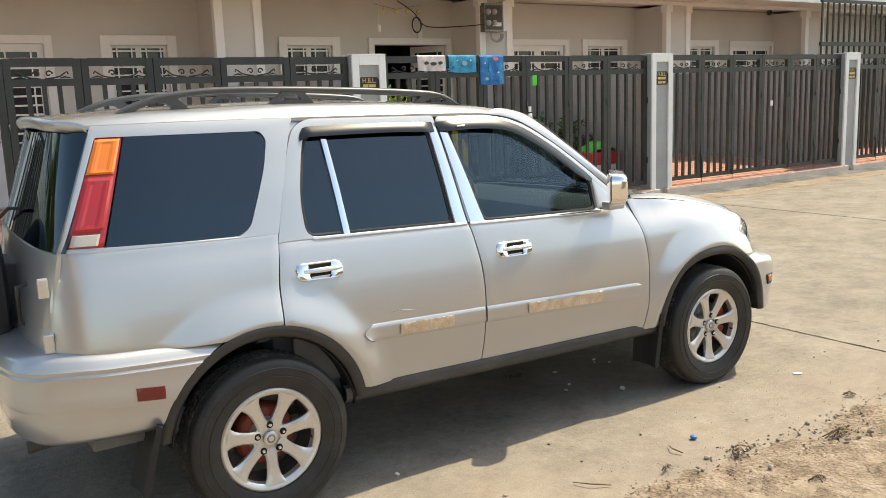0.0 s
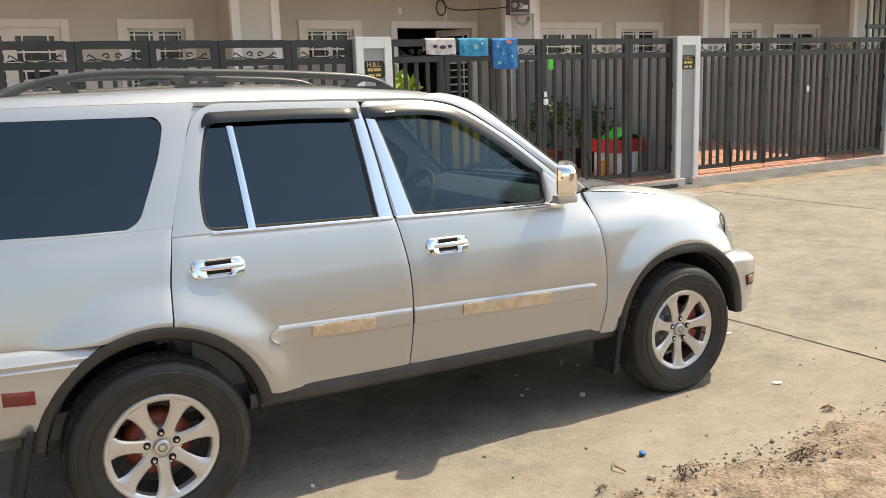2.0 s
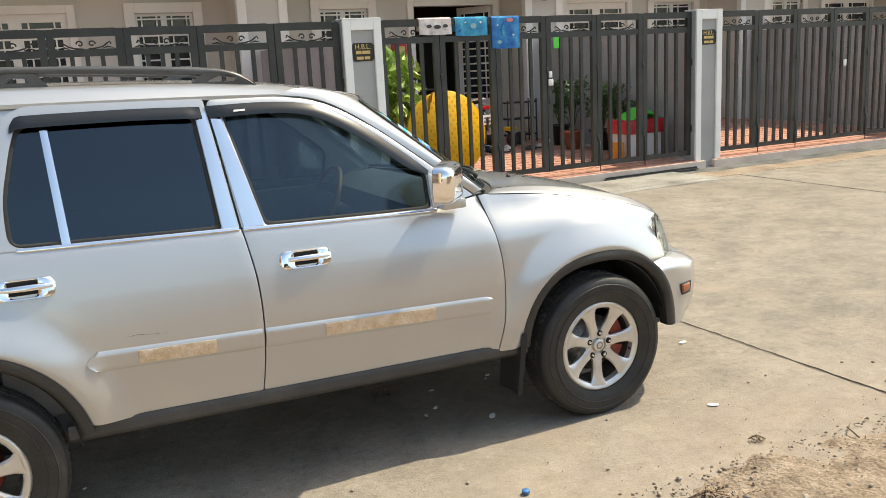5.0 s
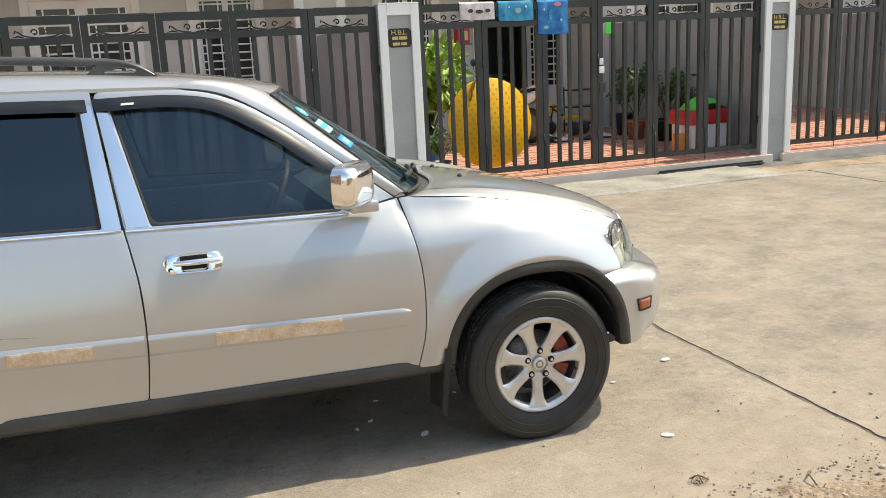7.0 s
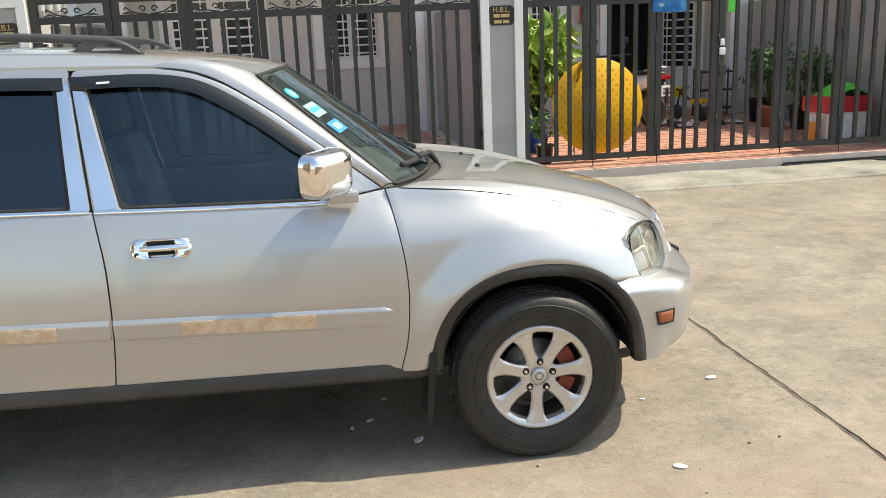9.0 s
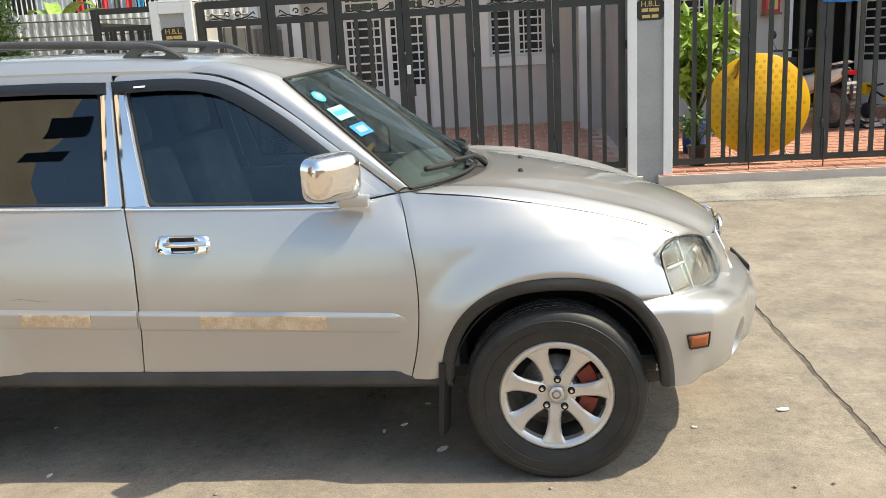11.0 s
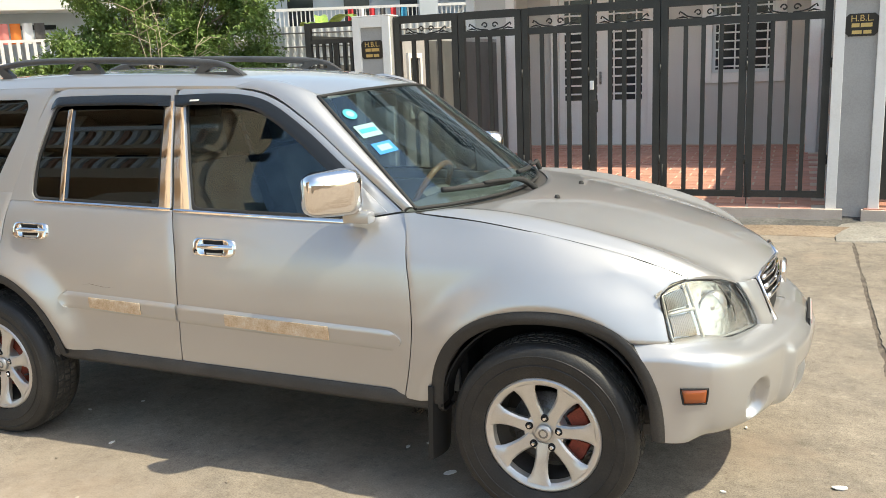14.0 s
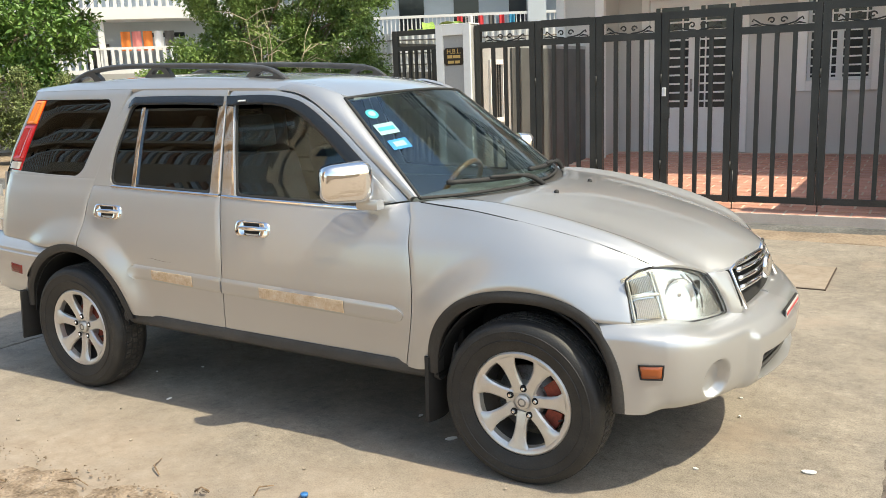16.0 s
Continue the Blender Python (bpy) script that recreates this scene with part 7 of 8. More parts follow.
def build_cooler():
    x, y = 9.62, 10.25
    c = thing("cooler_box", "white plastic cooler with red rim under a green cover", "cooler", at=pose(x, y, yard_z(y), 0, 0, 4))
    part("body", box(-0.30, 0.30, -0.22, 0.22, 0.0, 0.40, 0.03), "white_plastic", c, smooth=True)
    part("rim", box(-0.335, 0.335, -0.25, 0.25, 0.36, 0.56, 0.03), "red_plastic", c, "red plastic crate rim", smooth=True)
    g = np.array([[(0.04 + 0.27 * u, 0.2 * v, 0.56 + 0.17 * (1 - abs(u) ** 2.2) * (1 - 0.6 * abs(v) ** 2) + 0.02 * fbm(u * 2, v * 2, 1.5, 3)) for u in np.linspace(-1, 1, 16)] for v in np.linspace(-1, 1, 12)])
    part("cover", shell(g, (0, 0, -0.006), 0), "green_plastic", c, "bright green crumpled cover", smooth=True)
    for xx in (-0.15, 0.0, 0.15):
        part("rib", box(xx - 0.012, xx + 0.012, -0.232, -0.218, 0.03, 0.36, 0.003), "white_plastic", c)
    j = thing("jerrycan", "orange plastic jug standing on the yard tiles", "jug", at=pose(9.20, 10.12, yard_z(10.1)))
    part("body", box(-0.07, 0.07, -0.06, 0.06, 0.0, 0.27, 0.025), "orange_plastic", j, smooth=True)
    part("neck", lathe_mesh("neck", [(0.0, 0.33), (0.025, 0.33), (0.025, 0.27), (0.05, 0.26)], 14, "z"), "white_plastic", j, "white screw cap")


def build_gate_clutter():
    k = thing("padlock", "white padlock and tag hanging on the gate latch", "padlock", at=pose(7.655, FENCE_Y - 0.034, 1.40))
    part("lock_body", box(-0.035, 0.035, -0.02, 0.0, -0.09, -0.01, 0.008), "white_plastic", k, smooth=True)
    part("lock_tag", box(-0.025, 0.025, -0.012, 0.0, 0.01, 0.085, 0.006), "white_plastic", k, smooth=True)
    g = thing("tape_tag", "bright green tag tied to the gate", "tag", at=pose(7.75, FENCE_Y - 0.034, 1.84))
    part("tag", box(-0.04, 0.04, -0.008, 0.0, -0.075, 0.06, 0.004), "green_plastic", g)
    for x, w in ((2.66, 0.02), (12.97, 0.03)):
        m = thing("latch", "worn pale latch on the gate", "latch", at=pose(x, FENCE_Y - 0.031, 1.34))
        part("latch_plate", box(-w, w, -0.014, 0.0, -0.03, 0.06, 0.004), "white_plastic", m)
    # meters and cables on the party-wall fin
    x = 10.10
    m = thing("meter_box", "grey electricity meter box with clear front and coiled cables", "meter box", at=pose(x, FIN_Y - 0.02, 2.82))
    part("case", box(-0.28, 0.16, -0.14, 0.02, 0.0, 0.52, 0.012), "steel", m)
    for a in (-0.20, -0.06):
        for z in (0.16, 0.36):
            part("meter", lathe_mesh("meter", [(0.0, -0.185), (0.045, -0.182), (0.055, -0.14)], 18, "y"), "pillar_grey", m, at=pose(a, 0, z))
    part("inner_board", box(-0.26, 0.13, -0.146, -0.141, 0.04, 0.48, 0.002), "room_dark", m)
    part("inner_label", box(-0.10, 0.10, -0.152, -0.147, 0.10, 0.17, 0.002), "white_plastic", m)
    part("side_box", box(0.17, 0.29, -0.12, 0.02, 0.02, 0.56, 0.012), "white_plastic", m, "narrow white switch box")
    for q in range(4):
        loop = [(0.02 + (0.11 + 0.012 * q) * math.cos(a), -0.08 - 0.012 * q, -0.06 + (0.09 + 0.012 * q) * math.sin(a)) for a in np.linspace(0.3, -math.pi - 0.3, 16)]
        part("cable_loop", tube_mesh("cable_loop", loop, 0.009, 6), "pillar_grey", m)
    c = thing("cable", "black electric cable slung along the wall", "cable")
    part("run", tube_mesh("run", [tuple(p) for p in smooth_curve([(10.0, 13.3, 2.98), (9.5, 13.5, 2.93), (9.1, 14.2, 2.98), (8.95, 14.4, 3.25), (8.6, 14.4, 3.45)], 24)], 0.010, 6), "black_plastic", c)
    part("coil", tube_mesh("coil", [(8.98 + 0.10 * math.cos(a), 14.36, 3.02 + 0.14 * math.sin(a)) for a in np.linspace(0, 9, 28)], 0.014, 6), "black_plastic", c)
    s = thing("light_switch", "small white switch on the house wall", "switch", at=pose(9.12, WALL_Y, 2.86))
    part("plate", box(-0.05, 0.05, -0.03, 0.0, -0.09, 0.14, 0.006), "white_plastic", s)
    h = thing("hanging_ornament", "string of small gilt ornaments under the soffit", "ornament", at=pose(7.9, 13.3, 3.5))
    part("string", tube_mesh("string", [(-0.45, 0, -0.25), (0.0, 0, -0.33), (0.5, 0, -0.25)], 0.003, 5), "black_plastic", h)
    for q, xx in enumerate((-0.25, 0.0, 0.22, 0.45)):
        part("charm", lathe_mesh("charm", [(0.0, 0.05), (0.03, 0.02), (0.035, -0.02), (0, -0.06)], 8, "z"), "gilt", h, at=pose(xx, 0, -0.36))
    b = thing("pendant_lamp", "small white hanging lamp", "lamp", at=pose(7.55, 13.3, 3.52))
    part("flex", tube_mesh("flex", [(0, 0, 0), (0, 0, -0.62)], 0.003, 5), "white_plastic", b)
    part("bulb", lathe_mesh("bulb", [(0.0, -0.74), (0.03, -0.72), (0.035, -0.67), (0.02, -0.62), (0, -0.61)], 14, "z"), "white_plastic", b)
    for xx in (12.6, 15.0):
        l = thing("ceiling_light", "round ceiling light with a dark rim under the soffit", "lamp", "soffit lights", at=pose(xx, 12.4, 3.52))
        part("frame", lathe_mesh("frame", [(0.20, 0.0), (0.21, -0.05), (0.17, -0.07), (0.15, -0.05)], 28, "z"), "black_plastic", l)
        part("diffuser", lathe_mesh("diffuser", [(0.16, -0.04), (0.12, -0.075), (0.0, -0.085)], 28, "z"), "white_plastic", l)
    d = thing("dome_camera", "small dark dome camera under the beam", "camera", at=pose(19.4, 14.2, 3.45))
    part("dome", lathe_mesh("dome", [(0.06, 0.07), (0.06, 0.0), (0.045, -0.045), (0.0, -0.06)], 16, "z"), "black_plastic", d)
    a = thing("wall_altar", "small red wall shrine beside the door", "shrine", at=pose(7.75, WALL_Y, 1.78))
    part("case", box(-0.11, 0.11, -0.20, 0.0, 0.0, 0.26, 0.01), "red_plastic", a)
    part("shelf", box(-0.13, 0.13, -0.24, 0.0, -0.03, 0.0, 0.005), "wood_rim", a)
    part("recess", box(-0.07, 0.07, -0.206, -0.198, 0.05, 0.2, 0.004), "gilt", a)


def build_yard_clutter():
    build_pot("potted_shrub", "tall leafy lime-green shrub in a blue bucket", 5.86, 10.75, 0.17, 0.42, "blue_plastic", "leaf_lime", 0.42, 1.55, 21, 0.20, 34, 26)
    build_pot("pot_plant", "small bushy plant in a dark pot beside the gate", 5.72, 9.88, 0.11, 0.22, "black_plastic", "leaf", 0.15, 0.62, 22, 0.07, 14, 16)
    for k, (x, y, r, hh, mt) in enumerate(((9.72, 12.35, 0.16, 0.34, "black_plastic"), (9.55, 11.75, 0.15, 0.30, "terracotta"), (9.82, 11.35, 0.19, 0.32, "black_plastic"), (9.75, 10.85, 0.17, 0.34, "black_plastic"))):
        build_pot("pot_plant", "dark green plant in a terracotta pot by the yard wall" if mt == "terracotta" else "dark green plant in a black pot by the yard wall", x, y, r, hh, mt, "leaf_dark", 0.24, 1.0 + 0.1 * (k % 2), 30 + k, 0.09, 16, 18)
    build_motorbike(7.75, 12.75, 20)
    # a small toy tricycle and shoes by the wall
    t = thing("tricycle", "small black and yellow toy tricycle", "tricycle", at=pose(8.95, 12.9, yard_z(12.9), 0, 0, 35))
    for xx, yy in ((0, 0.3), (-0.16, -0.22), (0.16, -0.22)):
        part("wheel", lathe_mesh("wheel", [(0.0, -0.02), (0.10, -0.02), (0.115, 0.0), (0.10, 0.02), (0, 0.02)], 20, "x"), "black_plastic", t, at=pose(xx, yy, 0.115))
    part("frame", tube_mesh("frame", [(0, 0.3, 0.12), (0, 0.25, 0.42), (0, -0.1, 0.22), (0, -0.22, 0.12)], 0.018, 8), "black_plastic", t)
    part("seat", box(-0.10, 0.10, -0.20, 0.02, 0.26, 0.32, 0.02), "yellow_vinyl", t, smooth=True)
    part("handlebar", tube_mesh("handlebar", [(-0.18, 0.2, 0.48), (0, 0.25, 0.45), (0.18, 0.2, 0.48)], 0.014, 8), "black_plastic", t)
    part("basket", box(-0.12, 0.12, 0.26, 0.44, 0.34, 0.50, 0.02), "yellow_vinyl", t, smooth=True)
    s = thing("shelf_rack", "low dark rack with odds and ends by the wall", "rack", at=pose(9.45, 13.25, yard_z(13.2)))
    for z in (0.12, 0.40, 0.68):
        part("shelf", box(-0.30, 0.30, -0.14, 0.14, z, z + 0.025, 0.004), "black_plastic", s)
    for xx in (-0.29, 0.29):
        for yy in (-0.13, 0.13):
            part("leg", tube_mesh("leg", [(xx, yy, 0.0), (xx, yy, 0.74)], 0.012, 6), "black_plastic", s)
    rnd = random.Random(8)
    for k in range(9):
        x, y = 8.55 + rnd.uniform(-0.35, 0.75), 12.35 + rnd.uniform(-0.25, 0.35)
        sh = thing("shoe", "worn slip-on shoe on the yard tiles", "shoe", "shoes in the yard", at=pose(x, y, yard_z(y), 0, 0, rnd.uniform(0, 360)))
        part("sole", box(-0.045, 0.045, -0.125, 0.125, 0.0, 0.025, 0.010), "black_plastic", sh, smooth=True)
        up = np.array([[(w * math.sin(a), yy, 0.02 + hh * math.cos(a)) for a in np.linspace(-1.5, 1.5, 9)] for yy, w, hh in ((-0.11, 0.03, 0.03), (-0.06, 0.042, 0.06), (0.0, 0.043, 0.055), (0.05, 0.043, 0.035), (0.11, 0.03, 0.015))])
        part("upper", shell(up, 0.004, 0), ("white_plastic", "black_plastic", "towel_white")[k % 3], sh, smooth=True)
    # dark sheet screen in the first yard and a little barred vent
    p = thing("sheet_screen", "dark grey ribbed sheet screen along the yard wall", "screen", at=pose(0.30, 0, 0))
    for k in range(10):
        y0 = 10.75 + k * 0.265
        part("sheet", box(0.0, 0.02 + 0.008 * (k % 2), y0, y0 + 0.262, 0.16, 1.93, 0.003), "sheet_grey", p)
    v = thing("vent_grille", "small white framed grille in the yard wall", "grille", at=pose(0.292, 10.15, 1.0))
    for y0, y1, z0, z1 in ((-0.03, 0.03, 0, 0.78), (0.32, 0.38, 0, 0.78), (0.03, 0.32, 0.72, 0.78), (0.03, 0.32, 0, 0.06)):
        part("frame", box(0.0, 0.03, y0, y1, z0, z1), "white_trim", v)
    for k in range(4):
        part("bar", box(0.005, 0.02, 0.07 + 0.065 * k, 0.085 + 0.065 * k, 0.06, 0.72), "gate", v)
    # cage of dark bars over the far gate
    c = thing("bar_cage", "dark steel bar screen rising above the far fence", "screen", at=pose(0, 11.0, 0))
    part("rail", boxes_mesh("rail", [(16.68, 22.5, -0.03, 0.03, 2.42, 2.50)]), "gate", c)
    part("rail", boxes_mesh("rail", [(16.68, 22.5, -0.03, 0.03, 3.30, 3.36)]), "gate", c)
    for k in range(30):
        part("bar", boxes_mesh("bar", [(16.70 + 0.2 * k, 16.735 + 0.2 * k, -0.015, 0.015, 0.2, 3.30)]), "gate", c)


build_round_table()
build_towel(5.87, 6.29, 0.18, 0.14, "towel_white", "greyish pink printed towel drying over the gate", [(0.3, 0.09, 0.03, 0.02, "gate"), (0.55, 0.10, 0.045, 0.022, "gate"), (0.8, 0.09, 0.03, 0.02, "gate")])
build_towel(6.34, 6.77, 0.205, 0.16, "towel_teal", "teal towel with pale prints drying over the gate", [(0.14, 0.15, 0.014, 0.016, "towel_blue"), (0.55, 0.10, 0.04, 0.030, "sticker_pale"), (0.78, 0.06, 0.012, 0.012, "white_plastic"), (0.3, 0.06, 0.01, 0.01, "white_plastic")])
build_towel(6.83, 7.22, 0.37, 0.3, "towel_blue", "blue towel with a coral planet print drying over the gate", [(0.64, 0.045, 0.045, 0.022, "pink"), (0.40, 0.16, 0.022, 0.06, "towel_teal"), (0.2, 0.1, 0.01, 0.01, "white_plastic"), (0.75, 0.22, 0.012, 0.012, "white_plastic"), (0.25, 0.3, 0.03, 0.02, "sticker_pale")])
build_cooler()
build_gate_clutter()
build_yard_clutter()


# ---- beyond the first pillar: neighbour gate, sheet fence, trees, far houses ----
def build_left_side():
    g = thing("corner_gate", "black steel bar gate leaf beside the last pillar", "gate", at=pose(-0.02, 9.62, 0))
    part("post", boxes_mesh("post", [(-0.74, -0.67, -0.03, 0.03, 0.1, 2.16)]), "gate", g)
    part("post", boxes_mesh("post", [(-0.07, 0.0, -0.03, 0.03, 0.1, 2.16)]), "gate", g)
    for z0, z1 in ((2.10, 2.16), (1.92, 1.97), (0.25, 0.31)):
        part("rail", boxes_mesh("rail", [(-0.67, -0.07, -0.025, 0.025, z0, z1)]), "gate", g)
    for k in range(6):
        x = -0.60 + 0.09 * k
        part("bar", boxes_mesh("bar", [(x - 0.016, x + 0.016, -0.014, 0.014, 0.31, 1.92)]), "gate", g)
    for y in np.arange(0.35, 3.5, 0.28):
        part("side_bar", boxes_mesh("side_bar", [(-0.735, -0.70, y, y + 0.035, 0.1, 1.95)]), "gate", g)
    part("side_rail", boxes_mesh("side_rail", [(-0.735, -0.70, 0.03, 3.6, 1.95, 2.02)]), "gate", g)

    f = thing("sheet_fence", "whitish corrugated sheet fence on a low block wall", "fence")
    for a, b in (((-9.5, 21.2), (-7.95, 20.5)), ((-7.95, 20.5), (-2.0, 23.5))):
        a, b = Vector((*a, 0)), Vector((*b, 0))
        L = (b - a).length
        d, n = (b - a) / L, Vector((-(b - a).y, (b - a).x, 0)) / L
        k = int(L / 0.045)
        grid = np.array([[tuple(a + d * (L * i / k) + n * (0.022 * (1, 1, -1, -1)[i % 4]) + Vector((0, 0, z))) for i in range(k + 1)] for z in (1.75, 2.25, 2.78)])
        part("sheet", shell(grid, 0.003, 0), "zinc", f)
        for z in (1.95, 2.25, 2.6):
            part("rail", tube_mesh("rail", [tuple(a + n * -0.05 + Vector((0, 0, z))), tuple(b + n * -0.05 + Vector((0, 0, z)))], 0.02, 6), "steel", f)
        wb = bmesh.new()
        add_box(wb, 0, L, -0.08, 0.08, 0.0, 1.75)
        ob = part("block_wall", wb, "kerb", f)
        ob.matrix_basis = Matrix.Translation(a) @ Matrix.Rotation(math.atan2(d.y, d.x), 4, "Z")

    build_tree("tree", "broad feathery green tree with pale bare branches", -8.3, 15.6, [(0.2, 0.1, 2.6, 1.2), (-0.8, -0.6, 2.0, 0.9), (1.4, 1.0, 2.3, 1.1), (0.7, 0.5, 3.8, 1.2), (-0.5, -0.4, 3.6, 1.0), (0.3, 0.2, 5.0, 1.1), (1.9, 1.4, 3.2, 0.8), (-1.5, -1.1, 1.75, 0.55), (0.8, 0.3, 1.5, 0.9), (-0.6, -0.6, 1.2, 0.8), (1.8, 1.5, 1.5, 0.8)], 0.095, 215, 0.30, 41, "leaf_fine", 0.10, 460)
    build_tree("tree", "dense dark-green broad-leaved tree", -16.8, 13.9, [(0, 0, 3.4, 1.6), (1.7, 1.2, 3.2, 1.3), (-1.6, -1.0, 3.2, 1.5), (0.5, 0.4, 5.0, 1.6), (2.2, 1.9, 4.6, 1.1), (-1.2, -1.0, 5.2, 1.5), (0.6, 0.8, 6.4, 1.4), (1.5, 1.0, 2.2, 0.9)], 0.17, 95, 0.40, 51, "leaf", 0.16, 420)
    for k, (x, y, h) in enumerate(((-13.6, 12.4, 2.7), (-12.9, 12.9, 2.1), (-14.4, 11.9, 2.6), (-12.2, 13.5, 1.9), (-15.2, 11.3, 2.7))):
        build_tree("hedge_shrub", "yellow-green needle-leaved hedge shrub", x, y, [(0, 0, h * 0.25, 0.42), (0.1, 0, h * 0.5, 0.42), (0, 0.1, h * 0.72, 0.34), (0, 0, h * 0.92, 0.2), (0.3, 0.1, h * 0.35, 0.3), (-0.3, -0.1, h * 0.45, 0.3)], 0.08, 46, 0.17, 61 + k, "leaf_hedge", 0.04, 190, 0.0, "shrub")
    # pale bare branches before the feathery tree
    rb = random.Random(77)
    d = thing("dry_branches", "pale leafless branches standing before the green tree", "branches", at=pose(-6.9, 14.6, 0))
    for k in range(6):
        a, lean = rb.uniform(0, math.tau), rb.uniform(0.25, 0.9)
        h = rb.uniform(2.2, 3.4)
        pts = [(0.1 * math.cos(a), 0.1 * math.sin(a), 0.0)]
        for q in range(1, 8):
            t = q / 7
            pts.append((lean * t * math.cos(a) + rb.uniform(-0.06, 0.06), lean * t * math.sin(a) + rb.uniform(-0.06, 0.06), h * t))
        br = part("branch", tube_mesh("branch", pts, [0.022 * (1 - 0.85 * q / 7) for q in range(8)], 6), "branch_pale", d)
        for q in range(5):
            m = pts[rb.randint(3, 7)]
            b = rb.uniform(0, math.tau)
            L = rb.uniform(0.3, 0.8)
            part("twig", tube_mesh("twig", [m, (m[0] + L * 0.5 * math.cos(b), m[1] + L * 0.5 * math.sin(b), m[2] + L * 0.25), (m[0] + L * math.cos(b), m[1] + L * math.sin(b), m[2] + L * rb.uniform(-0.1, 0.6))], [0.010, 0.007, 0.003], 5), "branch_pale", br)
    # banana plant
    b = thing("banana_plant", "young banana plant with broad yellow-green leaves", "plant", at=pose(-8.4, 23.6, 0))
    part("stem", tube_mesh("stem", [(0, 0, 0), (0.03, 0, 1.3), (0, 0, 2.6)], [0.13, 0.1, 0.05], 12), "leaf_lime", b)
    for k, (a, el, L) in enumerate(((2.6, 62, 1.5), (0.2, 55, 1.5), (1.4, 75, 1.7), (3.6, 48, 1.4), (-0.5, 66, 1.6), (0.8, 40, 1.3), (2.2, 80, 1.7))):
        rows = []
        for t in np.linspace(0, 1, 9):
            e = radians(el - 70 * t * t)
            p = np.array((math.cos(a) * L * t * math.cos(e * 0.6), math.sin(a) * L * t * math.cos(e * 0.6), 2.4 + L * t * math.sin(radians(el)) - 0.55 * L * t * t * t))
            w = 0.20 * math.sin(math.pi * min(1, t * 0.9 + 0.08)) ** 0.7
            side = np.array((-math.sin(a), math.cos(a), 0))
            rows.append([p - side * w + (0, 0, 0.05), p - side * w * 0.5 + (0, 0, 0.02), p, p + side * w * 0.5 + (0, 0, 0.02), p + side * w + (0, 0, 0.05)])
        part("leaf_blade", shell(np.array(rows), 0.004, 0), "leaf_lime", b, smooth=True)
    w = thing("garden_wall", "low beige boundary wall behind the shrubs", "wall", "", "structure")
    part("wall", box(-2.0, 26.0, -0.1, 0.1, 0.0, 2.0), "pillar_grey", w, at=pose(-24.0, 8.0, 0, 0, 0, 45))
    t = thing("blue_sheet", "bright blue plastic sheet hung at the lane's far end", "tarpaulin", at=pose(-11.9, 11.15, 0))
    part("sheet", shell(np.array([[(-1.6 * u, -1.0 * u + 0.03 * math.sin(u * 20), 0.05 + 1.75 * v) for u in np.linspace(0, 1, 24)] for v in np.linspace(0, 1, 6)]), 0.01, 0), "blue_plastic", t, smooth=True)


def railing(parent, x0, x1, y, z0, z1, step, mat="far_white", r=0.03, name="baluster"):
    part("handrail", boxes_mesh("handrail", [(x0, x1, y - 0.06, y + 0.06, z1 - 0.1, z1)]), mat, parent)
    n = int((x1 - x0) / step)
    for k in range(n + 1):
        x = x0 + (x1 - x0) * k / n
        part(name, boxes_mesh(name, [(x - r, x + r, y - r, y + r, z0, z1 - 0.1)]), mat, parent)


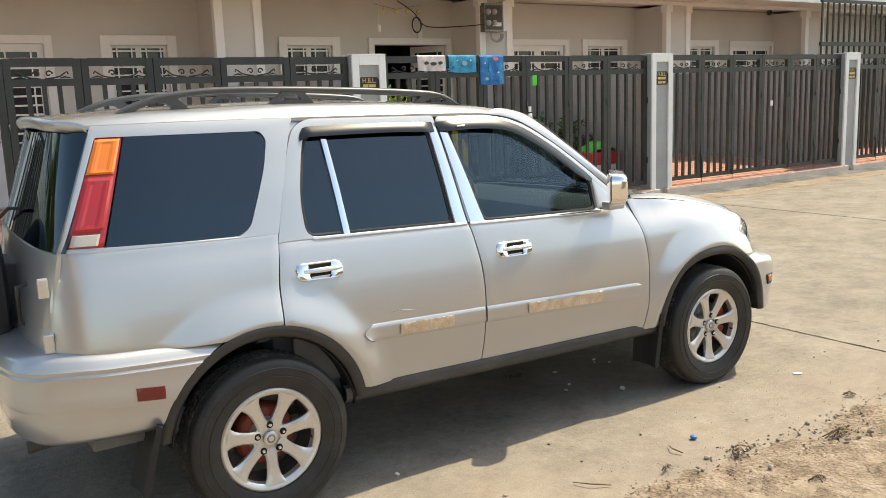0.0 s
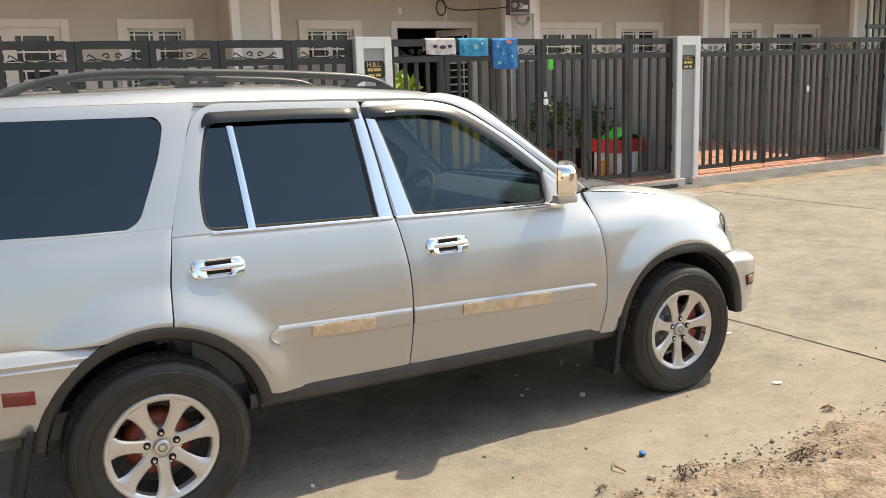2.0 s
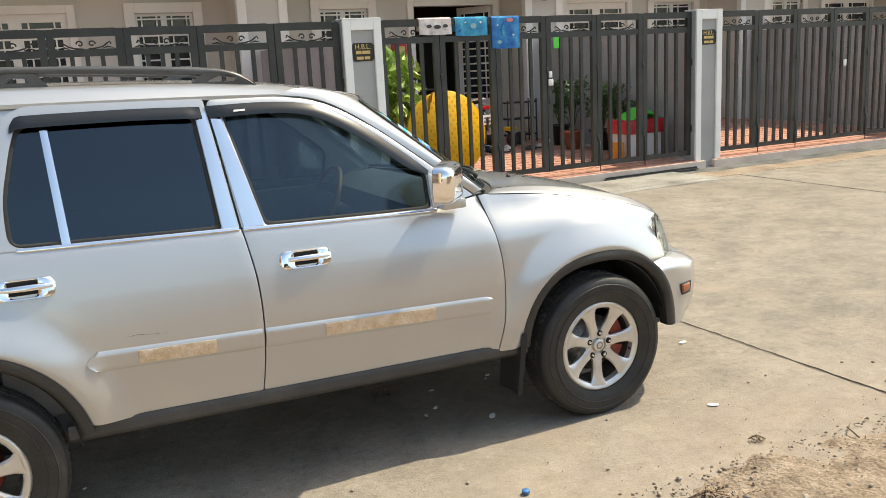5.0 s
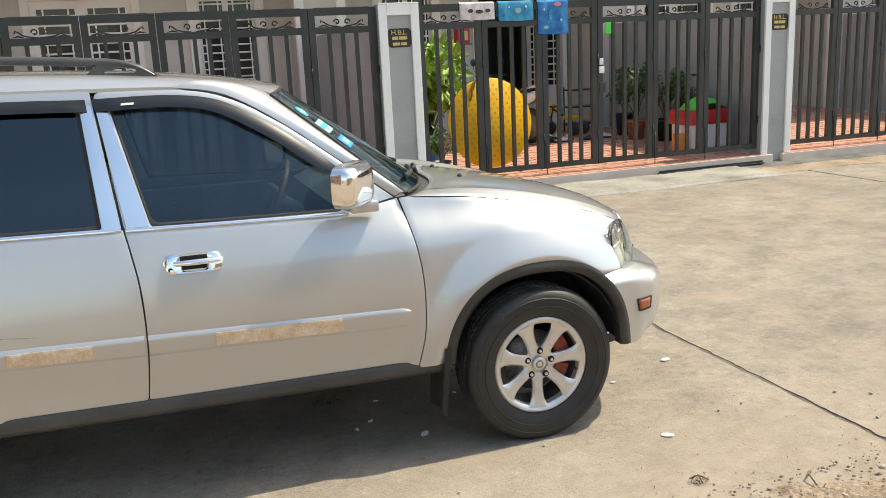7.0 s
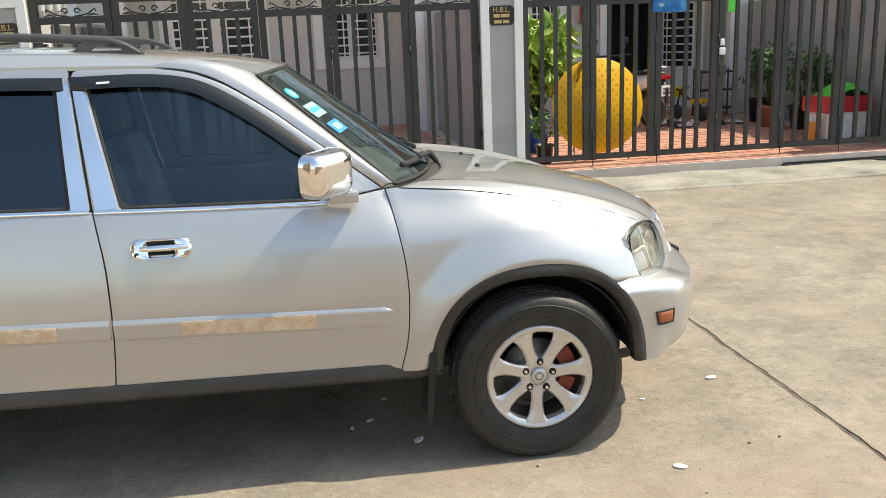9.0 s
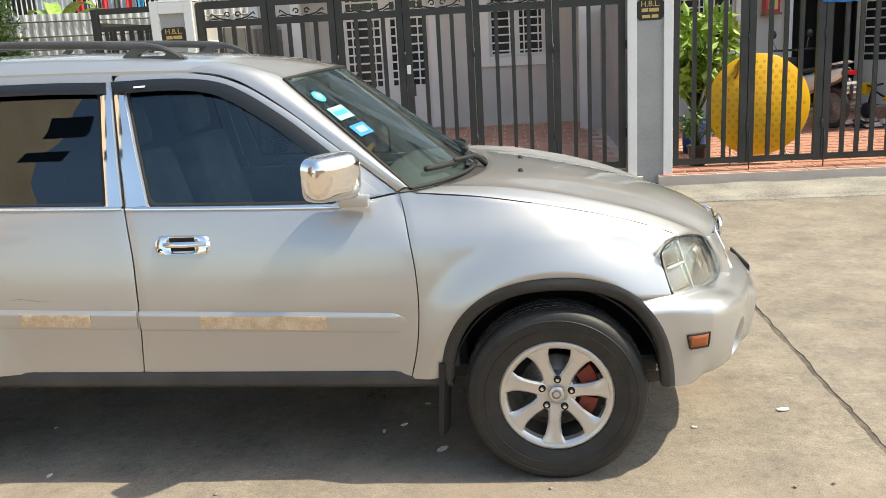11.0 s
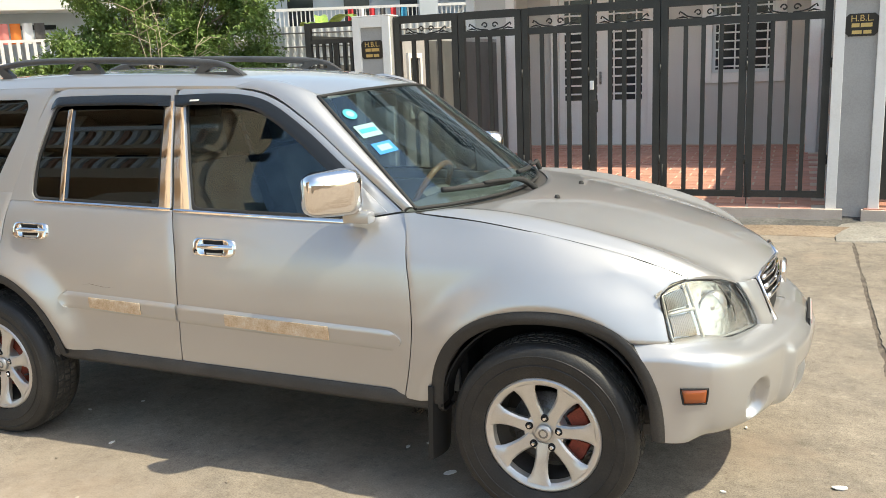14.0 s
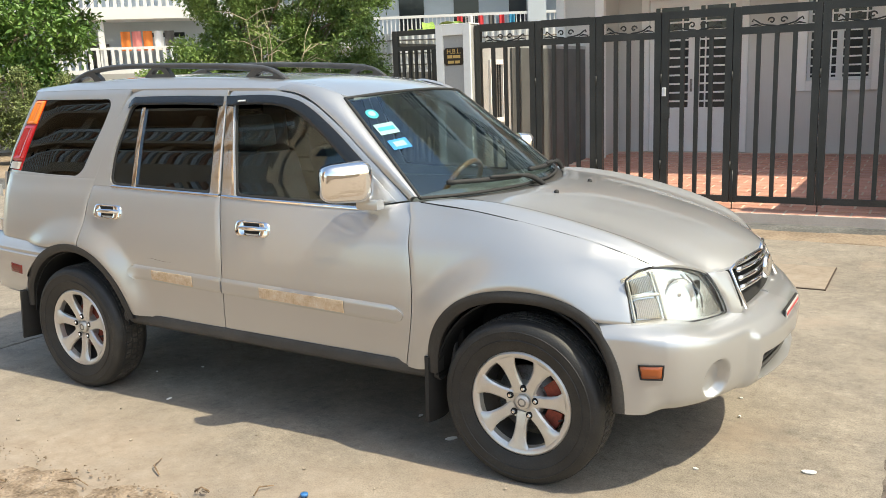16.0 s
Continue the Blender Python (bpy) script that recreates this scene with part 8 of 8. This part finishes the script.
def build_far_houses():
    # galleried house to the west; its own x runs along the facade
    h = thing("gallery_house", "pale blue two-storey house with white galleries and balustrades", "house", at=pose(-26.5, 22.0, 0, 0, 0, 40))
    part("wall", boxes_mesh("wall", [(-4, 14, 1.2, 6.0, 0, 8.0)]), "far_blue", h)
    part("gallery_floor", boxes_mesh("gallery_floor", [(-4, 14, -0.4, 1.2, 2.05, 2.35)]), "far_white", h)
    part("gallery_floor", boxes_mesh("gallery_floor", [(-4, 14, -0.5, 1.2, 4.25, 4.72)]), "far_white", h)
    railing(h, -4, 14, -0.3, 2.35, 3.2, 0.28, r=0.055)
    railing(h, -4, 14, -0.4, 4.72, 5.6, 0.28, r=0.055)
    for x in (-1.0, 3.5, 8.0, 12.5):
        part("post", boxes_mesh("post", [(x - 0.10, x + 0.10, -0.3, -0.1, 2.35, 4.25)]), "far_white", h)
    for x in (0.8, 1.35, 1.9, 5.0, 5.55, 6.1, 9.6, 10.15, 10.7):
        part("vent", boxes_mesh("vent", [(x, x + 0.42, 1.17, 1.2, 3.62, 3.80)]), "pane_dark", h)
    for x in (2.6, 7.0, 11.6):
        part("door", boxes_mesh("door", [(x, x + 0.9, 1.16, 1.2, 2.35, 3.4)]), "room_dark", h)
    part("roof", boxes_mesh("roof", [(-4.5, 14.5, -0.8, 6.5, 8.0, 8.25)]), "roof_tile", h)
    for k, mt in enumerate(("cloth_orange", "pink", "cloth_orange", "white_plastic", "room_dark")):
        c = thing("washing", "bright washing hung on the gallery rail", "clothes", "washing on the gallery", at=pose(-26.5, 22.0, 0, 0, 0, 40) @ pose(4.2 + 0.42 * k, -0.12, 3.05))
        part("cloth", shell(np.array([[(0.36 * u, 0.03 * math.sin(u * 7 + k), 0.75 * v) for u in np.linspace(0, 1, 8)] for v in np.linspace(0, 1, 4)]), 0.01, 0), mt, c, smooth=True)
    # grey-blue house behind the banana plant
    g = thing("stair_house", "grey-blue house with white railings and outside stairs", "house", at=pose(-14.5, 29.0, 0, 0, 0, 26))
    part("wall", boxes_mesh("wall", [(-3, 16, 1.4, 8, 0, 9)]), "far_blue", g)
    for z in (3.05, 5.9):
        part("gallery_floor", boxes_mesh("gallery_floor", [(-3, 16, -0.2, 1.4, z - 0.2, z)]), "far_white", g)
        railing(g, -3, 8.6, -0.1, z, z + 0.9, 0.16, r=0.02)
    for x in (-1.0, 1.2, 3.4, 5.6):
        part("window", boxes_mesh("window", [(x, x + 1.0, 1.36, 1.4, 3.3, 5.0)]), "pane_dark", g)
    part("pier", boxes_mesh("pier", [(6.3, 7.0, -0.2, 1.4, 0, 9)]), "far_blue", g)
    part("pier", boxes_mesh("pier", [(8.6, 9.1, -0.2, 1.4, 0, 9)]), "far_blue", g)
    for k in range(12):
        x, z = 7.2 + 0.22 * k, 2.2 + 0.22 * k
        part("stair_tread", boxes_mesh("stair_tread", [(x, x + 0.26, 0.1, 1.0, z, z + 0.06)]), "far_white", g)
    part("stringer", tube_mesh("stringer", [(7.2, 0.1, 2.1), (9.9, 0.1, 4.8)], 0.09, 6), "far_white", g)
    part("stringer", tube_mesh("stringer", [(7.2, 0.1, 3.0), (9.9, 0.1, 5.7)], 0.04, 6), "far_white", g)
    railing(g, 9.2, 14.0, -0.1, 3.05, 4.4, 0.14, r=0.018)
    for k, mt in enumerate(("cloth_red", "white_plastic", "cloth_red", "room_dark", "cloth_red", "towel_teal")):
        c = thing("washing", "red and dark washing hung on a railing", "clothes", "washing on the railing", at=pose(-14.5, 29.0, 0, 0, 0, 26) @ pose(3.6 + 0.4 * k, -0.2, 3.05))
        part("cloth", shell(np.array([[(0.2 * u, 0.03 * math.sin(u * 7 + k), 0.8 * v) for u in np.linspace(0, 1, 8)] for v in np.linspace(0, 1, 4)]), 0.01, 0), mt, c, smooth=True)


def build_opposite_row():
    """The row across the lane, seen only as reflections in the car's glass and chrome."""
    h = thing("opposite_house", "beige row house of several storeys with tiled eaves and balustrades", "house", at=pose(0, -9.0, 0))
    x0, x1 = -39.4, -8.6
    part("wall", boxes_mesh("wall", [(x0, x1, -3, 0, 0, 15.4)]), "beige_wall", h)
    # balconies: a slab, a dark recess behind, turned balusters in three tones and a handrail
    for z in (2.9, 5.0, 7.1, 9.2, 11.3, 13.4):
        part("slab", boxes_mesh("slab", [(x0, x1, 0.0, 1.1, z, z + 0.30)]), "beige_wall", h)
        part("recess", boxes_mesh("recess", [(x0, x1, 0.0, 0.04, z + 0.30, z + 1.15)]), "roof_tile", h)
        part("handrail", boxes_mesh("handrail", [(x0, x1, 0.95, 1.12, z + 1.0, z + 1.12)]), "far_white", h)
        for tone, mt in enumerate(("far_white", "eave_red", "far_white", "beige_wall")):
            bars = [(x0 + k * 0.30, x0 + k * 0.30 + 0.17, 0.98, 1.08, z + 0.30, z + 1.0) for k in range(tone, int((x1 - x0) / 0.30), 4)]
            part("balusters", boxes_mesh("balusters", bars), mt, h)
    for k in range(7):
        bx = x0 + 0.4 + 5.0 * k
        for z in (0.5, 4.0, 6.1, 8.2, 10.3, 12.4):
            part("window", boxes_mesh("window", [(bx + 2.0, bx + 3.0, 0.0, 0.05, z + 0.1, z + 0.9)]), "pane_dark", h)
        part("pier", boxes_mesh("pier", [(bx - 0.25, bx + 0.15, 0.0, 0.5, 0, 15.4)]), "beige_wall", h)
    # lower house further along, under open sky
    l = thing("opposite_house", "low beige house across the lane", "house", at=pose(0, -11.0, 0))
    part("wall", boxes_mesh("wall", [(2.0, 40, -6, 0, 0, 3.2)]), "beige_wall", l)
    part("roof", boxes_mesh("roof", [(1.8, 40.2, -6.3, 0.6, 3.2, 3.4)]), "roof_tile", l)


build_left_side()
build_far_houses()
build_opposite_row()


# ---- litter on the ground ----
def build_litter():
    c = thing("bottle_cap", "small blue plastic bottle cap lying on the concrete", "bottle cap", at=pose(3.125, 2.79, 0.006))
    part("cap", lathe_mesh("cap", [(0.0, 0.011), (0.014, 0.011), (0.0155, 0.009), (0.0155, 0.0), (0.0, 0.0)], 20, "z"), "cap_blue", c)
    hc = thing("inspection_cover", "square concrete inspection cover with a dark gap round it", "cover", "", "structure", pose(4.17, 7.27, 0))
    part("gap_ring", boxes_mesh("gap_ring", [(-0.388, 0.388, -0.388, 0.388, -0.02, 0.006)]), "soil", hc)
    part("cover", box(-0.378, 0.378, -0.378, 0.378, -0.02, 0.010, 0.004), "concrete", hc)
    # brown soil washed over the near edge of the lane
    xs, n = np.arange(-6.0, 12.0, 0.035), 40
    edge = lambda x: float(np.interp(x, [-6, 0, 2, 4, 5, 8, 12], [2.3, 2.5, 2.56, 2.58, 2.5, 2.3, 2.2])) + 0.10 * fbm(x, 3.0, 1.6, 4) + 0.08 * fbm(x, 9.0, 6.0, 5)
    verts = []
    for x in xs:
        e = float(edge(x))
        for k in range(n):
            d = 1.5 * (k / (n - 1)) ** 1.6
            y = e - d
            verts.append((x, y, -0.006 + 0.026 * min(1.0, d / 0.30) ** 0.8 + 0.016 * fbm(x, y, 6.0, 6) * min(1.0, d / 0.12)))
    faces = [(i * n + k, i * n + k + 1, (i + 1) * n + k + 1, (i + 1) * n + k) for i in range(len(xs) - 1) for k in range(n - 1)]
    tagged(part("soil_verge", mesh_of("soil_verge", verts, faces, True), "verge_soil"), "brown soil with grit washed over the lane's edge", "soil", "", "structure")
    rnd = random.Random(12)

    def pebble_mesh(seed, flat):
        bm = bmesh.new()
        bmesh.ops.create_icosphere(bm, subdivisions=2, radius=1.0)
        for v in bm.verts:
            k = 1 + 0.28 * noise.noise(v.co * 1.3 + Vector((seed, 0, 0)))
            v.co = Vector((v.co.x * k, v.co.y * k * 0.75, v.co.z * k * flat))
        me = bpy.data.meshes.new("pebble")
        bm.to_mesh(me)
        bm.free()
        me.materials.append(M["pebble"])
        return me

    kinds = [pebble_mesh(s, f) for s, f in ((1.0, 0.55), (4.0, 0.4), (7.0, 0.65))]
    for k in range(150):
        x = rnd.uniform(-1.5, 7.0)
        y = 2.55 - abs(rnd.gauss(0, 0.42)) if k % 3 else rnd.uniform(2.4, 3.2)
        if y < 1.2:
            continue
        s = rnd.choice((0.005, 0.006, 0.008, 0.011, 0.015))
        if y > 2.62:
            s = min(s, 0.010)
        solo("pebble", kinds[k % 3], "pebble", "small pale pebble on the dusty ground", "pebble", "pebbles", at=Matrix.Translation((x, y, 0.004 + (0.022 if y < 2.45 else 0.0) + s * 0.2)) @ pose(0, 0, 0, 0, 0, rnd.uniform(0, 360)) @ Matrix.Diagonal((s, s, s, 1)))
    verts, faces = [], []
    for k in range(2600):
        x = rnd.uniform(-2, 8.5)
        y = rnd.gauss(2.35, 0.45) if k % 4 else rnd.uniform(2.4, 8.5)
        if y < 0.9:
            continue
        s = rnd.uniform(0.002, 0.0055) if y < 2.7 else rnd.uniform(0.0015, 0.004)
        z = 0.003 if y > 2.6 else 0.02
        b = len(verts)
        a = rnd.uniform(0, 6.3)
        verts += [(x + s * math.cos(a + q), y + s * math.sin(a + q), z) for q in (0, 2.1, 4.2)] + [(x, y, z + s * 1.3)]
        faces += [(b, b + 1, b + 3), (b + 1, b + 2, b + 3), (b + 2, b, b + 3)]
    solo("grit", mesh_of("grit", verts, faces), "pebble", "fine grit scattered over the lane", "gravel", kind="stuff")
    # crumbled clods of soil over the verge and its edge
    verts, faces = [], []
    for k in range(1900):
        x, y = rnd.uniform(-1.0, 7.5), 2.60 - abs(rnd.gauss(0, 0.30))
        if y < 1.3:
            continue
        s, z = rnd.choice((0.003, 0.004, 0.005, 0.006, 0.009)), 0.001 if y > 2.56 else 0.014
        b, a = len(verts), rnd.uniform(0, 6.3)
        ring = [(s * rnd.uniform(0.7, 1.2) * math.cos(a + q * 1.2566), s * rnd.uniform(0.6, 1.0) * math.sin(a + q * 1.2566)) for q in range(5)]
        verts += [(x + u, y + v, z - 0.003) for u, v in ring] + [(x + 0.6 * u, y + 0.6 * v, z + s * rnd.uniform(0.2, 0.5)) for u, v in ring]
        faces += [(b + q, b + (q + 1) % 5, b + 5 + (q + 1) % 5, b + 5 + q) for q in range(5)] + [tuple(b + 5 + q for q in range(5))]
    solo("soil_clods", mesh_of("soil_clods", verts, faces), "verge_soil", "crumbled brown soil clods along the lane's edge", "soil", kind="stuff")
    # pale splashes under and beside the car
    for k in range(22):
        x, y = rnd.uniform(1.2, 4.6), rnd.uniform(3.3, 4.6)
        if k < 3:
            x, y = ((3.384, 3.511), (4.828, 3.829), (4.324, 3.05))[k]
        s = rnd.uniform(0.006, 0.014) if k > 2 else 0.026
        bm = bmesh.new()
        f = bm.faces.new([bm.verts.new((s * (1 + 0.4 * rnd.random()) * math.cos(q * math.tau / 9), 0.5 * s * (1 + 0.4 * rnd.random()) * math.sin(q * math.tau / 9), 0)) for q in range(9)])
        e = bmesh.ops.extrude_face_region(bm, geom=[f])
        bmesh.ops.translate(bm, vec=(0, 0, 0.004), verts=[v for v in e["geom"] if isinstance(v, bmesh.types.BMVert)])
        solo("plaster_fleck", bm, "white_trim", "dried pale plaster fleck on the concrete", "fleck", "plaster flecks", at=pose(x, y, 0.004, 0, 0, rnd.uniform(0, 180)))
    # leaf and root heaps, twigs
    for k, (x, y, r) in enumerate(((3.14, 2.54, 0.085), (2.75, 2.62, 0.035), (3.66, 2.38, 0.10), (3.15, 2.16, 0.05), (4.2, 2.66, 0.045), (1.9, 2.30, 0.06), (3.05, 4.05, 0.07), (5.0, 2.3, 0.07))):
        h = thing("litter_heap", "small heap of dry dark roots and leaves", "litter", "litter heaps", at=pose(x, y, 0.012 if y < 2.65 else 0.004))
        rg = np.random.default_rng(80 + k)
        cs = [(rg.normal() * r * 0.5, rg.normal() * r * 0.3, abs(rg.normal()) * r * 0.12 + 0.005) for _ in range(26)]
        part("leaves", leaf_cloud("leaves", cs, 7, r * 0.20, r * 0.15, 90 + k), "leaf_dry", h)
        for q in range(2):
            a = rg.uniform(0, 6.3)
            part("twig", tube_mesh("twig", [(-r * math.cos(a), -r * 0.6 * math.sin(a), 0.006), (0, 0, 0.02 + 0.2 * r), (r * math.cos(a + 0.4), r * 0.6 * math.sin(a + 0.4), 0.008)], 0.003, 5), "twig", h)
    for k, (x, y, a, L) in enumerate(((2.40, 2.72, 2.4, 0.16), (2.2, 2.45, 0.2, 0.16), (2.95, 2.75, 1.5, 0.10), (3.8, 2.3, 0.6, 0.16), (4.6, 2.5, 1.0, 0.14), (2.55, 2.4, 0.9, 0.12))):
        solo("twig", tube_mesh("twig", [(-L / 2, 0, 0.006), (0, 0.02, 0.016), (L / 2, -0.01, 0.008)], [0.0035, 0.0035, 0.002], 5), "twig", "thin dry twig lying on the ground", "twig", "twigs", at=pose(x, y, 0.010 if y < 2.65 else 0.003, 0, 0, math.degrees(a)))


build_litter()


# ---- yard floors, tile by tile ----
def build_yards():
    tw, td, g = 0.30, 0.22, 0.022
    verts, faces = [], []
    one = box(-tw / 2 + g / 2, tw / 2 - g / 2, -td / 2 + g / 2, td / 2 - g / 2, -0.02, 0.0)
    bmesh.ops.bevel(one, geom=[e for e in one.edges if all(v.co.z > -0.001 for v in e.verts)], offset=0.003, segments=1, affect="EDGES")
    tile = bpy.data.meshes.new("tile")
    one.to_mesh(tile)
    one.free()
    tile.materials.append(M["tile"])
    floor = thing("floor", "terracotta tiled yard floor laid in running bond with sandy joints", "floor", "", "structure")
    for k in range(4):
        x0, x1 = PILLARS[1 + k] + 0.08, PILLARS[2 + k] - 0.08
        b = [(x0, 9.33), (x1, 9.33), (x1, WALL_Y), (x0, WALL_Y)]
        base = len(verts)
        verts += [(x, y, yard_z(y) - 0.006) for x, y in b] + [(x, y, -0.1) for x, y in b]
        faces += [tuple(base + i for i in f) for f in ((0, 1, 2, 3), (0, 4, 5, 1), (1, 5, 6, 2), (2, 6, 7, 3), (3, 7, 4, 0))]
    part("bed", mesh_of("bed", verts, faces), "grout", floor, "sandy mortar joints")
    tilt = Matrix.Rotation(math.atan(0.023), 4, "X")
    rest = []
    count = 0
    rnd = random.Random(5)
    for k in range(4):
        x0, x1 = PILLARS[1 + k] + 0.09, PILLARS[2 + k] - 0.09
        rows = int((WALL_Y - 9.36) / td)
        for j in range(rows):
            y = 9.45 + j * td
            off = 0.5 * tw * (j % 2)
            for i in range(int((x1 - x0) / tw)):
                x = x0 + tw / 2 + i * tw + off
                if x > x1 - tw / 2:
                    continue
                dz = rnd.uniform(-0.0015, 0.0015)
                if k == 0 and y < 12.3 and count < 300:
                    part("tile", tile, "tile", floor, at=Matrix.Translation((x, y, yard_z(y) + dz)) @ tilt)
                    count += 1
                else:
                    rest.append((x - tw / 2 + g / 2, x + tw / 2 - g / 2, y - td / 2 + g / 2, y + td / 2 - g / 2, yard_z(y) - 0.02 + dz, yard_z(y) + dz))
    me = boxes_mesh("tiles", rest)
    tagged(part("tiles", me, "tile", floor), kind="stuff")


build_yards()
